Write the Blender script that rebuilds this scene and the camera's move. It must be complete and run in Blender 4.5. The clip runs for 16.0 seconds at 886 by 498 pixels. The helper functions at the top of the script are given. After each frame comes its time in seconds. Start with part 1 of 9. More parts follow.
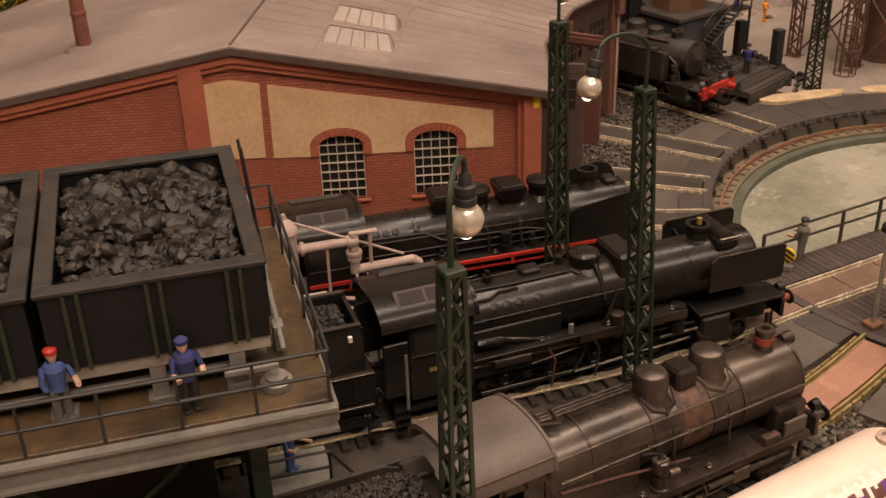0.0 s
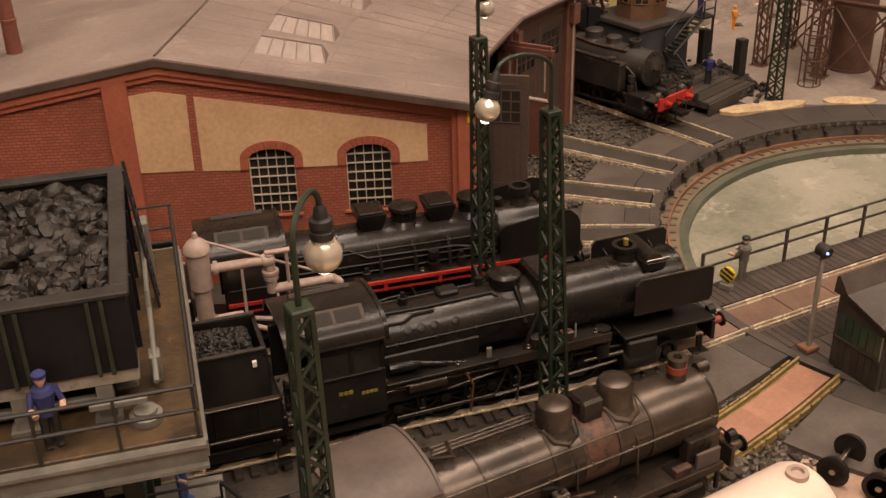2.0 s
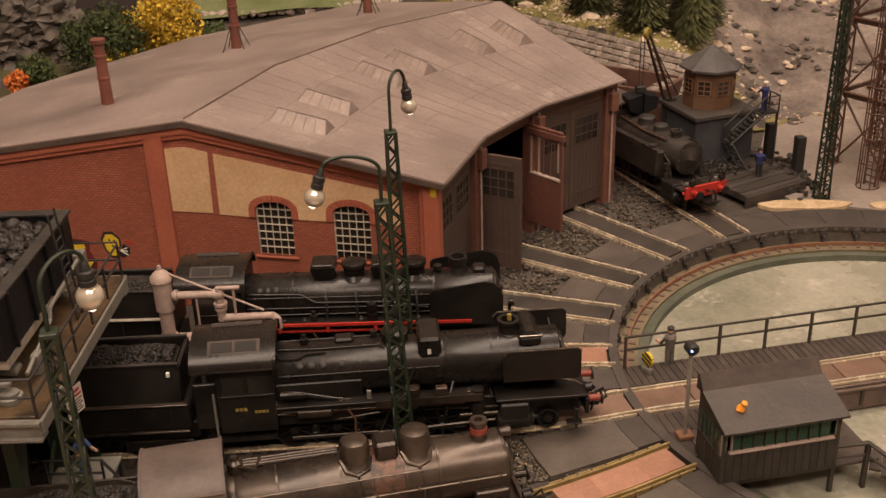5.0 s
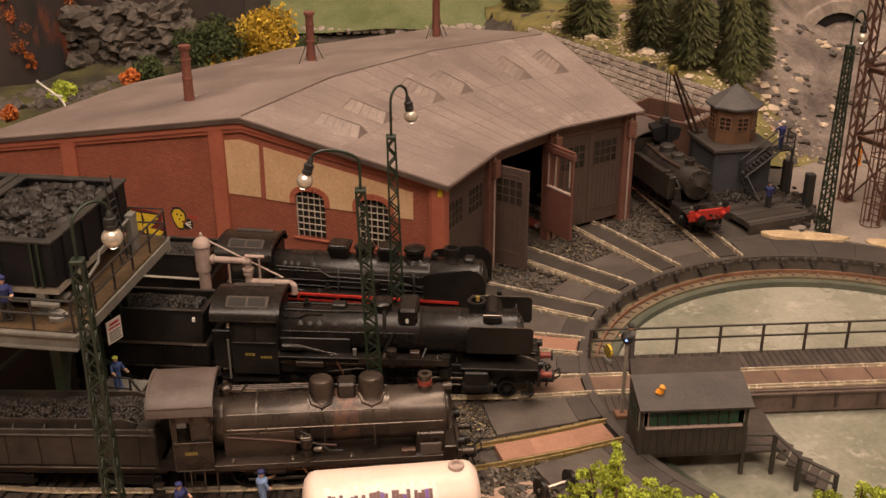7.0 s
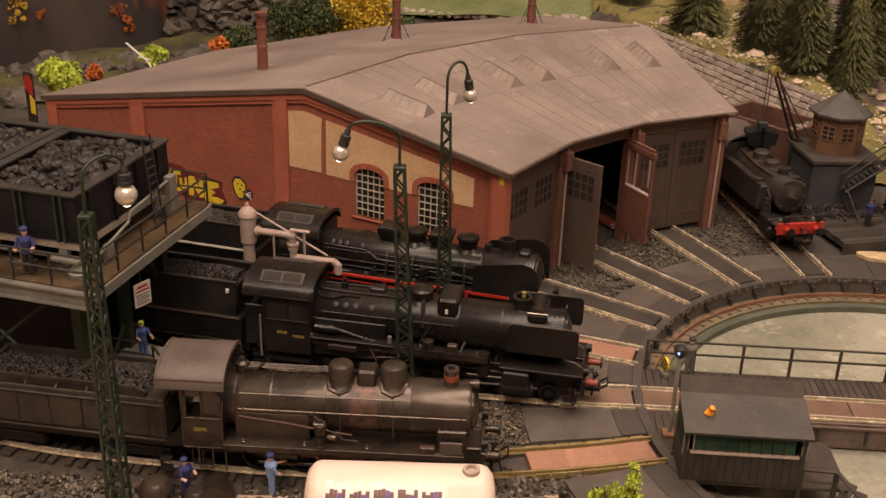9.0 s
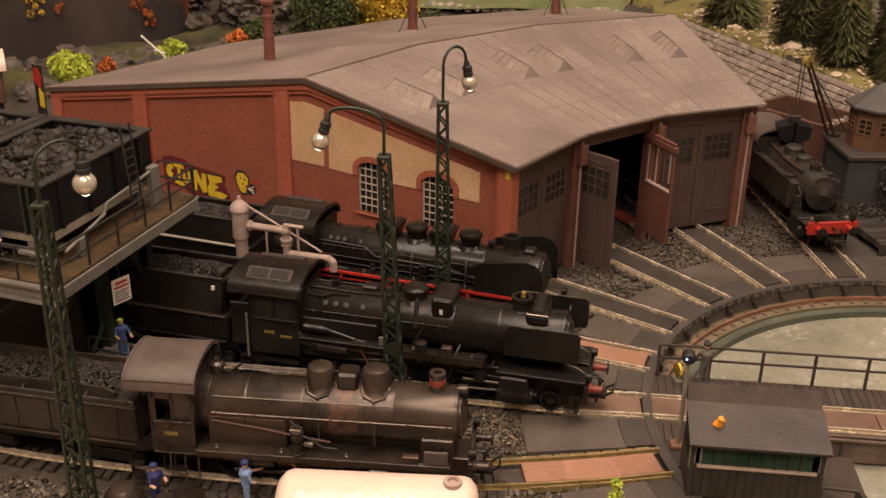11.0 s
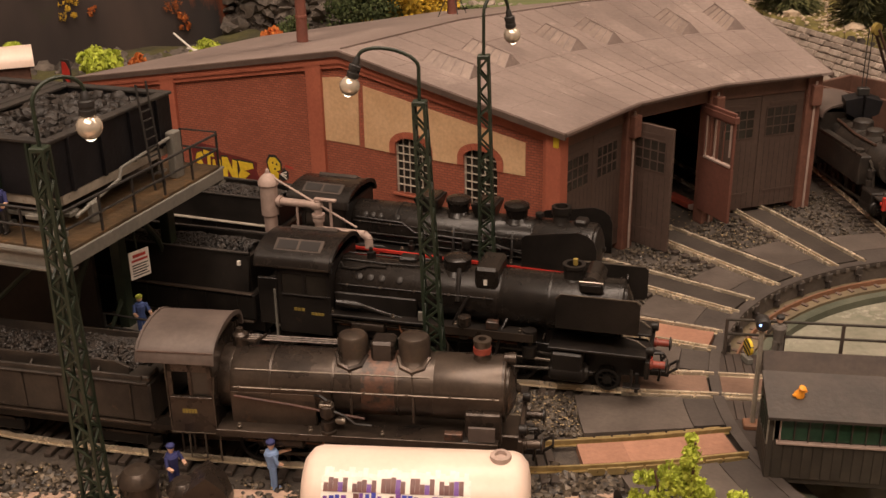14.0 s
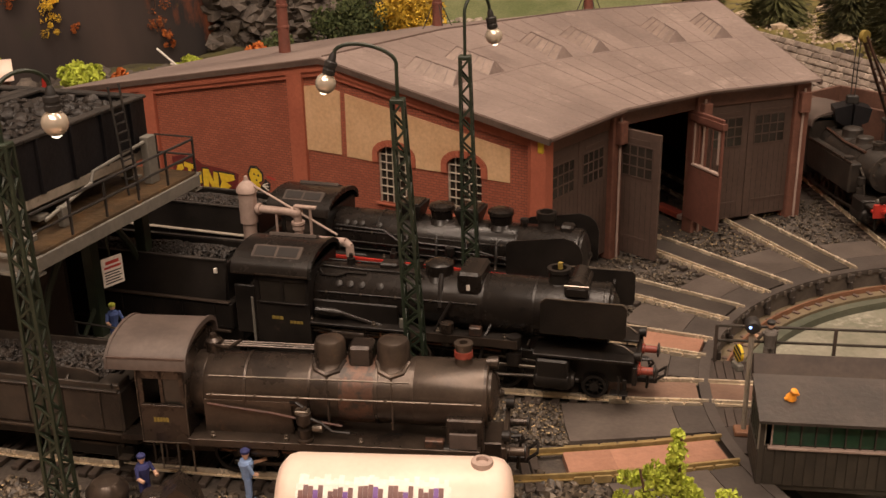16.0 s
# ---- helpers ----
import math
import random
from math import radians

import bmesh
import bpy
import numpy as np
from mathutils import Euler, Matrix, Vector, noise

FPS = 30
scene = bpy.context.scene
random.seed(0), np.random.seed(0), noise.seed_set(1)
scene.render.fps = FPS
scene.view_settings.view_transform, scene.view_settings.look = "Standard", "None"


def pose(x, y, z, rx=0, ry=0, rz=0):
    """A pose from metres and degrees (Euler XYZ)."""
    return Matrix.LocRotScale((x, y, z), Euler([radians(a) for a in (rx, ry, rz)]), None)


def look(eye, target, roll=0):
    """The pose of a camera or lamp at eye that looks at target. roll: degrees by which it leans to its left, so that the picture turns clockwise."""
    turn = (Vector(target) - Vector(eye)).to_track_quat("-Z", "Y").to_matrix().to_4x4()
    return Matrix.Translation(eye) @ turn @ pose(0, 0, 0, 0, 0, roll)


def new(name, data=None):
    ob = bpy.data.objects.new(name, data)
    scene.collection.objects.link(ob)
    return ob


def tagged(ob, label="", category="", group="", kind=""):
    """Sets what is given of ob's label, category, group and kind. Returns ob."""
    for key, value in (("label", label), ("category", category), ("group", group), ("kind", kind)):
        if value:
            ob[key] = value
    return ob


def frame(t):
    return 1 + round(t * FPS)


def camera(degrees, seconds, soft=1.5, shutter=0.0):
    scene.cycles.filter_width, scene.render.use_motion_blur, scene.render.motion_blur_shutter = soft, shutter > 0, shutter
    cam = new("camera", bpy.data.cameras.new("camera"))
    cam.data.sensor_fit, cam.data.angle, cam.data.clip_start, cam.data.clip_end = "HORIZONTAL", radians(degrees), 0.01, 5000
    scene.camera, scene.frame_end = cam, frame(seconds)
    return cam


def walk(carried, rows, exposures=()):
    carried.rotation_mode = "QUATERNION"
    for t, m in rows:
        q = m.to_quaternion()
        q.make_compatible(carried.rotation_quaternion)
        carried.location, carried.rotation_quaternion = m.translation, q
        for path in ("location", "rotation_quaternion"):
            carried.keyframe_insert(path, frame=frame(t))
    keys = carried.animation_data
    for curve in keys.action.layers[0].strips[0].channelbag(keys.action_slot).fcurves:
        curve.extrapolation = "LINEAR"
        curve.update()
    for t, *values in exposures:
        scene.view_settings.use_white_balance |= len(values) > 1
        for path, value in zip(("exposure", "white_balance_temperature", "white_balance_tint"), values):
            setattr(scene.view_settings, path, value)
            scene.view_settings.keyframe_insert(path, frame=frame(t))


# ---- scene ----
cam = camera(44.8, 16.0)
METRES = 0.486
BASE = pose(-0.4747, -0.2872, 0.2415, 0, 0, -27.3)
ROWS = [
    (0.0, 0.0, 0.0, 0.0, -0.87, -27.78, 1.66),
    (0.5, 0.0179, 0.0072, -0.0016, -1.17, -27.67, 1.5),
    (1.0, 0.0343, 0.0175, -0.002, -1.37, -27.65, 1.41),
    (1.5, 0.0439, 0.022, 0.002, -1.42, -27.74, 1.31),
    (2.0, 0.0662, 0.0259, 0.0036, -0.46, -27.89, 1.36),
    (2.5, 0.0935, 0.0179, 0.0114, 1.35, -27.83, 1.38),
    (3.0, 0.1267, 0.0056, 0.025, 3.76, -27.59, 1.29),
    (3.5, 0.185, -0.0109, 0.0353, 6.33, -27.15, 1.11),
    (4.0, 0.2474, -0.0201, 0.0473, 9.22, -26.79, 1.11),
    (6.5, 0.5558, -0.1509, 0.1265, 22.52, -24.12, 0.99),
    (7.0, 0.5792, -0.1771, 0.1279, 23.61, -24.2, 0.2),
    (7.5, 0.5708, -0.167, 0.1215, 23.35, -23.7, -1.37),
    (8.0, 0.5862, -0.1465, 0.1123, 27.28, -24.16, -2.37),
    (10.5, 0.6275, -0.028, 0.0655, 33.0, -24.48, -0.75),
    (11.0, 0.6316, -0.018, 0.0618, 33.76, -24.34, -0.85),
    (11.5, 0.624, -0.0101, 0.0668, 34.39, -24.1, -0.94),
    (12.0, 0.6213, -0.0067, 0.0597, 34.81, -24.02, -0.92),
    (12.5, 0.6237, -0.0031, 0.048, 34.95, -23.93, -0.44),
    (13.0, 0.6146, 0.01, 0.0183, 35.26, -23.7, 0.26),
    (13.5, 0.6072, 0.0234, -0.0093, 35.44, -23.37, 0.53),
    (14.0, 0.6049, 0.0278, -0.0285, 35.68, -22.42, 0.96),
    (14.5, 0.5994, 0.0338, -0.0429, 35.97, -21.33, 1.14),
    (15.0, 0.6013, 0.0434, -0.0479, 35.7, -21.03, 1.21),
    (15.5, 0.6008, 0.0412, -0.0544, 35.32, -21.0, 1.07),
    (16.0, 0.6041, 0.045, -0.0551, 35.21, -20.97, 1.17),
]
walk(cam, [(t, BASE @ pose(METRES * x, METRES * y, METRES * z, 90 + pitch, roll, yaw)) for t, x, y, z, yaw, pitch, roll in ROWS])

# ---------------------------------------------------------------- light and world
# lengths below are in centimetres (part() turns them into metres); rail level is z = 0
CM = 0.01
world = bpy.data.worlds.new("hall")
scene.world = world
world.use_nodes = True
world.node_tree.nodes["Background"].inputs[0].default_value = (1.0, 0.74, 0.5, 1)
world.node_tree.nodes["Background"].inputs[1].default_value = 0.12


def overhead_light(x, y, z, sx, sy, watts, tx, ty, colour=(1.0, 0.775, 0.615)):
    data = bpy.data.lights.new("overhead_area", "AREA")
    data.shape, data.size, data.size_y, data.energy, data.color = "RECTANGLE", sx, sy, watts, colour
    ob = new("overhead_area", data)
    ob.matrix_world = look((x, y, z), (tx, ty, 0))
    return ob


overhead_light(-0.5, -0.3, 1.6, 0.22, 1.5, 20, -0.25, 0.1)
overhead_light(0.45, 0.15, 1.6, 0.22, 1.5, 15.5, 0.0, 0.2)
overhead_light(-0.1, -1.2, 1.5, 1.6, 0.22, 20, -0.2, 0.0)
# broad fill light, added to lift the shadows; not a lamp of the hall
overhead_light(-0.2, -0.2, 1.8, 2.6, 2.6, 10.5, -0.2, -0.2)


# ---------------------------------------------------------------- materials
def mat(name, a, b, rough=0.6, metal=0.0, scale=60.0, fine=500.0, bump=0.15, wear=None, wear_at=0.6, island=0.0, grit=0.12, spec=0.5):
    """Two base colours mixed by a coarse noise, fine grain, bump, and wear of a third colour."""
    m = bpy.data.materials.new(name)
    m.use_nodes = True
    n, l = m.node_tree.nodes, m.node_tree.links
    s = n["Principled BSDF"]
    tc = n.new("ShaderNodeTexCoord")
    info = n.new("ShaderNodeObjectInfo")
    off = n.new("ShaderNodeVectorMath")
    off.operation = "MULTIPLY_ADD"
    l.new(info.outputs["Random"], off.inputs[0])
    off.inputs[1].default_value = (3, 5, 7)
    l.new(tc.outputs["Object"], off.inputs[2])
    big = n.new("ShaderNodeTexNoise")
    big.inputs["Scale"].default_value, big.inputs["Detail"].default_value, big.inputs["Roughness"].default_value = scale, 5, 0.65
    small = n.new("ShaderNodeTexNoise")
    small.inputs["Scale"].default_value, small.inputs["Detail"].default_value = fine, 3
    for t in (big, small):
        l.new(off.outputs[0], t.inputs["Vector"])
    ramp = n.new("ShaderNodeValToRGB")
    ramp.color_ramp.elements[0].position, ramp.color_ramp.elements[1].position = 0.36, 0.64
    ramp.color_ramp.elements[0].color, ramp.color_ramp.elements[1].color = (*a, 1), (*b, 1)
    l.new(big.outputs["Fac"], ramp.inputs["Fac"])
    out = ramp.outputs["Color"]
    if wear:
        w = n.new("ShaderNodeTexNoise")
        w.inputs["Scale"].default_value, w.inputs["Detail"].default_value, w.inputs["Roughness"].default_value = scale * 2.3, 8, 0.75
        l.new(off.outputs[0], w.inputs["Vector"])
        wr = n.new("ShaderNodeMapRange")
        wr.inputs["From Min"].default_value, wr.inputs["From Max"].default_value = wear_at, wear_at + 0.12
        l.new(w.outputs["Fac"], wr.inputs["Value"])
        mx = n.new("ShaderNodeMix")
        mx.data_type = "RGBA"
        l.new(wr.outputs["Result"], mx.inputs["Factor"])
        l.new(out, mx.inputs[6])
        mx.inputs[7].default_value = (*wear, 1)
        out = mx.outputs[2]
    hsv = n.new("ShaderNodeHueSaturation")
    val = n.new("ShaderNodeMath")
    val.operation = "MULTIPLY_ADD"
    l.new(small.outputs["Fac"], val.inputs[0])
    val.inputs[1].default_value, val.inputs[2].default_value = grit * 4, 1 - grit * 2
    last = val.outputs[0]
    if island:
        geo = n.new("ShaderNodeNewGeometry")
        for source in (geo.outputs["Random Per Island"], info.outputs["Random"]):
            v2 = n.new("ShaderNodeMath")
            v2.operation = "MULTIPLY_ADD"
            l.new(source, v2.inputs[0])
            v2.inputs[1].default_value = island
            v3 = n.new("ShaderNodeMath")
            v3.operation = "ADD"
            v3.inputs[1].default_value = -island / 2
            l.new(last, v2.inputs[2])
            l.new(v2.outputs[0], v3.inputs[0])
            last = v3.outputs[0]
    l.new(last, hsv.inputs["Value"])
    l.new(out, hsv.inputs["Color"])
    l.new(hsv.outputs["Color"], s.inputs["Base Color"])
    s.inputs["Metallic"].default_value = metal
    s.inputs["Specular IOR Level"].default_value = spec
    rr = n.new("ShaderNodeMapRange")
    rr.inputs["To Min"].default_value, rr.inputs["To Max"].default_value = max(0.05, rough - 0.13), min(1, rough + 0.13)
    l.new(big.outputs["Fac"], rr.inputs["Value"])
    l.new(rr.outputs["Result"], s.inputs["Roughness"])
    if bump:
        bp = n.new("ShaderNodeBump")
        bp.inputs["Strength"].default_value, bp.inputs["Distance"].default_value = bump, 0.0006
        l.new(small.outputs["Fac"], bp.inputs["Height"])
        l.new(bp.outputs["Normal"], s.inputs["Normal"])
    return m


def brick_mat(name, a, b, joint, width=0.0042, height=0.00142, bump=0.7):
    """Tiny moulded bricks on a wall that lies in its object's x-z plane."""
    m = mat(name, a, b, 0.75, scale=35, fine=900, bump=0, grit=0.08)
    n, l = m.node_tree.nodes, m.node_tree.links
    s = n["Principled BSDF"]
    tc = n.new("ShaderNodeTexCoord")
    sep, com = n.new("ShaderNodeSeparateXYZ"), n.new("ShaderNodeCombineXYZ")
    l.new(tc.outputs["Object"], sep.inputs[0])
    l.new(sep.outputs[0], com.inputs[0])
    l.new(sep.outputs[2], com.inputs[1])
    bt = n.new("ShaderNodeTexBrick")
    bt.inputs["Scale"].default_value = 1
    bt.inputs["Mortar Size"].default_value = height * 0.13
    bt.inputs["Mortar Smooth"].default_value = 0.3
    bt.inputs["Brick Width"].default_value, bt.inputs["Row Height"].default_value = width, height
    bt.inputs["Color1"].default_value, bt.inputs["Color2"].default_value, bt.inputs["Mortar"].default_value = (1, 1, 1, 1), (0.74, 0.72, 0.72, 1), (*joint, 1)
    l.new(com.outputs[0], bt.inputs["Vector"])
    old = s.inputs["Base Color"].links[0].from_socket
    mx = n.new("ShaderNodeMix")
    mx.data_type, mx.blend_type = "RGBA", "MULTIPLY"
    mx.inputs["Factor"].default_value = 0.8
    l.new(old, mx.inputs[6])
    l.new(bt.outputs["Color"], mx.inputs[7])
    jm = n.new("ShaderNodeMix")
    jm.data_type = "RGBA"
    l.new(bt.outputs["Fac"], jm.inputs["Factor"])
    l.new(mx.outputs[2], jm.inputs[6])
    jm.inputs[7].default_value = (*joint, 1)
    l.new(jm.outputs[2], s.inputs["Base Color"])
    bp = n.new("ShaderNodeBump")
    bp.invert = True
    bp.inputs["Strength"].default_value, bp.inputs["Distance"].default_value = bump, 0.0003
    l.new(bt.outputs["Fac"], bp.inputs["Height"])
    l.new(bp.outputs["Normal"], s.inputs["Normal"])
    return m


def glow(name, colour, strength):
    m = bpy.data.materials.new(name)
    m.use_nodes = True
    s = m.node_tree.nodes["Principled BSDF"]
    s.inputs["Base Color"].default_value = (*colour, 1)
    s.inputs["Emission Color"].default_value = (*colour, 1)
    s.inputs["Emission Strength"].default_value = strength
    return m


M_BRICK = brick_mat("red_brick", (0.36, 0.1, 0.056), (0.43, 0.128, 0.072), (0.19, 0.068, 0.046), 0.0033, 0.00142, 1.0)
M_BRICKTRIM = mat("red_brick_trim", (0.35, 0.098, 0.056), (0.41, 0.12, 0.068), 0.75, scale=40, fine=700, bump=0.3)
M_PLASTER = mat("ochre_plaster", (0.56, 0.355, 0.195), (0.64, 0.43, 0.25), 0.85, scale=45, fine=500, bump=0.25, wear=(0.36, 0.23, 0.11), wear_at=0.66)
M_ROOF = mat("grey_brown_roofing", (0.165, 0.128, 0.115), (0.255, 0.2, 0.178), 0.55, scale=15, fine=420, bump=0.3, wear=(0.33, 0.265, 0.232), wear_at=0.58)
M_SKYLIGHT = mat("dusty_skylight_glazing", (0.2, 0.157, 0.138), (0.3, 0.235, 0.2), 0.45, scale=60, fine=420, bump=0.15)
M_ROOFEDGE = mat("dark_roof_edge", (0.075, 0.05, 0.042), (0.11, 0.075, 0.06), 0.6, scale=60)
M_STACK = mat("rust_brown_flue", (0.12, 0.04, 0.028), (0.18, 0.062, 0.042), 0.65, scale=90, fine=600)
M_DOOR = mat("brown_door_paint", (0.066, 0.042, 0.033), (0.085, 0.055, 0.043), 0.7, scale=50, fine=400, bump=0.2)
M_DOORRED = mat("red_brown_door_paint", (0.12, 0.045, 0.032), (0.15, 0.058, 0.04), 0.7, scale=50)
M_WHITE = mat("white_window_bars", (0.42, 0.37, 0.3), (0.55, 0.49, 0.41), 0.6, scale=60)
M_DARK = mat("dark_interior", (0.012, 0.01, 0.009), (0.02, 0.016, 0.014), 0.8, scale=40)
M_PANE = mat("dark_window_pane", (0.02, 0.017, 0.014), (0.035, 0.03, 0.025), 0.12, scale=40, bump=0)
M_BLACK = mat("black_loco_paint", (0.0085, 0.0074, 0.0068), (0.018, 0.015, 0.013), 0.38, scale=60, fine=900, bump=0.12, wear=(0.05, 0.034, 0.025), wear_at=0.62, spec=0.3)
M_BLACKSAT = mat("satin_black_boiler", (0.009, 0.0078, 0.007), (0.02, 0.016, 0.0135), 0.27, scale=45, fine=1100, bump=0.06, wear=(0.045, 0.034, 0.026), wear_at=0.65, spec=0.3)
M_WEATHER = mat("weathered_brown_black", (0.032, 0.025, 0.021), (0.082, 0.062, 0.048), 0.29, scale=38, fine=1000, bump=0.07, wear=(0.15, 0.085, 0.05), wear_at=0.62, metal=0.5)
M_RUSTDARK = mat("dull_rust_sheet", (0.085, 0.045, 0.032), (0.13, 0.068, 0.045), 0.4, scale=120, fine=700, bump=0.15, wear=(0.04, 0.032, 0.027), wear_at=0.47, metal=0.3)
M_RODSTEEL = mat("dull_rod_steel", (0.05, 0.044, 0.038), (0.11, 0.095, 0.08), 0.4, metal=0.7, scale=120)
M_ROOFGREY = mat("sooty_cab_roof", (0.07, 0.054, 0.047), (0.112, 0.086, 0.074), 0.55, scale=50, fine=500, bump=0.1)
M_RUST = mat("rust_brown", (0.16, 0.075, 0.042), (0.24, 0.12, 0.068), 0.6, scale=90)
M_RED = mat("signal_red_paint", (0.36, 0.024, 0.016), (0.46, 0.036, 0.024), 0.5, scale=90, wear=(0.12, 0.03, 0.02), wear_at=0.64)
M_STEEL = mat("bare_steel", (0.32, 0.28, 0.24), (0.45, 0.4, 0.34), 0.32, metal=1.0, scale=90)
M_RAIL = mat("rail_steel", (0.56, 0.47, 0.35), (0.8, 0.7, 0.54), 0.26, metal=0.5, scale=120, wear=(0.2, 0.12, 0.07), wear_at=0.64)
M_SLEEPER = mat("dark_sleeper", (0.035, 0.025, 0.019), (0.06, 0.044, 0.034), 0.8, scale=80, island=0.3)
M_BALLAST = mat("ballast_ground", (0.04, 0.033, 0.028), (0.08, 0.065, 0.052), 0.9, scale=90, fine=700, bump=0.7, grit=0.25)
M_GRAVEL = mat("gravel_stone", (0.055, 0.044, 0.035), (0.16, 0.126, 0.088), 0.5, scale=200, fine=900, bump=0.3, island=1.1)
M_PLATE = mat("grey_concrete_plate", (0.068, 0.055, 0.047), (0.105, 0.086, 0.073), 0.55, scale=60, fine=600, bump=0.2, island=0.15)
M_PLATEDARK = mat("dark_concrete_plate", (0.042, 0.034, 0.03), (0.064, 0.053, 0.046), 0.62, scale=60, fine=600, bump=0.2, island=0.12)
M_PLATERED = mat("red_brown_plate", (0.29, 0.15, 0.1), (0.38, 0.2, 0.135), 0.5, scale=40, fine=600, bump=0.25, wear=(0.2, 0.11, 0.08), wear_at=0.62, island=0.12)
M_PLATEBROWN = mat("brown_infill_plate", (0.13, 0.08, 0.058), (0.2, 0.125, 0.09), 0.45, scale=40, fine=600, bump=0.25, island=0.15, wear=(0.09, 0.06, 0.045), wear_at=0.6)
M_RAILYELLOW = mat("brassy_rail", (0.36, 0.26, 0.11), (0.5, 0.38, 0.18), 0.32, metal=0.5, scale=120, wear=(0.62, 0.52, 0.36), wear_at=0.6)
M_PIT = mat("pale_green_pit_floor", (0.19, 0.19, 0.145), (0.34, 0.325, 0.262), 0.26, scale=13, fine=300, bump=0.12, wear=(0.47, 0.44, 0.37), wear_at=0.57)
M_PITGREEN = mat("green_pit_edge", (0.06, 0.07, 0.05), (0.115, 0.12, 0.088), 0.5, scale=50, bump=0.1)
M_PITWALL = mat("grey_pit_wall", (0.085, 0.072, 0.06), (0.12, 0.1, 0.085), 0.7, scale=60, bump=0.2)
M_RINGRAIL = mat("ochre_ring_ledge", (0.12, 0.095, 0.06), (0.18, 0.14, 0.085), 0.6, scale=80, wear=(0.12, 0.11, 0.07), wear_at=0.55)
M_WOODDARK = mat("dark_deck_boards", (0.038, 0.028, 0.023), (0.07, 0.052, 0.042), 0.75, scale=80, fine=500, island=0.35)
M_HUT = mat("dark_green_brown_hut", (0.03, 0.025, 0.019), (0.052, 0.042, 0.032), 0.65, scale=70)
M_HUTROOF = mat("sooty_hut_roof", (0.034, 0.028, 0.024), (0.062, 0.05, 0.042), 0.5, scale=60, bump=0.3, wear=(0.16, 0.13, 0.105), wear_at=0.66)
M_GREENPANE = mat("green_window_pane", (0.014, 0.04, 0.024), (0.028, 0.075, 0.042), 0.12, scale=80, bump=0)
M_GIRDER = mat("dusty_brown_girder", (0.085, 0.058, 0.046), (0.15, 0.105, 0.085), 0.6, scale=70, bump=0.2, wear=(0.05, 0.04, 0.034), wear_at=0.6)
M_MASTGREEN = mat("dark_green_mast_paint", (0.012, 0.021, 0.012), (0.022, 0.033, 0.018), 0.5, scale=90)
M_BROWNSTEEL = mat("brown_steelwork", (0.085, 0.042, 0.03), (0.13, 0.065, 0.045), 0.6, scale=90)
M_GREYSTEEL = mat("grey_painted_steel", (0.13, 0.125, 0.11), (0.19, 0.18, 0.155), 0.55, scale=60, wear=(0.12, 0.08, 0.05), wear_at=0.64)
M_DECK = mat("rusty_brown_platform", (0.03, 0.021, 0.012), (0.1, 0.06, 0.027), 0.5, scale=45, fine=350, bump=0.6, wear=(0.21, 0.1, 0.03), wear_at=0.57, grit=0.25)
M_BUNKER = mat("blue_black_bunker", (0.006, 0.006, 0.0075), (0.012, 0.0115, 0.0135), 0.5, scale=50, bump=0.3, wear=(0.045, 0.036, 0.029), wear_at=0.66, spec=0.25)
M_BUNKEREDGE = mat("worn_bunker_edge", (0.014, 0.012, 0.0105), (0.034, 0.028, 0.023), 0.7, scale=110, fine=500, bump=0.6, grit=0.2, wear=(0.1, 0.085, 0.07), wear_at=0.62)
M_COAL = mat("coal", (0.006, 0.0048, 0.004), (0.027, 0.0195, 0.0142), 0.55, scale=250, fine=1200, bump=0.6, island=0.8)
M_BEIGE = mat("dusty_pink_grey_paint", (0.33, 0.245, 0.21), (0.41, 0.31, 0.265), 0.65, scale=70, wear=(0.28, 0.19, 0.14), wear_at=0.63)
M_TANK = mat("cream_tank_paint", (0.72, 0.57, 0.48), (0.78, 0.63, 0.54), 0.35, scale=40, bump=0.03, grit=0.03)
M_SAND = mat("ochre_sand", (0.42, 0.3, 0.17), (0.56, 0.42, 0.26), 0.9, scale=120, bump=0.6, grit=0.2)
M_PLAZA = mat("grey_beige_yard_paving", (0.22, 0.18, 0.155), (0.29, 0.24, 0.205), 0.8, scale=25, fine=300, bump=0.15)
M_EARTH = mat("grey_earth", (0.085, 0.066, 0.058), (0.26, 0.212, 0.18), 0.9, scale=16, fine=250, bump=0.8, wear=(0.42, 0.35, 0.3), wear_at=0.61, grit=0.22)
M_GRASS = mat("moss_green_scatter", (0.12, 0.105, 0.032), (0.22, 0.185, 0.06), 0.95, scale=45, fine=300, bump=0.6, wear=(0.25, 0.2, 0.1), wear_at=0.6)
M_STONE = mat("grey_wall_stone", (0.25, 0.205, 0.17), (0.38, 0.32, 0.27), 0.85, scale=80, fine=500, bump=0.4, island=0.35)
M_ROCK = mat("grey_rock", (0.045, 0.037, 0.031), (0.135, 0.112, 0.092), 0.9, scale=75, fine=320, bump=1.0, wear=(0.32, 0.285, 0.24), wear_at=0.63)
M_BOULDER = mat("pale_boulder", (0.45, 0.35, 0.25), (0.6, 0.49, 0.37), 0.85, scale=90, bump=0.4)
M_NEEDLE = mat("dark_conifer", (0.05, 0.055, 0.018), (0.115, 0.112, 0.038), 0.9, scale=200, island=0.6)
M_LEAFYELLOW = mat("yellow_autumn_leaf", (0.55, 0.34, 0.02), (0.7, 0.48, 0.05), 0.8, scale=200, island=0.7)
M_LEAFGREEN = mat("dark_green_leaf", (0.035, 0.055, 0.015), (0.07, 0.085, 0.025), 0.85, scale=200, island=0.7)
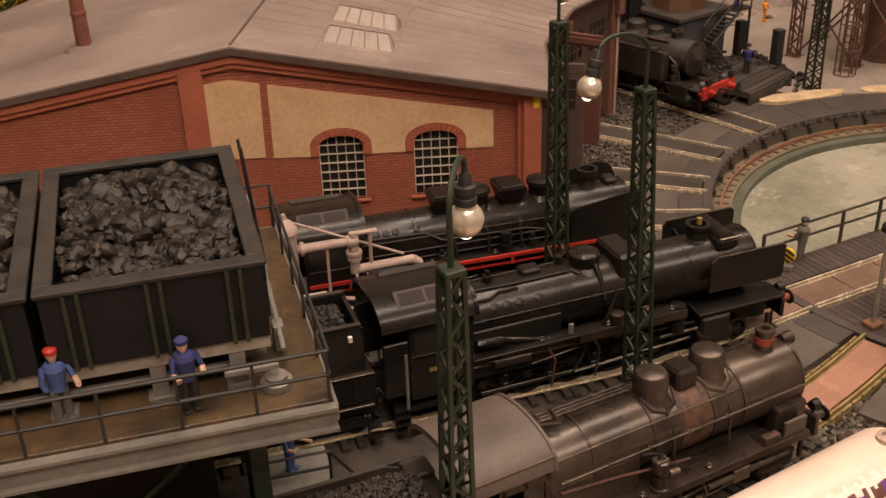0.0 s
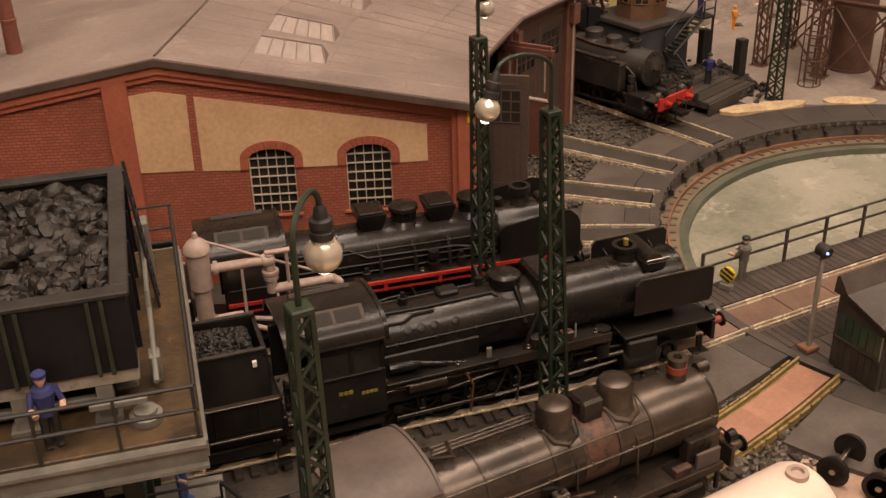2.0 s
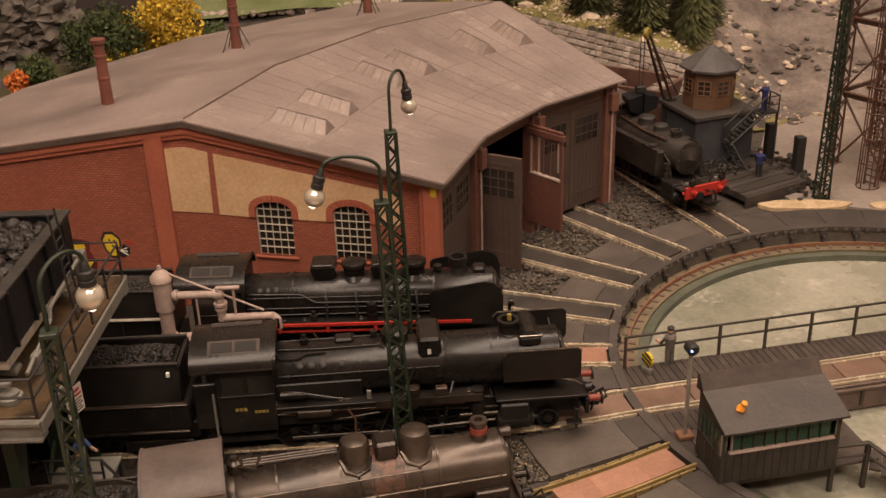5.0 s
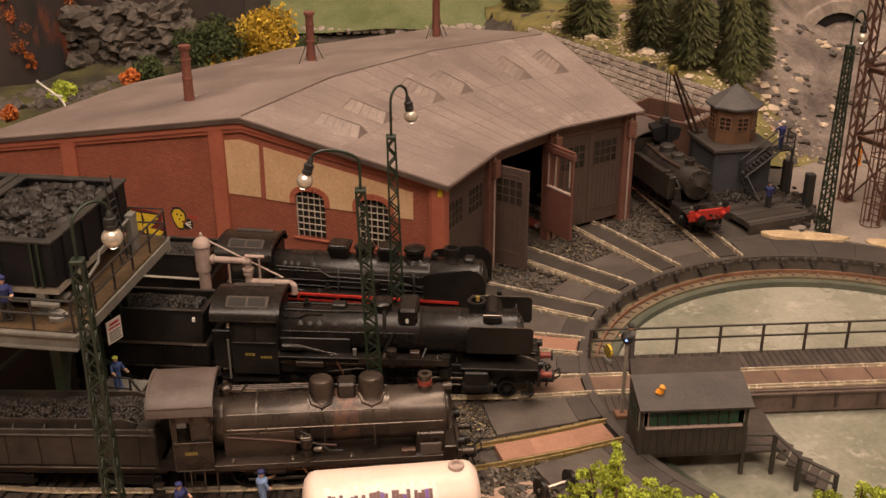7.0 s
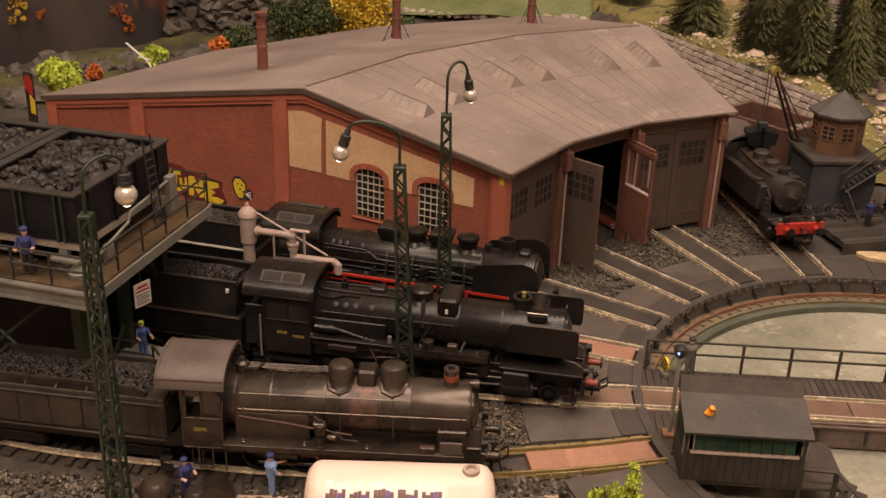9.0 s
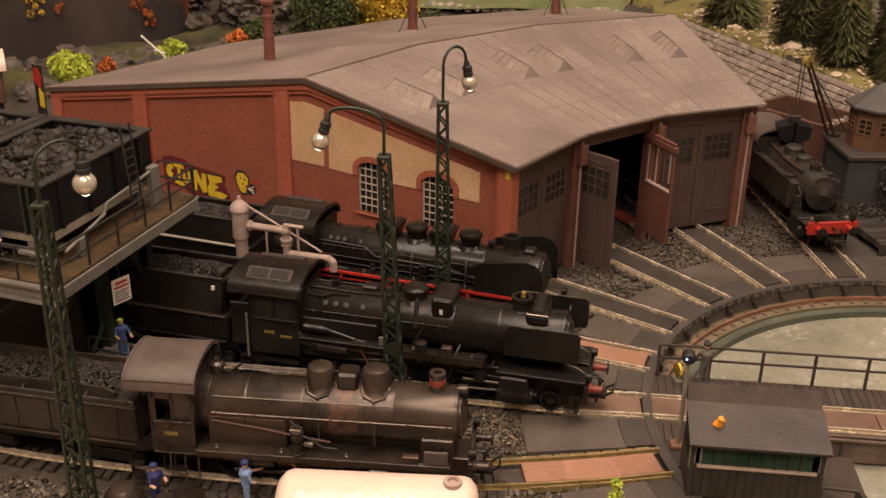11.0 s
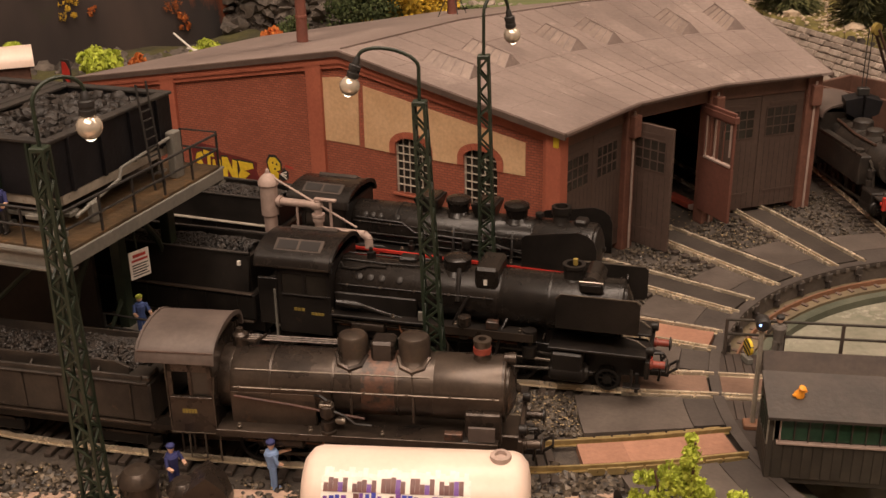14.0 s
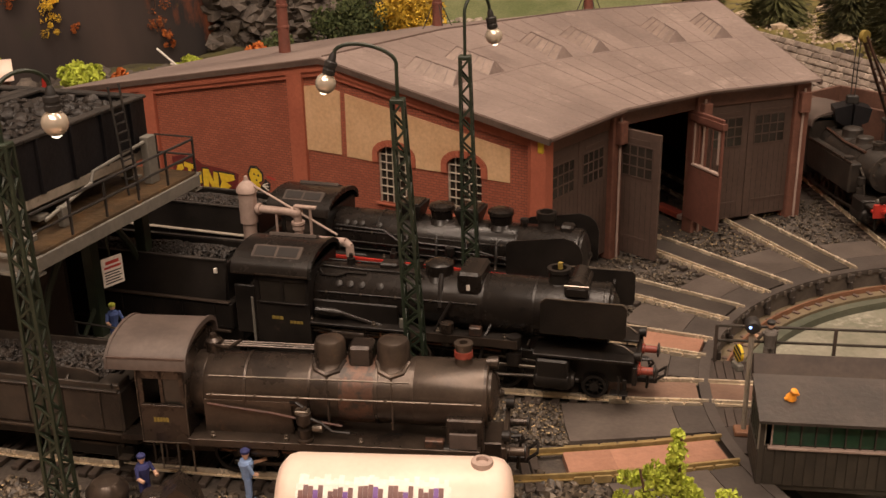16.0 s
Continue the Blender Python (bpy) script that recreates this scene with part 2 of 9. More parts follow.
M_LEAFLIME = mat("lime_green_leaf", (0.3, 0.36, 0.035), (0.46, 0.52, 0.075), 0.85, scale=200, island=0.6)
M_LEAFORANGE = mat("orange_autumn_leaf", (0.36, 0.085, 0.018), (0.48, 0.15, 0.028), 0.8, scale=200, island=0.6)
M_BLUE = mat("blue_overall", (0.04, 0.07, 0.2), (0.06, 0.1, 0.27), 0.8, scale=200)
M_NAVY = mat("navy_uniform", (0.02, 0.025, 0.1), (0.03, 0.035, 0.14), 0.8, scale=200)
M_LIGHTBLUE = mat("pale_blue_overall", (0.16, 0.24, 0.42), (0.2, 0.3, 0.5), 0.8, scale=200)
M_GREYCLOTH = mat("grey_overall", (0.1, 0.09, 0.08), (0.14, 0.125, 0.11), 0.8, scale=200)
M_ORANGE = mat("orange_plastic", (0.75, 0.26, 0.02), (0.85, 0.34, 0.03), 0.5, scale=200)
M_YELLOW = mat("yellow_paint", (0.62, 0.42, 0.02), (0.75, 0.56, 0.04), 0.6, scale=200)
M_PAINTBLACK = mat("black_paint", (0.015, 0.014, 0.013), (0.025, 0.022, 0.02), 0.6, scale=200)
M_SIGNWHITE = mat("white_enamel", (0.72, 0.68, 0.62), (0.78, 0.74, 0.68), 0.4, scale=100)
# lightened so the unseen walls bounce fill into dark places
M_ROOMWALL = mat("brown_hall_wall", (0.33, 0.275, 0.225), (0.4, 0.335, 0.275), 0.9, scale=3)


# ---------------------------------------------------------------- mesh helpers
class Form:
    """Collects the shapes of one mesh, in centimetres."""

    def __init__(self):
        self.v, self.f = [], []

    def add(self, verts, faces):
        k = len(self.v)
        self.v += [tuple(p) for p in verts]
        self.f += [tuple(i + k for i in f) for f in faces]
        return self

    def box(self, x0, x1, y0, y1, z0, z1, c=0.0, m=None):
        c = min(c, (x1 - x0) * 0.45, (y1 - y0) * 0.45, (z1 - z0) * 0.45)
        if c <= 0:
            vs = [(x, y, z) for x in (x0, x1) for y in (y0, y1) for z in (z0, z1)]
            fs = [(0, 1, 3, 2), (4, 6, 7, 5), (0, 4, 5, 1), (2, 3, 7, 6), (0, 2, 6, 4), (1, 5, 7, 3)]
        else:
            b = bmesh.new()
            idx, vs = {}, []
            for i, x in enumerate((x0, x1)):
                for j, y in enumerate((y0, y1)):
                    for k, z in enumerate((z0, z1)):
                        dx, dy, dz = (c if i == 0 else -c), (c if j == 0 else -c), (c if k == 0 else -c)
                        for a, p in enumerate(((x, y + dy, z + dz), (x + dx, y, z + dz), (x + dx, y + dy, z))):
                            idx[i, j, k, a] = len(vs)
                            vs.append(p)
            b.free()
            fs = []
            for i in (0, 1):
                fs.append([idx[i, j, k, 0] for j, k in ((0, 0), (0, 1), (1, 1), (1, 0))][:: (1 if i == 0 else -1)])
                fs.append([idx[j, i, k, 1] for j, k in ((0, 0), (1, 0), (1, 1), (0, 1))][:: (1 if i == 0 else -1)])
                fs.append([idx[j, k, i, 2] for j, k in ((0, 0), (0, 1), (1, 1), (1, 0))][:: (1 if i == 0 else -1)])
            for p in (0, 1):
                for q in (0, 1):
                    fs.append([idx[0, p, q, 1], idx[1, p, q, 1], idx[1, p, q, 2], idx[0, p, q, 2]][:: (1 if p == q else -1)])
                    fs.append([idx[p, 0, q, 0], idx[p, 1, q, 0], idx[p, 1, q, 2], idx[p, 0, q, 2]][:: (-1 if p == q else 1)])
                    fs.append([idx[p, q, 0, 0], idx[p, q, 1, 0], idx[p, q, 1, 1], idx[p, q, 0, 1]][:: (1 if p == q else -1)])
                    for r in (0, 1):
                        fs.append([idx[p, q, r, 0], idx[p, q, r, 1], idx[p, q, r, 2]][:: (1 if (p + q + r) % 2 == 0 else -1)])
        if m is not None:
            vs = [m @ Vector(p) for p in vs]
        return self.add(vs, fs)

    def tube(self, a, b, r, r2=None, n=10, caps=True):
        a, b = Vector(a), Vector(b)
        r2 = r if r2 is None else r2
        w = (b - a).normalized()
        u = w.orthogonal().normalized()
        s = w.cross(u)
        vs = []
        for p, q in ((a, r), (b, r2)):
            vs += [p + (u * math.cos(2 * math.pi * i / n) + s * math.sin(2 * math.pi * i / n)) * q for i in range(n)]
        fs = [(i, (i + 1) % n, n + (i + 1) % n, n + i) for i in range(n)]
        if caps:
            fs += [tuple(range(n))[::-1], tuple(range(n, 2 * n))]
        return self.add(vs, fs)

    def path(self, pts, r, n=8):
        P = [Vector(p) for p in pts]
        P = [p for i, p in enumerate(P) if i == 0 or (p - P[i - 1]).length > 1e-5]
        u = (P[1] - P[0]).orthogonal().normalized()
        vs, fs = [], []
        for i, p in enumerate(P):
            a, b = (p - P[i - 1]).normalized() if i else Vector(), (P[i + 1] - p).normalized() if i < len(P) - 1 else Vector()
            w = (a + b).normalized() if (a + b).length > 1e-4 else (b if i == 0 else a)
            u = (u - w * u.dot(w)).normalized()
            k = w.cross(u)
            vs += [p + (u * math.cos(2 * math.pi * j / n) + k * math.sin(2 * math.pi * j / n)) * r for j in range(n)]
        for i in range(len(P) - 1):
            fs += [(i * n + j, i * n + (j + 1) % n, (i + 1) * n + (j + 1) % n, (i + 1) * n + j) for j in range(n)]
        fs += [tuple(range(n))[::-1], tuple(range((len(P) - 1) * n, len(P) * n))]
        return self.add(vs, fs)

    def lathe(self, a, way, profile, n=20):
        """profile: (distance along, radius) pairs from point a."""
        a, w = Vector(a), Vector(way).normalized()
        u = w.orthogonal().normalized()
        s = w.cross(u)
        vs, fs = [], []
        for d, r in profile:
            vs += [a + w * d + (u * math.cos(2 * math.pi * i / n) + s * math.sin(2 * math.pi * i / n)) * max(r, 0.0005) for i in range(n)]
        for k in range(len(profile) - 1):
            fs += [(k * n + i, k * n + (i + 1) % n, (k + 1) * n + (i + 1) % n, (k + 1) * n + i) for i in range(n)]
        fs += [tuple(range(n))[::-1], tuple(range((len(profile) - 1) * n, len(profile) * n))]
        return self.add(vs, fs)

    def prism(self, pts, way):
        """A flat outline of points pushed along way."""
        pts = [Vector(p) for p in pts]
        n = len(pts)
        vs = pts + [p + Vector(way) for p in pts]
        fs = [tuple(range(n))[::-1], tuple(range(n, 2 * n))] + [(i, (i + 1) % n, n + (i + 1) % n, n + i) for i in range(n)]
        return self.add(vs, fs)

    def sector(self, r0, r1, a0, a1, z0, z1, n=8):
        """A ring piece; angles in degrees, measured clockwise from -x, round the origin."""
        vs, fs = [], []
        for i in range(n + 1):
            t = radians(a0 + (a1 - a0) * i / n)
            for r, z in ((r0, z0), (r1, z0), (r1, z1), (r0, z1)):
                vs.append((-r * math.cos(t), r * math.sin(t), z))
        for i in range(n):
            for j in range(4):
                fs.append((4 * i + j, 4 * i + (j + 1) % 4, 4 * i + 4 + (j + 1) % 4, 4 * i + 4 + j))
        if abs(a1 - a0) < 359.9:
            fs += [(0, 3, 2, 1), (4 * n, 4 * n + 1, 4 * n + 2, 4 * n + 3)]
        return self.add(vs, fs)

    def strip(self, pts, width, z0, z1):
        """A bar that follows a line of (x, y) points."""
        P = [Vector((*p, 0)) for p in pts]
        vs, fs = [], []
        for i, p in enumerate(P):
            d = (P[min(i + 1, len(P) - 1)] - P[max(i - 1, 0)]).normalized()
            s = Vector((-d.y, d.x, 0)) * width / 2
            vs += [(p.x - s.x, p.y - s.y, z0), (p.x + s.x, p.y + s.y, z0), (p.x + s.x, p.y + s.y, z1), (p.x - s.x, p.y - s.y, z1)]
        for i in range(len(P) - 1):
            for j in range(4):
                fs.append((4 * i + j, 4 * i + (j + 1) % 4, 4 * i + 4 + (j + 1) % 4, 4 * i + 4 + j))
        k = 4 * (len(P) - 1)
        fs += [(3, 2, 1, 0), (k, k + 1, k + 2, k + 3)]
        return self.add(vs, fs)

    def lump(self, x, y, z, r, rnd, squash=0.85):
        """A rounder, craggy lump: a subdivided ball with uneven bulges."""
        e = Euler((rnd.uniform(0, 6), rnd.uniform(0, 6), rnd.uniform(0, 6))).to_matrix()
        o = Vector((rnd.uniform(0, 99), rnd.uniform(0, 99), 0))
        k = (rnd.uniform(0.75, 1.2), rnd.uniform(0.75, 1.2), rnd.uniform(0.7, 1.1))
        vs = []
        for p in BALL_V:
            q = e @ Vector((p[0] * k[0], p[1] * k[1], p[2] * k[2])) * r * (1 + 0.55 * noise.noise(Vector(p) * 1.3 + o))
            vs.append((x + q.x, y + q.y, z + q.z * squash))
        return self.add(vs, BALL_F)

    def blob(self, x, y, z, r, rnd, squash=0.8, rough=0.35):
        """An uneven lump: an icosahedron with its corners pushed about."""
        g = (1 + 5 ** 0.5) / 2
        pts = [(-1, g, 0), (1, g, 0), (-1, -g, 0), (1, -g, 0), (0, -1, g), (0, 1, g), (0, -1, -g), (0, 1, -g), (g, 0, -1), (g, 0, 1), (-g, 0, -1), (-g, 0, 1)]
        fs = [(0, 11, 5), (0, 5, 1), (0, 1, 7), (0, 7, 10), (0, 10, 11), (1, 5, 9), (5, 11, 4), (11, 10, 2), (10, 7, 6), (7, 1, 8), (3, 9, 4), (3, 4, 2), (3, 2, 6), (3, 6, 8), (3, 8, 9), (4, 9, 5), (2, 4, 11), (6, 2, 10), (8, 6, 7), (9, 8, 1)]
        e = Euler((rnd.uniform(0, 6), rnd.uniform(0, 6), rnd.uniform(0, 6))).to_matrix()
        vs = []
        for p in pts:
            q = e @ Vector(p) * (r / 1.9 * rnd.uniform(1 - rough, 1 + rough))
            vs.append((x + q.x, y + q.y, z + q.z * squash))
        return self.add(vs, fs)


def ball():
    b = bmesh.new()
    bmesh.ops.create_icosphere(b, subdivisions=2, radius=1.0)
    b.verts.ensure_lookup_table()
    v, f = [tuple(p.co) for p in b.verts], [tuple(q.index for q in p.verts) for p in b.faces]
    b.free()
    return v, f


BALL_V, BALL_F = ball()


def mesh_of(name, form, material, sharp=35):
    me = bpy.data.meshes.new(name)
    me.from_pydata([(x * CM, y * CM, z * CM) for x, y, z in form.v], [], form.f)
    me.materials.append(material)
    b = bmesh.new()
    b.from_mesh(me)
    bmesh.ops.recalc_face_normals(b, faces=b.faces)
    b.to_mesh(me)
    b.free()
    me.shade_smooth()
    me.set_sharp_from_angle(angle=radians(sharp))
    return me


def part(name, form, material, parent=None, label="", sharp=35):
    ob = new(name, mesh_of(name, form, material, sharp))
    ob.parent = parent
    if label:
        ob["label"] = label
    return ob


def thing(name, x, y, z, turn, label, category, group="", kind=""):
    ob = new(name)
    ob.empty_display_size = 0.01
    ob.matrix_basis = pose(x * CM, y * CM, z * CM, 0, 0, turn)
    return tagged(ob, label, category, group, kind)


def piece(name, mesh, parent, m):
    """One of many alike pieces that share a mesh; m: its place, in centimetres."""
    ob = new(name, mesh)
    ob.parent = parent
    m = m.copy()
    m.translation *= CM
    ob.matrix_basis = m
    return ob


def polar(r, a, z=0.0):
    """Round the turntable: a in degrees clockwise from -x."""
    return Vector((-r * math.cos(radians(a)), r * math.sin(radians(a)), z))

# ---------------------------------------------------------------- ground
M_TRACKBED = mat("sooty_track_boards", (0.026, 0.02, 0.0165), (0.05, 0.04, 0.032), 0.65, scale=60, fine=600, bump=0.3, island=0.15)
TRACK_ANGLE = {"three": 14.9, "four": 30.3, "five": 45.6, "six": 61.6, "seven": 79.2}


def land(x, y):
    """Height of the ground outside the yard, in centimetres."""
    r = math.hypot(x, y)
    wall = (x + 8.0) * 0.894 + (y - 56.0) * 0.447        # distance past the stone wall's top line
    hill = 0.0
    if wall > 0 and y > 30:
        hill = min(1.0, wall / 0.8) * 5.6 * min(1.0, max(0.0, (y - 32) / 6)) + min(wall, 40) * 0.06
        hill *= min(1.0, max(0.0, (10.5 - x + (y - 38) * 0.55) / 9.0))
    back = max(0.0, min(1.0, (y - 56) / 14)) * 4.5 * max(0.0, min(1.0, (x + 50) / 8))
    left = max(0.0, min(1.0, (-x - 40 + (y - 40) * 0.4) / 12)) * max(0.0, min(1.0, (y - 26) / 16)) * 2.6
    rough = noise.noise((x * 0.12, y * 0.12, 0)) * 0.8 + noise.noise((x * 0.4, y * 0.4, 3)) * 0.3
    h = max(hill, back, left)
    return -0.32 + h + rough * min(1.0, h / 2.0)


def make_ground():
    # one sheet with a round hole for the pit; it reaches the walls of the hall
    f = Form()
    steps = [15.6, 17, 19, 22, 25, 28, 31, 34, 37, 40, 43, 46, 49, 52, 55, 58, 61, 64, 67, 70, 74, 78, 83, 90, 100, 120, 160, 226]
    n = 144
    for r in steps:
        for i in range(n):
            t = 2 * math.pi * i / n
            x, y = r * math.cos(t), r * math.sin(t)
            f.v.append((x, y, land(x, y) if r > 34 and y > 20 else -0.32))
    for k in range(len(steps) - 1):
        for i in range(n):
            f.f.append((k * n + i, k * n + (i + 1) % n, (k + 1) * n + (i + 1) % n, (k + 1) * n + i))
    return tagged(part("ground", f, M_BALLAST, sharp=60), "dark brown ballast ground of the engine yard", "ground", kind="structure")


make_ground()


def make_pit():
    pit = thing("turntable_pit", 0, 0, 0, 0, "round turntable pit with pale green floor and grey wall", "pit", kind="structure")
    f = Form()
    f.lathe((0, 0, -1.9), (0, 0, 1), [(0, 13.9), (0.38, 13.75), (0.4, 0.0)], n=96)
    part("pit_floor", f, M_PIT, pit, "pale green worn pit floor")
    part("pit_edge", Form().sector(13.7, 14.25, 0, 360, -1.8, -1.15, 120), M_PITGREEN, pit, "green painted sloping edge")
    part("ring_ledge", Form().sector(14.2, 15.5, 0, 360, -1.8, -1.0, 120), M_RINGRAIL, pit, "ochre brown ledge of the ring rail")
    part("ring_rail", Form().sector(14.72, 14.82, 0, 360, -1.0, -0.75, 120), M_RUST, pit, "rusty ring rail")
    part("pit_wall", Form().sector(15.42, 15.75, 0, 360, -1.8, 0.0, 120), M_PITWALL, pit)
    part("coping", Form().sector(15.3, 15.75, 0, 360, -0.2, 0.03, 120), M_PLATEDARK, pit)
    tie = mesh_of("ring_tie", Form().box(-0.38, 0.38, -0.1, 0.1, 0, 0.08, 0.02), M_GIRDER)
    for i in range(110):
        a = i * 360 / 110
        p = polar(14.75, a, -1.0)
        piece("ring_tie", tie, pit, Matrix.Translation(p) @ Matrix.Rotation(radians(180 - a), 4, "Z"))
    niche = mesh_of("wall_bracket", Form().box(-0.2, 0.14, -0.22, 0.22, -0.55, -0.12, 0.04).box(-0.3, 0.1, -0.08, 0.08, -0.9, -0.5, 0.03), M_PLATEDARK)
    for i in range(48):
        a = i * 7.5 + 3
        piece("wall_bracket", niche, pit, Matrix.Translation(polar(15.42, a, 0)) @ Matrix.Rotation(radians(180 - a), 4, "Z"))
    tooth = mesh_of("rim_tooth", Form().box(-0.06, 0.1, -0.1, 0.1, -0.24, -0.04), M_PITWALL)
    for i in range(150):
        a = i * 2.4
        piece("rim_tooth", tooth, pit, Matrix.Translation(polar(15.3, a, 0)) @ Matrix.Rotation(radians(180 - a), 4, "Z"))


make_pit()


# ---------------------------------------------------------------- tracks
def smooth_line(pts, step=0.35):
    """A soft curve through a few (x, y) points."""
    out = []
    P = [Vector(p) for p in pts]
    P = [2 * P[0] - P[1]] + P + [2 * P[-1] - P[-2]]
    for i in range(1, len(P) - 2):
        a, b, c, d = P[i - 1 : i + 3]
        n = max(2, int((c - b).length / step))
        for k in range(n):
            t = k / n
            out.append(0.5 * (2 * b + (c - a) * t + (2 * a - 5 * b + 4 * c - d) * t * t + (3 * b - a - 3 * c + d) * t ** 3))
    out.append(P[-2])
    return [tuple(p) for p in out]


def offset_line(line, d):
    out = []
    for i, p in enumerate(line):
        a, b = Vector(line[max(i - 1, 0)]), Vector(line[min(i + 1, len(line) - 1)])
        t = (b - a).normalized()
        out.append((p[0] - t.y * d, p[1] + t.x * d))
    return out


SLEEPER = mesh_of("sleeper", Form().box(-0.16, 0.16, -1.5, 1.5, -0.3, -0.1, 0.03), M_SLEEPER)


def make_track(pts, infill, infill_to, sleepers_from=0.0, guard=True, steel=M_RAIL):
    """Track from the pit's edge outwards. infill: the plates between the rails up to that distance along."""
    line = smooth_line(pts)
    t = thing("railway_track", 0, 0, 0, 0, "model railway track with worn steel rails on dark sleepers", "track", "tracks round the turntable", "structure")
    for s in (-1, 1):
        bar = offset_line(line, s * 0.87)
        k = len(bar) - 1 if steel is M_RAIL else 26
        for run, metal in ((bar[: k + 1], steel), (bar[k:], M_RAIL)):
            if len(run) > 1:
                part("rail", Form().strip(run, 0.1, 0.0, 0.14).strip(run, 0.05, -0.08, 0.0).strip(run, 0.2, -0.11, -0.07), metal, t)
    run, k, nxt, gone = 0.0, 0, 0.3, []
    for a, b in zip(line, line[1:]):
        d = math.hypot(b[0] - a[0], b[1] - a[1])
        run += d
        if run >= nxt:
            nxt += 0.62
            if run > sleepers_from:
                ang = math.atan2(b[1] - a[1], b[0] - a[0])
                m = Matrix.Translation((*b, 0)) @ Matrix.Rotation(ang + random.uniform(-0.02, 0.02), 4, "Z")
                piece("sleeper", SLEEPER, t, m)
        if run < infill_to:
            gone.append(b)
    if infill and len(gone) > 3:
        n = max(2, round(infill_to / 2.6))
        for i in range(n):
            seg = gone[i * len(gone) // n : (i + 1) * len(gone) // n + (1 if i < n - 1 else 0)]
            if len(seg) > 1:
                part("infill_plate", Form().strip(seg[:-1] + [seg[-1]], 1.36, -0.3, 0.055), infill, t)
        if guard:
            for s in (-1, 1):
                g = offset_line(gone, s * 1.06)
                # guard rail cut into short bars that mimic its dashed highlights
                n = max(3, int(infill_to / 0.75))
                for i in range(n):
                    k0, k1 = i * (len(g) - 1) / n, (i + 0.86) * (len(g) - 1) / n
                    ends = []
                    for k in (k0, k1):
                        j = min(int(k), len(g) - 2)
                        ends.append(tuple(Vector(g[j]).lerp(Vector(g[j + 1]), k - j)))
                    part("guard_rail", Form().strip(ends, 0.08, -0.2, 0.08), steel, t)


make_track([(-15.0, -4.5), (-18.6, -5.55), (-22.5, -6.4), (-27, -7.0), (-32, -7.2), (-35.4, -7.12), (-39, -6.95), (-44, -6.35), (-56, -3.5)], M_PLATERED, 6.6, 6.8, steel=M_RAILYELLOW)
make_track([(-15.5, -0.12), (-19.2, -0.2), (-24.8, 0.15), (-30, 0.98), (-35.2, 1.75), (-45, 3.4), (-60, 6.0)], M_PLATEBROWN, 4.2, 4.2)
make_track([(-15.0, 4.0), (-18.2, 4.85), (-22.4, 6.0), (-28, 7.3), (-34, 8.5), (-42, 10.2), (-58, 13.8)], M_PLATERED, 4.6, 4.6)
for key in ("four", "five", "six", "seven"):
    a = TRACK_ANGLE[key]
    far = 60 if key != "seven" else 46
    make_track([tuple(polar(r, a).xy) for r in (15.5, 19, 25, 35, far)], M_TRACKBED, 9.0 if key != "seven" else 3.6, 3.5)


# paving between the tracks, round the pit
def make_paving():
    pv = thing("pavement", 0, 0, 0, 0, "grey concrete plates round the turntable pit", "pavement", kind="structure")
    edges = [-34, -16.4, -0.3, 14.9, 30.3, 45.6, 61.6, 79.2]
    for i, (a, b) in enumerate(zip(edges, edges[1:])):
        for r0, r1, m in ((15.76, 17.0, M_PLATEDARK), (17.03, 19.2 + 0.6 * (i % 2) + (1.6 if i < 2 else 0), M_PLATE)):
            g0 = math.degrees(1.22 / r0) if i > 0 else 0.1
            g1 = math.degrees(1.22 / r0)
            part("paving_plate", Form().sector(r0, r1, a + g0, b - g1, -0.3, 0.0, 6), m, pv)
    for i in range(14):
        a = 83.6 + i * 9.0
        part("paving_plate", Form().sector(15.76, 18.1, a, a + 8.9, -0.3, 0.0 + 0.004 * (i % 3), 5), M_PLATEDARK, pv)
    for i in range(12):
        a = -34 - 12.1 * (i + 1)
        part("paving_plate", Form().sector(15.76, 20.5, a, a + 12.0, -0.3, 0.0, 5), M_PLATE if i % 2 else M_PLATEDARK, pv)
    return pv


make_paving()


# ---------------------------------------------------------------- roundhouse
POSTS = (23.5, 38.9, 54.2, 69.8)          # gable walls and door posts, by angle
R_FRONT, R_RIDGE, R_BACK = 25.0, 37.9, 59.4
Z_FRONT, Z_RIDGE, Z_BACK = 8.15, 10.75, 6.9
R_EAVE = 24.1


def roof_z(r):
    return Z_RIDGE - (R_RIDGE - r) * (Z_RIDGE - Z_FRONT) / (R_RIDGE - R_EAVE) if r < R_RIDGE else Z_RIDGE - (r - R_RIDGE) * (Z_RIDGE - Z_BACK) / (R_BACK - R_RIDGE)


M_POST = mat("flaking_door_post", (0.12, 0.05, 0.035), (0.17, 0.075, 0.05), 0.7, scale=120, fine=500, bump=0.4, wear=(0.36, 0.27, 0.2), wear_at=0.63)


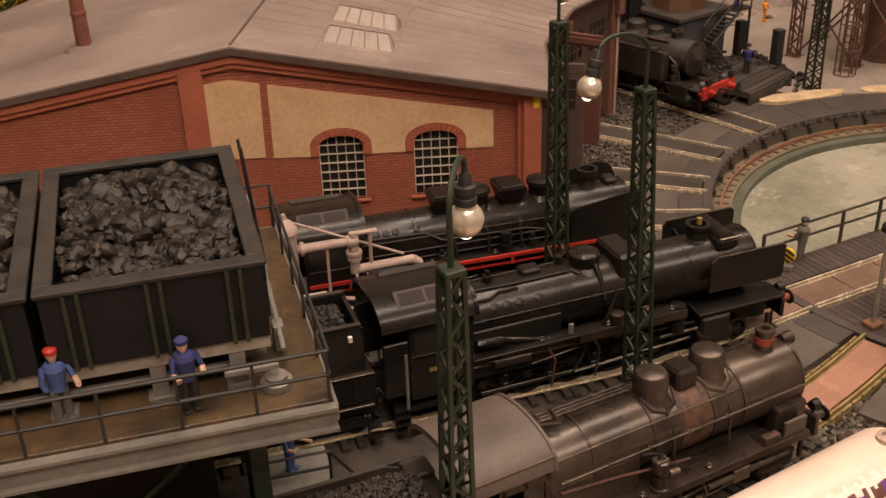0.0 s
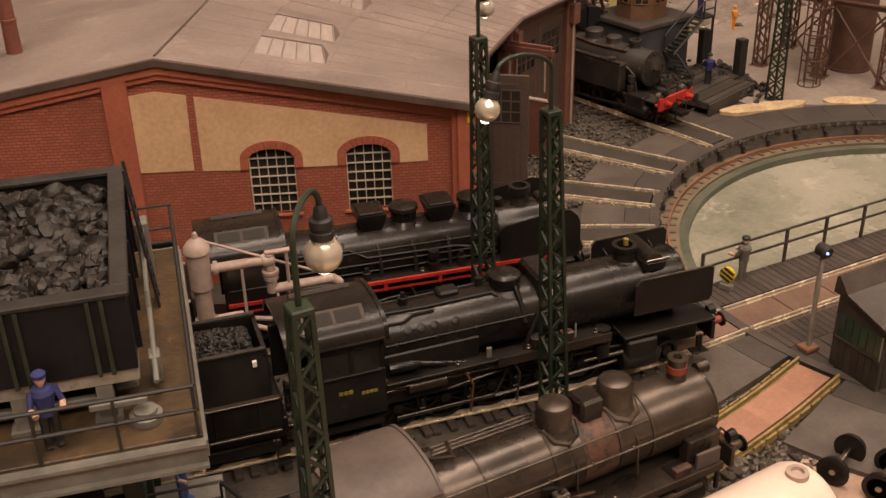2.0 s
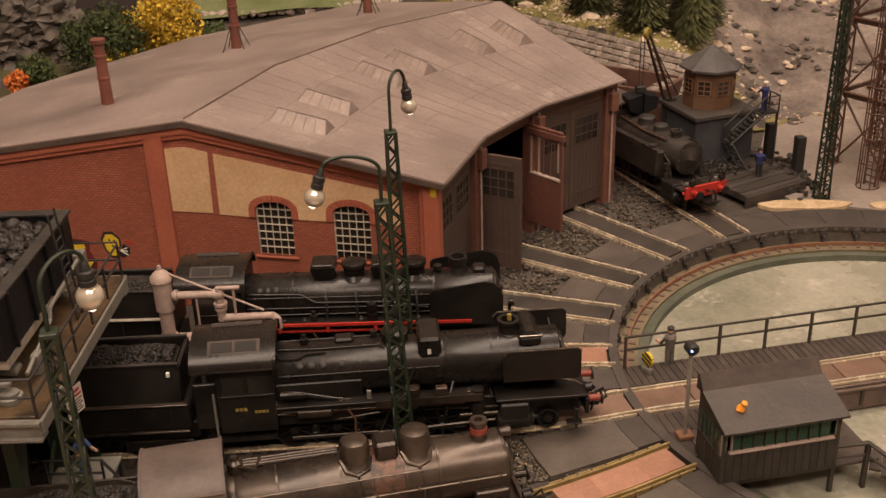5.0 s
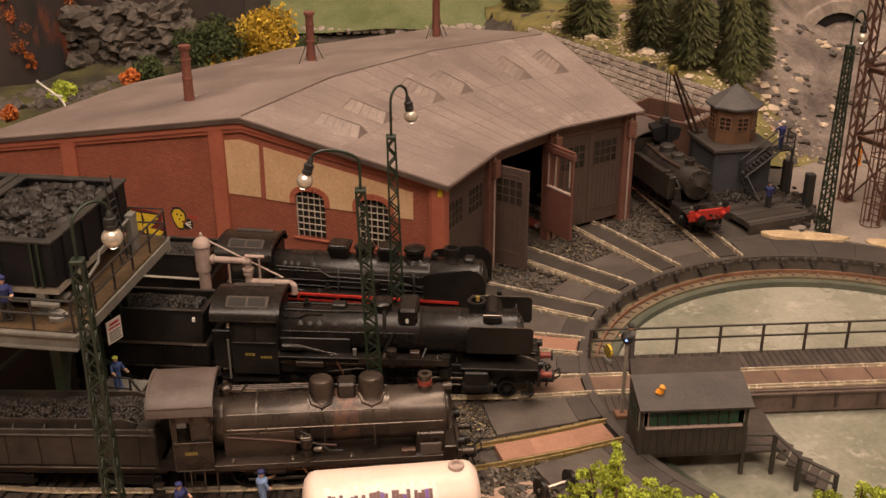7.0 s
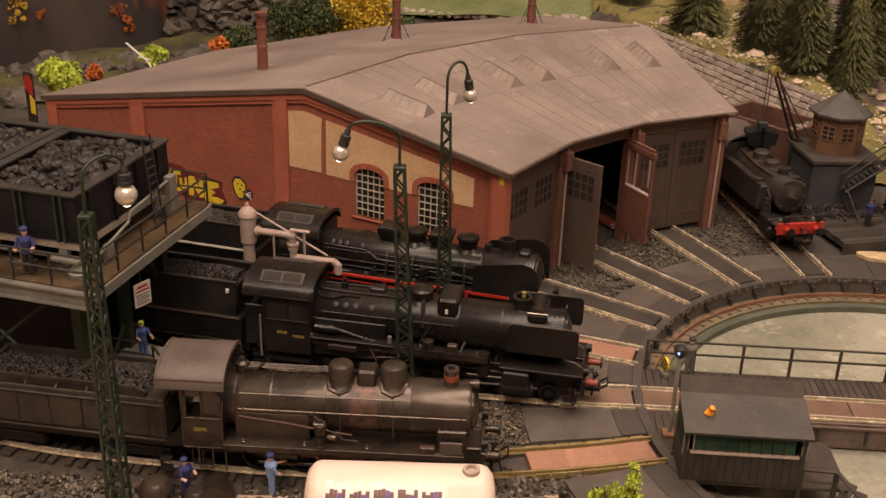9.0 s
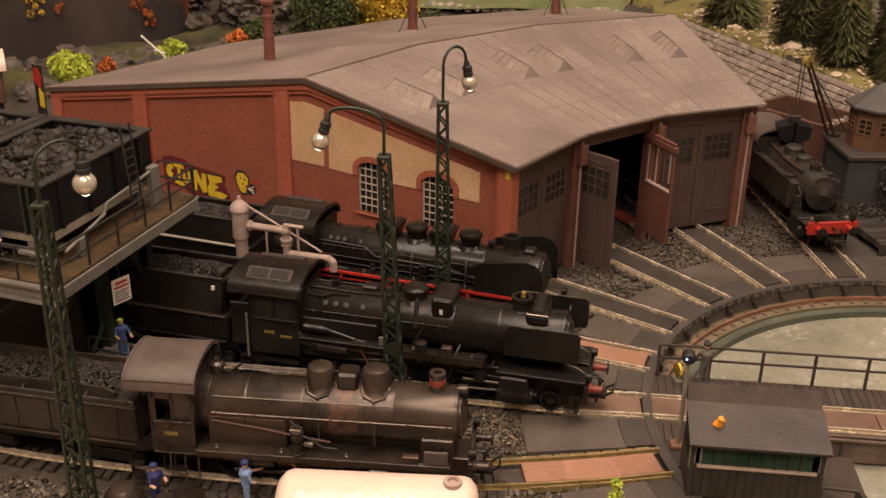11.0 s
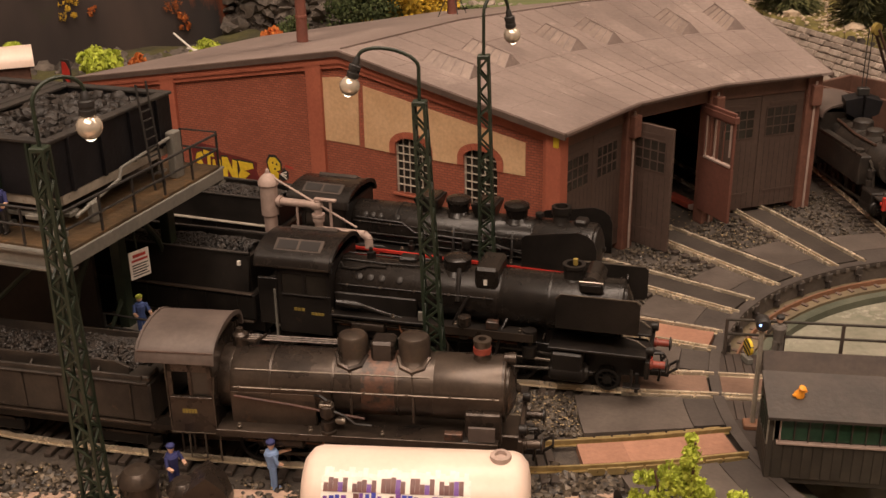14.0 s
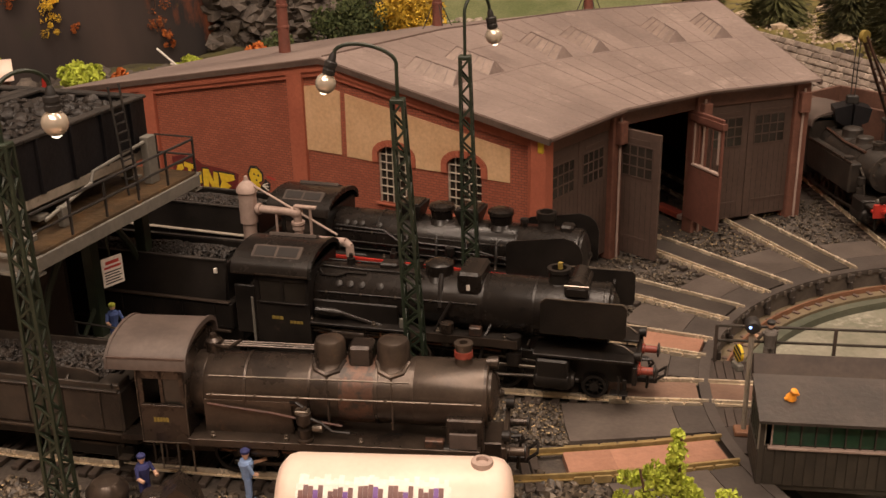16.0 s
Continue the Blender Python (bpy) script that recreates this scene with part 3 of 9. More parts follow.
def make_roundhouse():
    house = thing("roundhouse", *polar(R_FRONT, POSTS[0]), 0, "red brick engine shed with ochre panels and a grey roof", "engine shed")
    base = house.matrix_basis.translation / CM

    def loc(v):
        return Vector(v) - base

    # gable wall: local frame along the wall, x outwards from the front corner
    def gable(angle, side):
        wall = part("gable_wall", gable_form(side), M_BRICK, house)
        wall.matrix_basis = Matrix.Translation(loc(polar(R_FRONT, angle)) * CM) @ Matrix.Rotation(radians(180 - angle), 4, "Z")
        return wall

    def gable_form(side):
        L = R_BACK - R_FRONT
        t = -0.5 * side                                      # thickness goes into the house
        f = Form()
        holes = ((3.25, 5.25), (7.52, 9.54)) if side > 0 else ()
        sill, head, crown = 3.2, 5.88, 6.36

        def slab(x0, x1, z0, z1a, z1b):
            ys = sorted((0, t))
            f.add([(x0, y, z) for y in ys for z in (z0, z1a)] + [(x1, y, z) for y in ys for z in (z0, z1b)], [(0, 1, 3, 2), (4, 6, 7, 5), (0, 4, 5, 1), (2, 3, 7, 6), (0, 2, 6, 4), (1, 5, 7, 3)])

        def top(x):
            return roof_z(R_FRONT + x) - 0.12

        xs = [0.0]
        for h in holes:
            xs += list(h)
        xs += [R_RIDGE - R_FRONT, L]
        xs = sorted(set(xs))
        for a, b in zip(xs, xs[1:]):
            if (a, b) in holes:
                slab(a, b, -0.3, sill, sill)
                m = 8
                for i in range(m):
                    p, q = a + (b - a) * i / m, a + (b - a) * (i + 1) / m
                    arc = lambda x: head + (crown - head) * (1 - ((x - (a + b) / 2) / ((b - a) / 2)) ** 2) ** 0.5
                    za, zb = arc(min(max(p, a), b)), arc(q)
                    ys = sorted((0, t))
                    f.add([(p, y, z) for y in ys for z in (za, top(p))] + [(q, y, z) for y in ys for z in (zb, top(q))], [(0, 1, 3, 2), (4, 6, 7, 5), (0, 4, 5, 1), (2, 3, 7, 6), (0, 2, 6, 4), (1, 5, 7, 3)])
            else:
                slab(a, b, -0.3, top(a), top(b))
        return f

    def welded(ob):
        b = bmesh.new()
        b.from_mesh(ob.data)
        bmesh.ops.remove_doubles(b, verts=b.verts, dist=1e-6)
        b.to_mesh(ob.data)
        b.free()
        return ob

    south = welded(gable(POSTS[0], 1))
    welded(gable(POSTS[3], -1))

    def south_part(name, form, material, label="", parent=None):
        form.v = [(x, -y, z) for x, y, z in form.v]          # the wall's outer face looks along +y
        return part(name, form, material, parent or south, label)

    # windows with arched brick heads
    for a, b in ((3.25, 5.25), (7.52, 9.54)):
        pane = south_part("window_pane", Form().box(a - 0.1, b + 0.1, 0.22, 0.27, 3.1, 6.7), M_PANE, "dark shed window glass")
        cx = (a + b) / 2
        arc = lambda x: 5.88 + 0.48 * max(0.0, 1 - ((x - cx) / ((b - a) / 2)) ** 2) ** 0.5
        for i in range(1, 5):
            x = a + (b - a) * i / 5
            south_part("window_bar", Form().box(x - 0.019, x + 0.019, 0.12, 0.2, 3.2, arc(x)), M_WHITE)
        for i in range(1, 8):
            z = 3.2 + i * 0.44
            south_part("window_bar", Form().box(a, b, 0.11, 0.21, z - 0.019, z + 0.019), M_WHITE)
        f = Form()
        for s in (a, b):
            f.box(s - 0.04, s + 0.04, 0.08, 0.22, 3.2, 5.92)
        south_part("window_frame", f, M_WHITE)
        south_part("window_sill", Form().box(a - 0.2, b + 0.2, -0.14, 0.15, 3.05, 3.2, 0.03), M_BRICKTRIM)
        n = 14
        for i in range(n):
            t0, t1 = math.pi * i / n, math.pi * (i + 1) / n - 0.03
            pts = []
            for t, k in ((t0, 0), (t1, 0), (t1, 1), (t0, 1)):
                w, h = (b - a) / 2 + 0.34 * k, 0.48 + 0.34 * k
                pts.append((cx - w * math.cos(t), -0.1, 5.88 + h * math.sin(t)))
            south_part("arch_brick", Form().prism(pts, (0, 0.16, 0)), M_BRICKTRIM)
        for s in (-1, 1):
            x = cx + s * ((b - a) / 2 + 0.18)
            south_part("window_jamb", Form().box(x - 0.18, x + 0.18, -0.1, 0.03, 5.4, 5.9, 0.02), M_BRICKTRIM)

    # ochre plaster panels, cut round the window heads
    def panel(outline):
        south_part("plaster_panel", Form().prism([(x, -0.05, z) for x, z in outline], (0, 0.06, 0)), M_PLASTER, "ochre plaster panel with water stains")

    def arch_cut(cx):
        return [(cx - 1.38 * math.cos(math.pi * i / 12), 5.88 + 0.84 * math.sin(math.pi * i / 12)) for i in range(13)]

    panel([(11.93, 5.5), (14.25, 5.5), (14.25, 9.05), (13.15, 9.2), (11.85, 8.97)])
    low = [(1.62, 5.4), (2.87, 5.4)] + arch_cut(4.25) + [(5.63, 5.4), (7.15, 5.4)] + arch_cut(8.53) + [(9.91, 5.4), (11.56, 5.45)]
    panel(low + [(11.53, 8.9), (1.62, 7.14)])
    # pilasters and cornice
    for x0, x1 in ((0.0, 0.55), (14.25, 15.3), (25.65, 26.8), (33.5, 34.4)):
        south_part("pilaster", Form().box(x0, x1, -0.24, 0.02, -0.3, roof_z(R_FRONT + (x0 + x1) / 2) - 0.45, 0.03), M_BRICKTRIM)
    for x0, x1 in ((0.0, R_RIDGE - R_FRONT), (R_RIDGE - R_FRONT, R_BACK - R_FRONT)):
        for d, h0, h1 in ((-0.26, 0.3, 0.72), (-0.16, 0.72, 0.98)):
            za, zb = roof_z(R_FRONT + x0), roof_z(R_FRONT + x1)
            south_part("cornice", Form().prism([(x0, d, za - h1), (x1, d, zb - h1), (x1, d, zb - h0), (x0, d, za - h0)], (0, -d + 0.02, 0)), M_BRICKTRIM)
    south_part("wall_lamp", Form().box(-0.42, -0.1, -0.5, -0.1, 7.25, 7.85, 0.05), M_YELLOW, "small yellow box lamp")

    # graffiti on the blank wall: ragged bubble letters with dark edges
    def paint(name, outline, x0, z0, depth, material, label="", grow=1.0):
        cx, cz = sum(p[0] for p in outline) / len(outline), sum(p[1] for p in outline) / len(outline)
        pts = [(x0 - cx - (x - cx) * grow, -depth, z0 + cz + (z - cz) * grow) for x, z in outline]
        return south_part(name, Form().prism(pts, (0, depth + 0.01, 0)), material, label)

    M_TAGRED = mat("dark_red_spray", (0.1, 0.012, 0.012), (0.16, 0.02, 0.018), 0.7, scale=200)
    ground = [(-0.25, 0.35), (0.3, 0.1), (1.1, 0.15), (2.0, -0.2), (3.4, -0.15), (4.95, -0.2), (5.1, 0.25), (4.75, 1.0), (4.85, 1.55), (3.4, 1.7), (2.1, 1.75), (1.6, 2.05), (0.5, 2.1), (-0.3, 1.9)]
    paint("graffiti_ground", ground, 24.5, 1.75, 0.012, M_TAGRED, "dark red graffiti ground", 1.03)
    letters = [
        [(0.0, 0.75), (0.35, 0.55), (0.5, 0.9), (0.25, 1.1), (0.55, 1.3), (0.45, 1.6), (0.05, 1.45), (-0.1, 1.1)],
        [(0.6, 1.75), (1.4, 1.65), (1.45, 1.4), (1.15, 1.4), (1.1, 0.6), (0.85, 0.55), (0.9, 1.4), (0.6, 1.45)],
        [(1.3, 1.2), (1.5, 1.25), (1.55, 0.8), (1.75, 0.8), (1.75, 1.3), (1.95, 1.3), (1.95, 0.6), (1.6, 0.45), (1.3, 0.6)],
        [(2.05, 0.1), (2.45, 0.15), (2.5, 0.85), (2.95, 0.1), (3.3, 0.2), (3.3, 1.4), (2.95, 1.45), (2.9, 0.8), (2.55, 1.55), (2.1, 1.5)],
        [(3.4, 0.0), (4.7, -0.02), (4.95, 0.3), (4.4, 0.42), (3.85, 0.4), (4.3, 0.75), (3.9, 0.9), (4.6, 1.15), (4.55, 1.45), (3.4, 1.45), (3.55, 0.9), (3.35, 0.5)],
        [(0.55, 0.3), (1.2, 0.2), (1.5, 0.35), (1.2, 0.5), (0.7, 0.5)],
    ]
    for s in letters:
        paint("graffiti_edge", s, 24.5, 1.75, 0.024, M_PAINTBLACK, "", 1.14)
        paint("graffiti_letter", s, 24.5, 1.75, 0.038, M_YELLOW, "yellow graffiti letter")
    blot = [(0.0, 0.9), (0.15, 0.35), (0.4, 0.0), (0.75, 0.0), (0.8, 0.3), (0.65, 0.45), (0.95, 0.6), (0.95, 1.0), (0.6, 1.3), (0.2, 1.25)]
    paint("graffiti_edge", blot, 18.75, 2.55, 0.018, M_PAINTBLACK, "", 1.25)
    paint("graffiti_blot", blot, 18.75, 2.55, 0.038, M_YELLOW, "yellow graffiti blot")
    for x, z in ((0.4, 0.95), (0.7, 0.9), (0.55, 0.6)):
        paint("graffiti_spot", [(x - 0.05, z - 0.07), (x + 0.06, z - 0.06), (x + 0.05, z + 0.07), (x - 0.06, z + 0.05)], 18.75, 2.55, 0.046, M_PAINTBLACK)
    paint("graffiti_edge", [(0.75, 0.1), (1.05, -0.1), (1.5, 0.1), (1.55, 0.5), (1.2, 0.75), (1.0, 0.45)], 18.75, 2.55, 0.026, M_PAINTBLACK)
    for k in range(3):
        paint("graffiti_ray", [(0.95, 0.3 + 0.02 * k), (1.4, 0.05 + 0.22 * k), (1.42, 0.13 + 0.22 * k), (1.0, 0.36 + 0.02 * k)], 18.75, 2.55, 0.036, M_SIGNWHITE)
    paint("graffiti_streak", [(1.3, 0.85), (1.9, 0.75), (1.95, 0.85), (1.35, 1.0)], 18.75, 2.55, 0.016, M_RED)

    # roof: one slab per stall and slope, with seams and edges
    def verge(r):
        """How far the roof hangs over the gable: wide at the eave, narrow from the ridge on."""
        return 0.28 + 0.45 * max(0.0, (R_RIDGE - r) / (R_RIDGE - R_EAVE))

    def roof_piece(a0, a1, r0, r1, over0, over1):
        pts = []
        for a, ov in ((a0, over0), (a1, over1)):
            d = polar(1, a)
            for r in (r0, r1):
                side = Vector((-d.y, d.x, 0)) * (ov * verge(r) if a == POSTS[0] else ov)
                pts.append(loc(d * r + side) + Vector((0, 0, roof_z(r))))
        f = Form()
        th = Vector((0, 0, -0.16))
        v = [pts[0], pts[1], pts[3], pts[2]]
        f.add(v + [p + th for p in v], [(0, 1, 2, 3), (7, 6, 5, 4), (0, 4, 5, 1), (1, 5, 6, 2), (2, 6, 7, 3), (3, 7, 4, 0)])
        return f

    for i in range(3):
        o0, o1 = (1.0 if i == 0 else 0), (-0.75 if i == 2 else 0)
        for r0, r1 in ((R_EAVE, R_RIDGE), (R_RIDGE, R_BACK + 0.3)):
            part("roof", roof_piece(POSTS[i], POSTS[i + 1], r0, r1, o0, o1), M_ROOF, house, "grey-brown roofing felt with pale dust")
    for i in range(3):
        a0, a1 = POSTS[i], POSTS[i + 1]
        for k in range(1, 7):
            t = k / 7
            p = polar(R_EAVE, a0) .lerp(polar(R_EAVE, a1), t)
            q = polar(R_RIDGE, a0).lerp(polar(R_RIDGE, a1), t)
            p.z, q.z = roof_z(R_EAVE), roof_z(R_RIDGE)
            part("roof_seam", Form().tube(loc(p), loc(q), 0.034, n=5), M_ROOF, house)
    for i in range(3):
        for r in (27.5, 31.0, 34.5):
            p, q = polar(r, POSTS[i]), polar(r, POSTS[i + 1])
            p.z = q.z = roof_z(r)
            part("roof_lap", Form().tube(loc(p), loc(q), 0.028, n=5), M_ROOF, house)
    ridge = Form()
    for i in range(3):
        p, q = polar(R_RIDGE, POSTS[i]), polar(R_RIDGE, POSTS[i + 1])
        p.z = q.z = Z_RIDGE + 0.0
        ridge.tube(loc(p), loc(q), 0.07, n=6)
    part("ridge_cap", ridge, M_ROOFEDGE, house)
    edge = Form()
    for a, ov in ((POSTS[0], 1.0), (POSTS[3], 0.0)):
        d = polar(1, a)
        out = Vector((-d.y, d.x, 0))
        for r0, r1 in ((R_EAVE, R_RIDGE), (R_RIDGE, R_BACK + 0.3)):
            ends = [loc(d * r + out * (verge(r) + 0.02 if ov else -0.77)) + Vector((0, 0, roof_z(r) - 0.04)) for r in (r0, r1)]
            p, q = ends
            w = out * (0.09 if ov else -0.09)
            edge.prism([p - w, p + w, p + w - Vector((0, 0, 0.3)), p - w - Vector((0, 0, 0.3))], q - p)
    for i in range(3):
        p, q = polar(R_EAVE, POSTS[i]), polar(R_EAVE, POSTS[i + 1])
        if i == 0:
            d = polar(1, POSTS[0])
            p = p + Vector((-d.y, d.x, 0)) * 0.74
        p.z = q.z = Z_FRONT - 0.1
        edge.tube(loc(p), loc(q), 0.12, n=6)
    part("roof_edge", edge, M_ROOFEDGE, house, "dark roof edge and gutter")

    # skylights: a pair of three-sided glazed ridges on each stall
    def skylight(r0, r1, a):
        d = polar(1, a)
        s = Vector((-d.y, d.x, 0))
        f = Form()
        P = []
        for r, k in ((r0, 0), (r0 + 0.18, 1), (r0, 2), (r1, 0), (r1 - 0.35, 1), (r1, 2)):
            z = roof_z(r) + (0.68 if k == 1 else -0.02)
            P.append(loc(d * r + s * (-0.72 if k == 0 else 0.72 if k == 2 else 0)) + Vector((0, 0, z)))
        f.add(P, [(0, 1, 2), (5, 4, 3), (0, 3, 4, 1), (1, 4, 5, 2), (0, 2, 5, 3)])
        curb = Form().path([P[0], P[2], P[5], P[3], P[0]], 0.06, 5)
        sk = part("skylight", f, M_SKYLIGHT, house, "dusty raised skylight")
        bars = Form()
        for k in range(6):
            t = k / 5
            a1, b1, c1 = P[0].lerp(P[3], t), P[1].lerp(P[4], t), P[2].lerp(P[5], t)
            bars.tube(a1, b1, 0.04, n=5).tube(b1, c1, 0.04, n=5)
        bars.tube(P[1], P[4], 0.05, n=5)
        part("glazing_bar", bars, M_ROOF, sk)
        part("curb", curb, M_ROOF, sk)
        gable_end = [p - d * 0.03 for p in (P[0], P[1], P[2])]
        part("end_plate", Form().prism(gable_end, d * 0.025), M_ROOF, sk)

    for a in (28.0, 33.9, 44.2, 49.5, 59.9, 65.9):
        skylight(30.95, 34.15, a)

    # smoke stacks
    for i, r in enumerate((46.0, 47.2, 48.4)):
        a = (POSTS[i] + POSTS[i + 1]) / 2 + (0.0, 1.6, 2.2)[i]
        p = loc(polar(r, a))
        z = roof_z(r)
        f = Form().lathe((p.x, p.y, z - 0.1), (0, 0, 1), [(0, 0.37), (1.6, 0.34), (1.62, 0.38), (1.75, 0.38), (1.77, 0.33), (2.9, 0.32), (2.92, 0.37), (3.05, 0.37), (3.07, 0.31), (3.7, 0.31), (3.72, 0.42), (3.95, 0.43), (3.97, 0.26)], 14)
        st = part("smoke_flue", f, M_STACK, house, "rust-brown smoke stack")
        w = Form()
        for k in range(4):
            t = k * math.pi / 2 + 0.5
            q = (p.x + 1.1 * math.cos(t), p.y + 1.1 * math.sin(t), z - 0.15 + 0.0)
            w.tube((p.x, p.y, z + 2.2), q, 0.035, n=5)
        if i:
            part("guy_wire", w, M_PAINTBLACK, st)
        part("stack_dust", Form().lathe((p.x, p.y, z - 0.12), (0, 0, 1), [(0, 0.95), (0.15, 0.5)], 16), M_ROOF, st)

    # front: posts, lintels and doors
    for i, a in enumerate(POSTS):
        p = loc(polar(R_FRONT - 0.1, a))
        f = Form().box(-0.42, 0.42, -0.45, 0.45, -0.3, Z_FRONT - 0.15, 0.05, Matrix.Translation(p) @ Matrix.Rotation(radians(180 - a), 4, "Z"))
        post = part("door_post", f, M_BRICKTRIM if i == 0 else M_POST, house)
        if i:
            part("downpipe", Form().tube(p + polar(1, a) * -0.52 + Vector((0, 0, -0.2)), p + polar(1, a) * -0.52 + Vector((0, 0, 7.6)), 0.07, n=8), M_BEIGE, post)
            part("post_bracket", Form().box(-0.3, 0.3, -0.3, 0.3, 6.2, 7.4, 0.04, Matrix.Translation(p + polar(1, a) * -0.5) @ Matrix.Rotation(radians(180 - a), 4, "Z")), M_POST, post)
    for i in range(3):
        A, B = loc(polar(R_FRONT, POSTS[i])), loc(polar(R_FRONT, POSTS[i + 1]))
        along = (B - A).normalized()
        L = (B - A).length
        m = Matrix.Translation(A) @ Matrix.Rotation(math.atan2(along.y, along.x), 4, "Z")
        part("lintel", Form().box(0.4, L - 0.4, -0.2, 0.25, 7.0, 8.0, 0.03, m), M_BROWNSTEEL, house)

        def leaf(hinge_left, swing, red=False):
            w = (L - 0.84) / 2 - 0.03
            door = part("door_leaf", Form().box(0, w, -0.1, 0.1, 0.6 if red else 0.1, 3.8 if red else 6.98, 0.02), M_DOORRED if red else M_DOOR, house, "brown wooden shed door leaf with barred window")
            x = 0.43 if hinge_left else L - 0.43
            turn = math.degrees(math.atan2(along.y, along.x))
            mm = Matrix.Translation(A + along * x) @ Matrix.Rotation(radians(turn + (swing if hinge_left else 180 - swing)), 4, "Z")
            mm.translation *= CM
            door.matrix_basis = mm
            s = -1 if hinge_left else 1
            if red:                                          # glazing gone, a pale splintered frame left
                part("stile", Form().box(0, 0.3, -0.1, 0.1, 3.82, 6.98, 0.02), M_DOORRED, door)
                part("stile", Form().box(w - 0.16, w, -0.08, 0.08, 3.82, 6.98, 0.02), M_DOORRED, door)
                part("top_rail", Form().box(0.31, w - 0.17, -0.1, 0.1, 6.3, 6.98, 0.02), M_DOORRED, door)
                part("hinge_strap", Form().box(-0.05, w + 0.1, -0.16, 0.16, 6.42, 6.78, 0.02), M_DOORRED, door)
                part("pale_sill", Form().box(0.31, w - 0.1, -0.14, 0.14, 3.84, 3.96, 0.02), M_BEIGE, door)
                part("pale_edge", Form().box(0.33, 0.41, -0.06, 0.06, 3.97, 6.28).box(w - 0.4, w - 0.34, -0.05, 0.05, 4.4, 6.28), M_BEIGE, door)
                for k in range(3):
                    part("splinter_bar", Form().tube((0.8 + 0.55 * k, 0, 3.97), (0.75 + 0.6 * k, 0.02, 6.28), 0.035, n=5), M_DOORRED, door)
                return
            part("window_pane", Form().box(0.5, w - 0.4, -0.115, 0.115, 4.5, 6.2), M_PANE, door)
            bars = Form()
            for k in range(5):
                bx = 0.5 + (w - 0.9) * k / 4
                bars.box(bx - 0.035, bx + 0.035, -0.14, 0.14, 4.5, 6.2)
            for k in range(4):
                bz = 4.5 + 1.7 * k / 3
                bars.box(0.5, w - 0.4, -0.14, 0.14, bz - 0.035, bz + 0.035)
            part("window_grille", bars, M_DOOR if not red else M_BEIGE, door)
            planks = Form()
            k = 0.35
            while k < w - 0.1:
                planks.box(k - 0.007, k + 0.007, -0.106, 0.106, 0.12, 4.3)
                k += 0.36
            part("plank_joint", planks, M_DARK, door)
            for z in (1.0, 6.4):
                part("hinge_strap", Form().box(0.0, w * 0.8, -0.13, 0.13, z, z + 0.14), M_DOOR if not red else M_RUST, door)

        if i == 1:
            leaf(True, -83)
            leaf(False, -78, True)
        else:
            leaf(True, 0)
            leaf(False, 0)
    # back wall and dark floor inside
    for i in range(3):
        A, B = loc(polar(R_BACK, POSTS[i])), loc(polar(R_BACK, POSTS[i + 1]))
        along = (B - A).normalized()
        m = Matrix.Translation(A) @ Matrix.Rotation(math.atan2(along.y, along.x), 4, "Z")
        part("back_wall", Form().box(0, (B - A).length, -0.25, 0.25, -0.3, Z_BACK - 0.1, 0, m), M_BRICKTRIM, house)
    # something red stands in the open stall
    bay = thing("buffer_stop", *polar(26.6, 47.4), 180 - 47.4, "small red buffer beam inside the open shed door", "buffer stop")
    part("beam", Form().box(-0.2, 0.2, -1.2, 1.2, 0.2, 0.8, 0.05), M_RED, bay)
    part("foot", Form().box(-0.15, 0.15, -0.9, -0.6, -0.3, 0.3, 0.03).box(-0.15, 0.15, 0.6, 0.9, -0.3, 0.3, 0.03), M_BEIGE, bay)


make_roundhouse()


# ---------------------------------------------------------------- coaling stage
M_SILL = mat("pale_dusty_steel", (0.22, 0.195, 0.16), (0.32, 0.285, 0.235), 0.6, scale=70, fine=500, bump=0.3, wear=(0.13, 0.09, 0.06), wear_at=0.6)


# board colour carries the deep shade below the coaling stage
M_SHADEBOARD = mat("shade_dark_boards", (0.018, 0.013, 0.01), (0.036, 0.026, 0.02), 0.8, scale=60, fine=400, bump=0.3)


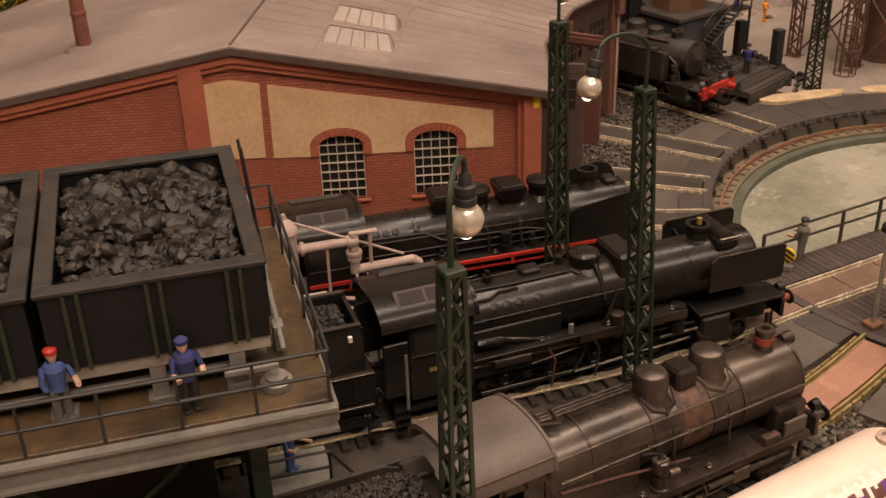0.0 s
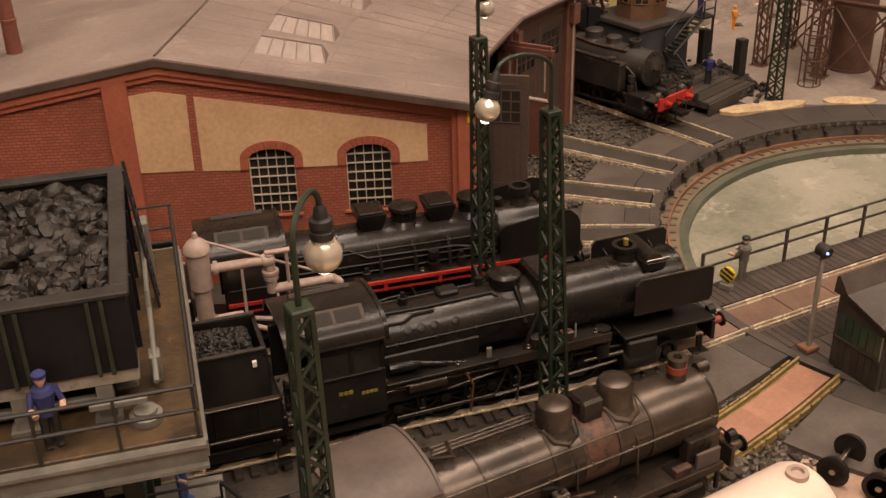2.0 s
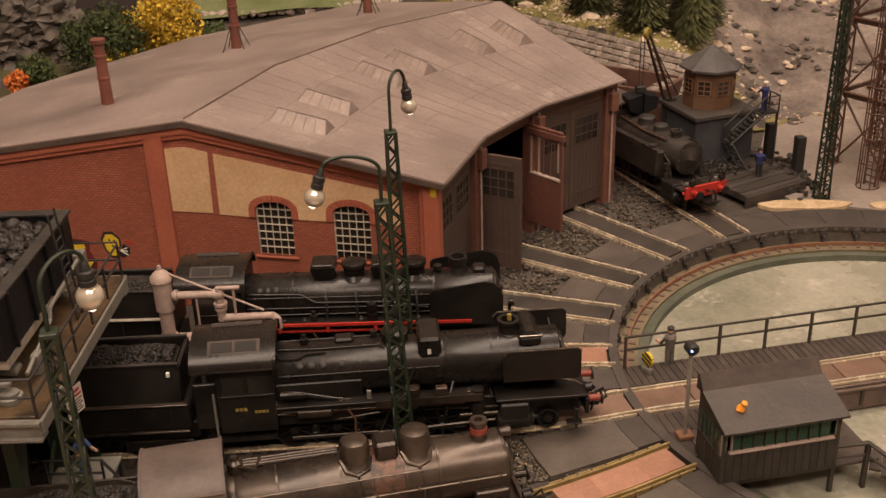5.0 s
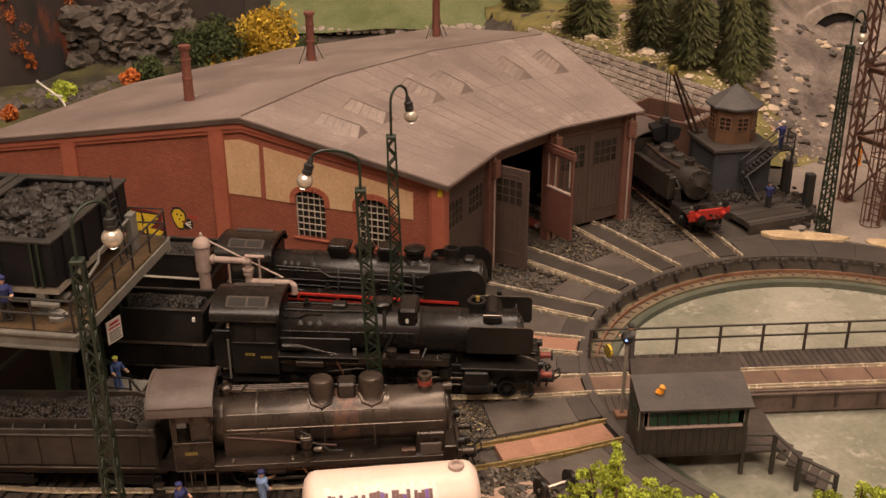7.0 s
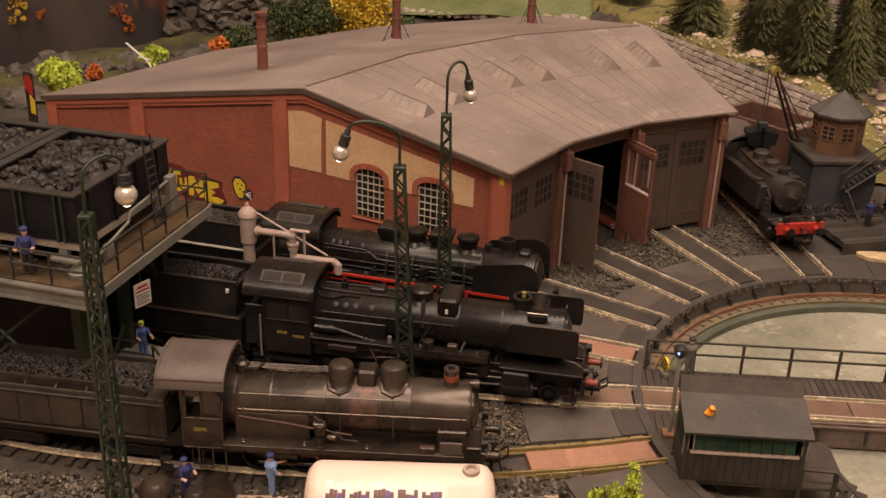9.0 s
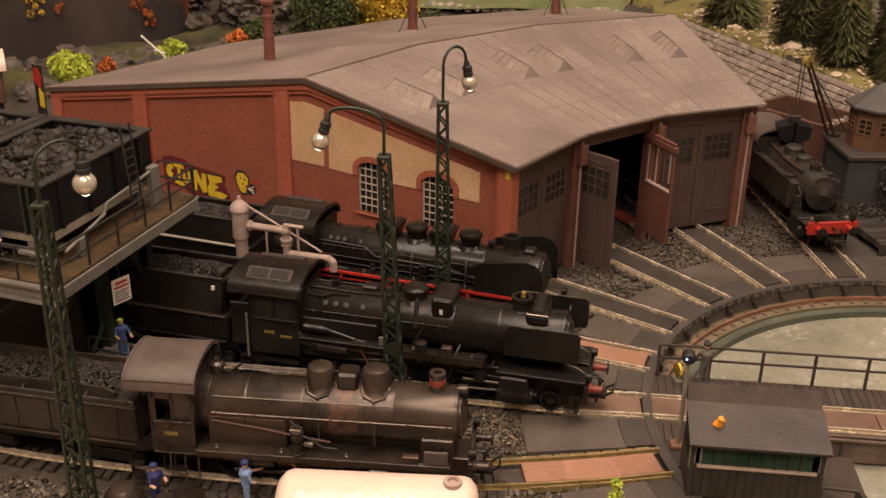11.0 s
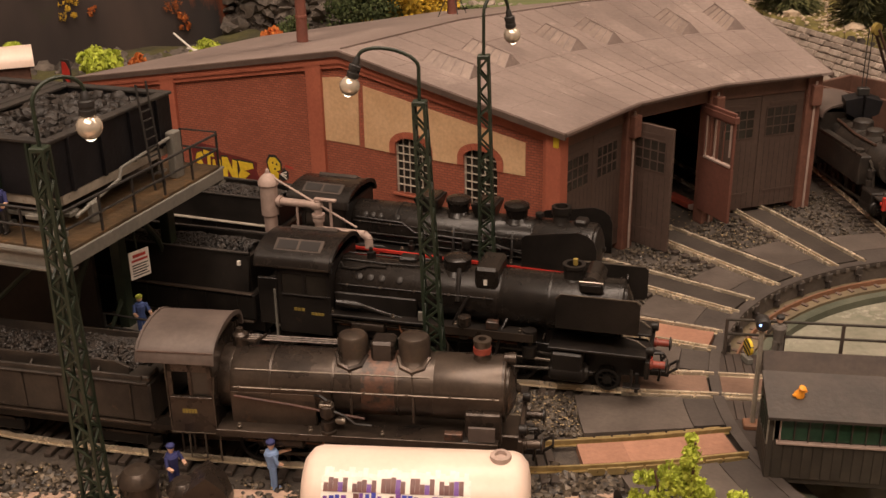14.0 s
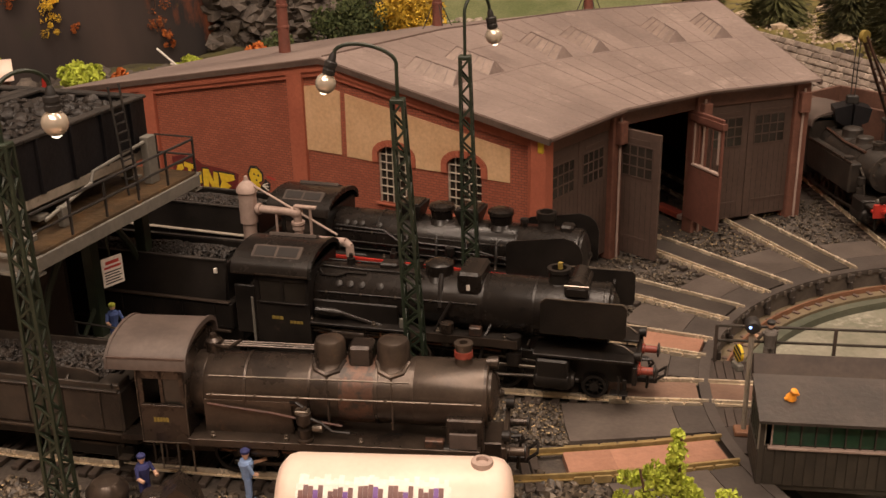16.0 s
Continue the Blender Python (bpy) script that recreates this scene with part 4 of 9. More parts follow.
def make_coal_stage():
    """Local frame: origin under the platform's front right corner, x to the right, y to the back."""
    st = thing("coaling_stage", -39.7, -7.3, -0.3, -12, "raised coaling stage with rusty deck and grey steel beams", "coaling stage")
    Z = 8.3
    part("deck", Form().box(-26, 0, 0, 10.4, Z - 0.12, Z + 0.05, 0.02), M_DECK, st, "rust-brown deck with coal dust")
    beam = Form()
    for y0, y1 in ((-0.12, 0.12), (10.3, 10.5)):
        beam.box(-26, 0.02, y0, y1, Z - 0.72, Z - 0.12).box(-26, 0.05, y0 - 0.18, y1 + 0.18, Z - 0.16, Z - 0.06).box(-26, 0.05, y0 - 0.18, y1 + 0.18, Z - 0.8, Z - 0.7)
    part("edge_beam", beam, M_GREYSTEEL, st, "grey steel edge girder")
    part("end_beam", Form().box(-0.1, 0.1, -0.1, 10.5, Z - 0.6, Z - 0.08, 0.02), M_GREYSTEEL, st)
    # trestle
    for x in (-2.0, -10.0, -18.0, -25.0):
        for y in (1.6, 5.2, 8.8):
            part("post", Form().box(x - 0.25, x + 0.25, y - 0.25, y + 0.25, 0, Z - 0.1, 0.03), M_MASTGREEN, st, "dark green steel post")
        br = Form()
        for y0, y1 in ((1.6, 5.2), (8.8, 5.2)):
            br.path([(x, y0, 3.6), (x, y0 + (y1 - y0) * 0.25, 5.6), (x, y0 + (y1 - y0) * 0.6, 7.2), (x, y1, Z - 0.3)], 0.14, 6)
            br.tube((x, y0, 0.6), (x, y1, 4.0), 0.1, n=6)
        part("brace", br, M_MASTGREEN, st)
        if x > -20:
            part("cross_brace", Form().tube((x, 1.6, 1.0), (x - 8, 1.6, Z - 0.6), 0.1, n=6).tube((x, 1.6, Z - 0.6), (x - 8, 1.6, 1.0), 0.1, n=6), M_MASTGREEN, st)
    # inner wall under the deck, coloured near black to stand for the shade
    part("back_boarding", Form().box(-26, -3.2, 4.9, 5.1, 0, Z - 0.2), M_SHADEBOARD, st, "boarding under the deck, coloured dark for the shade there")
    # railings
    rail_mesh = mesh_of("railing_post", Form().box(-0.04, 0.04, -0.04, 0.04, 0, 1.5), M_PAINTBLACK)
    for k in range(14):
        piece("railing_post", rail_mesh, st, Matrix.Translation((-0.1 - k * 1.85, 0.0, Z)))
    for k in range(6):
        if k:
            piece("railing_post", rail_mesh, st, Matrix.Translation((-0.05, k * 2.08, Z)))
    for h in (0.8, 1.5):
        part("handrail", Form().tube((-26, 0, Z + h), (-0.05, 0, Z + h), 0.055, n=6), M_PAINTBLACK, st)
        part("handrail", Form().tube((-0.05, 0, Z + h), (-0.05, 10.4, Z + h), 0.055, n=6), M_PAINTBLACK, st)
    part("end_rail", Form().path([(-0.05, 10.4, Z), (-0.05, 10.4, Z + 1.6), (-1.9, 10.4, Z + 1.6), (-1.9, 10.4, Z)], 0.06, 6).tube((-0.05, 10.4, Z + 0.8), (-1.9, 10.4, Z + 0.8), 0.05), M_PAINTBLACK, st)
    # lower frame that carries the bunkers
    fr = Form()
    for y in (1.5, 8.8):
        fr.box(-26, -1.3, y - 0.16, y + 0.16, Z + 1.05, Z + 1.45, 0.03)
    fr.box(-1.6, -1.3, 1.4, 8.9, Z + 1.05, Z + 1.45, 0.03)
    part("bunker_sill", fr, M_SILL, st, "pale dusty steel sill under the bunkers")
    for x in (-2.2, -4.2, -6.6, -8.8, -11.2):
        for y in (1.5, 8.8):
            part("stilt", Form().box(x - 0.2, x + 0.2, y - 0.16, y + 0.16, Z + 0.05, Z + 1.05).box(x - 0.34, x + 0.34, y - 0.28, y + 0.28, Z + 0.05, Z + 0.16), M_GREYSTEEL, st)
    part("chute_gear", Form().box(-2.0, -1.4, 2.0, 2.6, Z + 0.4, Z + 0.62, 0.05).lathe((-1.3, 1.0, Z + 0.06), (0, 0, 1), [(0, 0.42), (0.2, 0.42), (0.24, 0.3), (0.34, 0.3)], 14).box(-2.6, -1.2, 0.9, 1.15, Z + 0.62, Z + 0.8, 0.03), M_GREYSTEEL, st)
    part("lower_rail", Form().box(-26, -2.0, 1.55, 1.75, Z + 0.45, Z + 0.62, 0.02), M_GREYSTEEL, st)
    part("side_rail", Form().path([(-0.95, 1.8, Z + 0.6), (-0.95, 4.6, Z + 1.2), (-0.95, 4.8, Z + 1.6), (-0.95, 8.4, Z + 1.9)], 0.075, 8).box(-1.1, -0.8, 2.6, 3.1, Z + 0.05, Z + 0.85, 0.03).box(-1.15, -0.75, 8.2, 8.8, Z + 0.05, Z + 2.1, 0.04), M_GREYSTEEL, st, "grey chute lever and stands")

    # bunkers, open on top, filled with coal
    for i, x1 in enumerate((-1.29, -6.95)):
        bk = thing("coal_bunker", -39.7, -7.3, -0.3, -12, "blue-black steel coal bunker filled with coal", "coal bunker", "bunkers on the coaling stage")
        x0, y0, y1, zb, zt = x1 - 5.35, 1.26, 9.02, Z + 1.46, Z + 3.55
        t = 0.26
        part("side_wall", Form().box(x0, x1, y0, y0 + t, zb, zt), M_BUNKER, bk)
        part("side_wall", Form().box(x0, x1, y1 - t, y1, zb, zt), M_BUNKER, bk)
        part("end_wall", Form().box(x0, x0 + t, y0 + t, y1 - t, zb, zt), M_BUNKER, bk)
        part("end_wall", Form().box(x1 - t, x1, y0 + t, y1 - t, zb, zt), M_BUNKER, bk)
        part("bottom", Form().box(x0 + t, x1 - t, y0 + t, y1 - t, zb, zb + 0.2), M_BUNKER, bk)
        rim = Form()
        rim.box(x0 - 0.1, x1 + 0.1, y0 - 0.12, y0 + 0.34, zt, zt + 0.14, 0.03).box(x0 - 0.1, x1 + 0.1, y1 - 0.34, y1 + 0.12, zt, zt + 0.14, 0.03)
        rim.box(x0 - 0.1, x0 + 0.36, y0 + 0.34, y1 - 0.34, zt, zt + 0.14, 0.03).box(x1 - 0.36, x1 + 0.1, y0 + 0.34, y1 - 0.34, zt, zt + 0.14, 0.03)
        part("rim", rim, M_BUNKEREDGE, bk, "worn dark bunker rim")
        for k in range(3):
            xx = x0 + 0.75 + k * 1.93
            for dx in (-0.16, 0.16):
                part("rib", Form().box(xx + dx - 0.05, xx + dx + 0.05, y0 - 0.16, y0 + 0.02, zb, zt), M_MASTGREEN, bk)
                part("rib", Form().box(xx + dx - 0.05, xx + dx + 0.05, y1 - 0.02, y1 + 0.16, zb, zt), M_MASTGREEN, bk)
        if i == 0:
            for k in range(4):
                yy = y0 + 1.0 + k * 1.9
                part("rib", Form().box(x1 - 0.02, x1 + 0.14, yy - 0.06, yy + 0.06, zb, zt), M_BUNKER, bk)
            lad = Form()
            for s in (-0.35, 0.35):
                lad.tube((x1 + 0.55, 6.9 + s, Z + 0.1), (x1 + 0.2, 6.9 + s, zt + 1.0), 0.05, n=6)
            part("ladder", lad, M_PAINTBLACK, bk)
            for k in range(9):
                u = 0.06 + k * 0.085
                part("rung", Form().tube((x1 + 0.55 - 0.35 * u, 6.55, Z + 0.1 + (zt + 0.9 - Z) * u), (x1 + 0.55 - 0.35 * u, 7.25, Z + 0.1 + (zt + 0.9 - Z) * u), 0.04, n=5), M_PAINTBLACK, bk)
        rnd = random.Random(7 + i)
        f = Form()
        f.box(x0 + t, x1 - t, y0 + t, y1 - t, zb + 0.2, zt - 1.0)
        for k in range(1500):
            x, y = rnd.uniform(x0 + 0.5, x1 - 0.5), rnd.uniform(y0 + 0.5, y1 - 0.5)
            u, w = (x - (x0 + x1) / 2) / 2.6, (y - (y0 + y1) / 2) / 3.8
            h = zt - 0.55 + 0.55 * (1 - 0.7 * u * u - 0.7 * w * w) + 0.42 * noise.noise((x * 1.1, y * 1.1, i)) + rnd.uniform(-0.12, 0.12)
            f.lump(x, y, h, rnd.choice((0.08, 0.11, 0.14, 0.18, 0.24, 0.3)), rnd)
        tagged(part("coal_heap", f, M_COAL, sharp=40), "heap of loose black coal lumps in the bunker", "coal", kind="stuff").matrix_basis = st.matrix_basis.copy()


make_coal_stage()


# ---------------------------------------------------------------- turntable bridge
M_GOLD = mat("dull_yellow_lettering", (0.2, 0.15, 0.03), (0.27, 0.2, 0.045), 0.6, scale=200)
M_DULLRED = mat("faded_red_band", (0.2, 0.035, 0.022), (0.3, 0.06, 0.038), 0.5, scale=150, wear=(0.06, 0.03, 0.022), wear_at=0.55)


def make_bridge():
    br = thing("turntable_bridge", 0, -0.12, 0, 0, "turntable bridge with dark plank walkways, railing and brown plates", "turntable bridge")
    for y in (-0.87, 0.87):
        part("rail", Form().box(-15.35, 15.35, y - 0.05, y + 0.05, 0.0, 0.14).box(-15.35, 15.35, y - 0.1, y + 0.1, -0.1, 0.0), M_RAIL, br)
    for k in range(12):
        x0 = -15.3 + k * 2.55
        part("infill_plate", Form().box(x0, x0 + 2.5, -0.68, 0.68, -0.15, 0.05, 0.02), M_PLATEBROWN, br)
    for y in (-1.25, 1.25):
        g = Form().prism([(-15.2, y - 0.09, -0.75), (-10.5, y - 0.09, -0.95), (-8.5, y - 0.09, -1.35), (8.5, y - 0.09, -1.35), (10.5, y - 0.09, -0.95), (15.2, y - 0.09, -0.75), (15.2, y - 0.09, -0.12), (-15.2, y - 0.09, -0.12)], (0, 0.18, 0))
        g.box(-15.2, 15.2, y - 0.25, y + 0.25, -0.22, -0.12)
        gd = part("girder", g, M_GIRDER, br, "dusty brown riveted side girder")
        for k in range(13):
            x = -13.8 + k * 2.3
            part("stiffener", Form().box(x - 0.07, x + 0.07, y - 0.2, y + 0.2, -1.1, -0.2), M_WOODDARK, gd)
    plank = mesh_of("deck_plank", Form().box(-0.17, 0.17, 0.0, 1.75, -0.12, 0.0, 0.02), M_WOODDARK)
    for k in range(84):
        x = -15.1 + k * 0.363
        piece("deck_plank", plank, br, Matrix.Translation((x, 1.2, 0.0)))
    plank2 = mesh_of("deck_plank", Form().box(-0.17, 0.17, -1.5, 0.0, -0.12, 0.0, 0.02), M_WOODDARK)
    for k in range(17):
        x = -15.1 + k * 0.363
        piece("deck_plank", plank2, br, Matrix.Translation((x, -1.2, 0.0)))
    for k in range(8):
        x0, x1 = -15.0 + k * 0.8, -15.0 + k * 0.8 + 0.76
        if x1 < -8.7:
            part("side_deck_plank", Form().box(x0, x1, -4.6, -2.72, -0.12, 0.0, 0.02), M_WOODDARK, br)
    post = mesh_of("railing_post", Form().box(-0.07, 0.07, -0.07, 0.07, -0.1, 1.75, 0.02), M_WOODDARK)
    for k in range(13):
        piece("railing_post", post, br, Matrix.Translation((-14.9 + k * 2.46, 2.88, 0)))
    for z in (1.0, 1.7):
        part("handrail", Form().box(-14.95, 14.8, 2.83, 2.93, z - 0.05, z + 0.06, 0.02), M_HUT, br)
    # landing, steps and railing beside the hut
    part("landing", Form().box(-9.15, -6.9, -6.4, -2.72, -0.32, -0.18, 0.02), M_WOODDARK, br)
    line = [Vector(p) for p in ((-9.1, -6.4, 0.8), (-7.6, -6.5, 0.8), (-6.85, -7.9, 0.4), (-5.4, -8.8, 0.0))]
    for a, b in zip(line, line[1:]):
        part("stair_rail", Form().tube(a, b, 0.1, n=6), M_HUT, br, "dark wooden stair rail")
        part("middle_rail", Form().tube(a - Vector((0, 0, 0.6)), b - Vector((0, 0, 0.6)), 0.06, n=6), M_HUT, br)
    for p in line:
        part("stair_post", Form().box(p.x - 0.1, p.x + 0.1, p.y - 0.1, p.y + 0.1, -1.5, p.z + 0.05, 0.02), M_HUT, br)
    for k in range(5):
        t = k / 4
        c = Vector((-6.9 + 1.5 * t, -6.2 - 1.4 * t, -0.45 - 0.8 * t))
        part("step", Form().box(-0.75, 0.75, -0.24, 0.24, -0.06, 0.06, 0.02, Matrix.Translation(c) @ Matrix.Rotation(radians(-125), 4, "Z")), M_WOODDARK, br)

    hut = thing("control_cabin", -11.75, -5.6, 0.0, 0, "dark wooden turntable control cabin with sooty kinked roof", "cabin")
    hut.scale.z = 0.9
    hx, n, s = 2.55, 1.2, -1.15
    prof = [(n, 0.0), (n, 3.75), (0.75, 3.6), (s, 2.95), (s, 0.0)]
    for sx in (-1, 1):
        f = Form().prism([(sx * hx - 0.08, y, z) for y, z in prof], (0.16, 0, 0))
        part("side_wall", f, M_HUT, hut)
    part("back_wall", Form().box(-hx + 0.09, hx - 0.09, n - 0.12, n, 0.0, 3.7), M_HUT, hut)
    part("front_wall", Form().box(-hx + 0.09, hx - 0.09, s, s + 0.12, 0.0, 1.75), M_HUT, hut)
    part("front_head", Form().box(-hx + 0.09, hx - 0.09, s, s + 0.12, 2.75, 2.95), M_HUT, hut)
    part("floor_board", Form().box(-hx + 0.09, hx - 0.09, s + 0.13, n - 0.13, 0.0, 0.15), M_HUT, hut)
    for k in range(9):
        x = -2.2 + k * 0.49
        part("window_pane", Form().box(x, x + 0.43, s + 0.04, s + 0.08, 1.8, 2.72), M_GREENPANE, hut)
        part("window_bar", Form().box(x - 0.055, x - 0.005, s - 0.03, s + 0.1, 1.76, 2.75), M_BEIGE if k == 0 else M_HUT, hut)
    part("window_sill", Form().box(-2.35, 2.35, s - 0.14, s + 0.05, 1.66, 1.77, 0.02), M_BEIGE, hut)
    part("window_head", Form().box(-2.35, 2.35, s - 0.06, s + 0.03, 2.72, 2.79, 0.01), M_BEIGE, hut)
    for sx in (-1, 1):
        for k in range(6):
            y = -0.92 + k * 0.36
            part("side_pane", Form().box(sx * hx - 0.1, sx * hx + 0.1, y - 0.14, y + 0.14, 1.6, 2.62), M_GREENPANE, hut)
            part("side_bar", Form().box(sx * hx - 0.13, sx * hx + 0.13, y - 0.19, y - 0.15, 1.55, 2.68), M_SILL if k == 0 else M_HUT, hut)
        part("side_sill", Form().box(sx * hx - 0.15, sx * hx + 0.15, -1.1, 1.1, 1.47, 1.54), M_HUT, hut)
        for k in range(7):
            part("wall_board", Form().box(sx * hx - 0.11, sx * hx + 0.11, -1.12 + k * 0.33, -0.82 + k * 0.33, 0.05, 1.46, 0.015), M_HUT, hut)
    for k in range(14):
        part("wall_board", Form().box(-2.42 + k * 0.347, -2.1 + k * 0.347, s - 0.03, s + 0.02, 0.05, 1.64, 0.01), M_HUT, hut)
    for x in (-1.9, 1.9):
        part("support_strut", Form().tube((x, s + 0.2, -0.02), (x * 0.4, n, -1.35), 0.14, n=6), M_GIRDER, hut, "slanted timber strut under the cabin")
    part("support_beam", Form().box(-hx + 0.05, hx - 0.05, s + 0.05, s + 0.35, -0.24, -0.01, 0.03), M_HUT, hut)
    rf = Form().prism([(-hx - 0.2, s - 0.35, 2.9), (-hx - 0.2, 0.75, 3.62), (-hx - 0.2, 0.75, 3.74), (-hx - 0.2, s - 0.35, 3.02)], (2 * hx + 0.4, 0, 0))
    roof = part("roof", rf, M_HUTROOF, hut, "sooty grey sloping roof")
    part("upper_roof", Form().prism([(-hx - 0.15, 0.74, 3.64), (-hx - 0.15, 1.25, 4.35), (-hx - 0.15, 1.4, 4.3), (-hx - 0.15, 1.45, 3.5), (-hx - 0.15, 1.2, 3.5)], (2 * hx + 0.3, 0, 0)), M_WOODDARK, hut, "dark steep upper roof")
    fig = Form().lathe((0, 0, 0.0), (0, 0, 1), [(0, 0.16), (0.12, 0.2), (0.3, 0.13), (0.36, 0.07), (0.4, 0.12), (0.52, 0.13), (0.6, 0.0)], 10).tube((-0.24, 0, 0.1), (0.24, 0, 0.3), 0.06, n=6)
    ob = tagged(part("roof_ornament", fig, M_ORANGE), "tiny orange figure lying on the cabin roof", "ornament")
    ob.matrix_basis = pose(-0.1335, -0.0597, 0.0298, 25, 0, 20)

    sg = thing("signal_post", -14.4, -3.3, 0, 0, "slim grey signal post with blue lamp and red foot", "signal")
    part("foot", Form().box(-0.35, 0.35, -0.3, 0.3, 0, 0.22, 0.04), M_RUST, sg)
    part("pole", Form().tube((0, 0, 0.2), (0, 0, 4.2), 0.1, n=8), M_SILL, sg)
    part("lamp_housing", Form().lathe((0, -0.3, 4.55), (0, 1, 0), [(0, 0.2), (0.1, 0.28), (0.5, 0.28), (0.6, 0.15)], 14), M_PAINTBLACK, sg)
    part("lamp_lens", Form().lathe((-0.12, -0.36, 4.58), (0, 1, 0), [(0, 0.04), (0.08, 0.06)], 8), glow("blue_lamp", (0.25, 0.4, 1.0), 3), sg, "small lit blue lens")
    dc = thing("disc_signal", -14.0, 2.1, 0, -70, "yellow and black striped disc on a small foot", "signal")
    part("disc", Form().lathe((0, -0.06, 0.75), (0, 1, 0), [(0, 0.37), (0.12, 0.37)], 20), M_YELLOW, dc)
    for k in (-0.22, 0.0, 0.22):
        m = Matrix.Translation((0, 0, 0.75)) @ Matrix.Rotation(radians(24), 4, "Y")
        w = (0.35 ** 2 - k * k) ** 0.5
        part("stripe", Form().box(-w, w, -0.075, 0.075, k - 0.055, k + 0.055, 0.0, m), M_PAINTBLACK, dc)
    part("foot", Form().box(-0.3, 0.3, -0.15, 0.15, 0, 0.3, 0.04), M_GREYSTEEL, dc)


make_bridge()


# ---------------------------------------------------------------- locomotives
def spoked_wheel(r, material, spokes=12):
    """Meshes of a tyre, a hub and one spoke, and the number of spokes."""
    tyre = Form().lathe((0, -0.12, 0), (0, 1, 0), [(0, r + 0.06), (0.05, r + 0.06), (0.06, r), (0.24, r), (0.24, r - 0.12), (0.04, r - 0.12), (0.0, r - 0.1)], 24)
    hub = Form().lathe((0, -0.06, 0), (0, 1, 0), [(0, 0.2), (0.24, 0.2), (0.26, 0.1)], 12)
    spoke = Form().tube((0.15, 0, 0), (r - 0.08, 0, 0), 0.045, n=5)
    return mesh_of("wheel", tyre, material), mesh_of("hub", hub, material), mesh_of("spoke", spoke, material), spokes


WHEEL_BIG = spoked_wheel(0.88, M_BLACK)
WHEEL_SMALL = spoked_wheel(0.5, M_BLACK, 9)
WHEEL_RED = spoked_wheel(0.62, M_RUSTDARK, 10)


def put_wheel(parent, kit, m):
    w = piece("wheel", kit[0], parent, m)
    piece("hub", kit[1], w, Matrix.Identity(4))
    for k in range(kit[3]):
        piece("spoke", kit[2], w, Matrix.Rotation(2 * math.pi * k / kit[3], 4, "Y"))


def wheels(parent, xs, kit, r, y=0.8):
    for x in xs:
        for s in (-1, 1):
            put_wheel(parent, kit, Matrix.Translation((x, s * y, r + 0.14)) @ (Matrix.Rotation(math.pi, 4, "Z") if s < 0 else Matrix.Identity(4)))
        part("axle", Form().tube((x, -y, r + 0.14), (x, y, r + 0.14), 0.1, n=8), M_BLACK, parent)


M_OILED = mat("oily_dull_steel", (0.07, 0.058, 0.047), (0.17, 0.14, 0.11), 0.36, metal=0.6, scale=150)
M_COPPER = mat("dull_copper_brown", (0.17, 0.075, 0.04), (0.24, 0.11, 0.06), 0.45, metal=0.4, scale=150)
KNOB = mesh_of("handrail_knob", Form().lathe((0, 0, 0), (0, -1, 0), [(0, 0.03), (0.06, 0.035), (0.08, 0.06), (0.13, 0.06), (0.15, 0.0)], 8), M_OILED)
HANGER = mesh_of("brake_hanger", Form().box(-0.06, 0.06, -0.06, 0.06, 0.2, 1.15, 0.02).box(-0.14, 0.1, -0.09, 0.09, 0.42, 0.8, 0.03), M_BLACK)
SPRING = mesh_of("leaf_spring", Form().box(-0.55, 0.55, -0.06, 0.06, 0.0, 0.05).box(-0.4, 0.4, -0.06, 0.06, -0.06, 0.0).box(-0.24, 0.24, -0.06, 0.06, -0.12, -0.06).box(-0.07, 0.07, -0.08, 0.08, -0.18, 0.1), M_WEATHER)
OILER = mesh_of("oil_cup", Form().lathe((0, 0, 0), (0, 0, 1), [(0, 0.09), (0.12, 0.1), (0.14, 0.06), (0.22, 0.06), (0.24, 0.0)], 8), M_OILED)


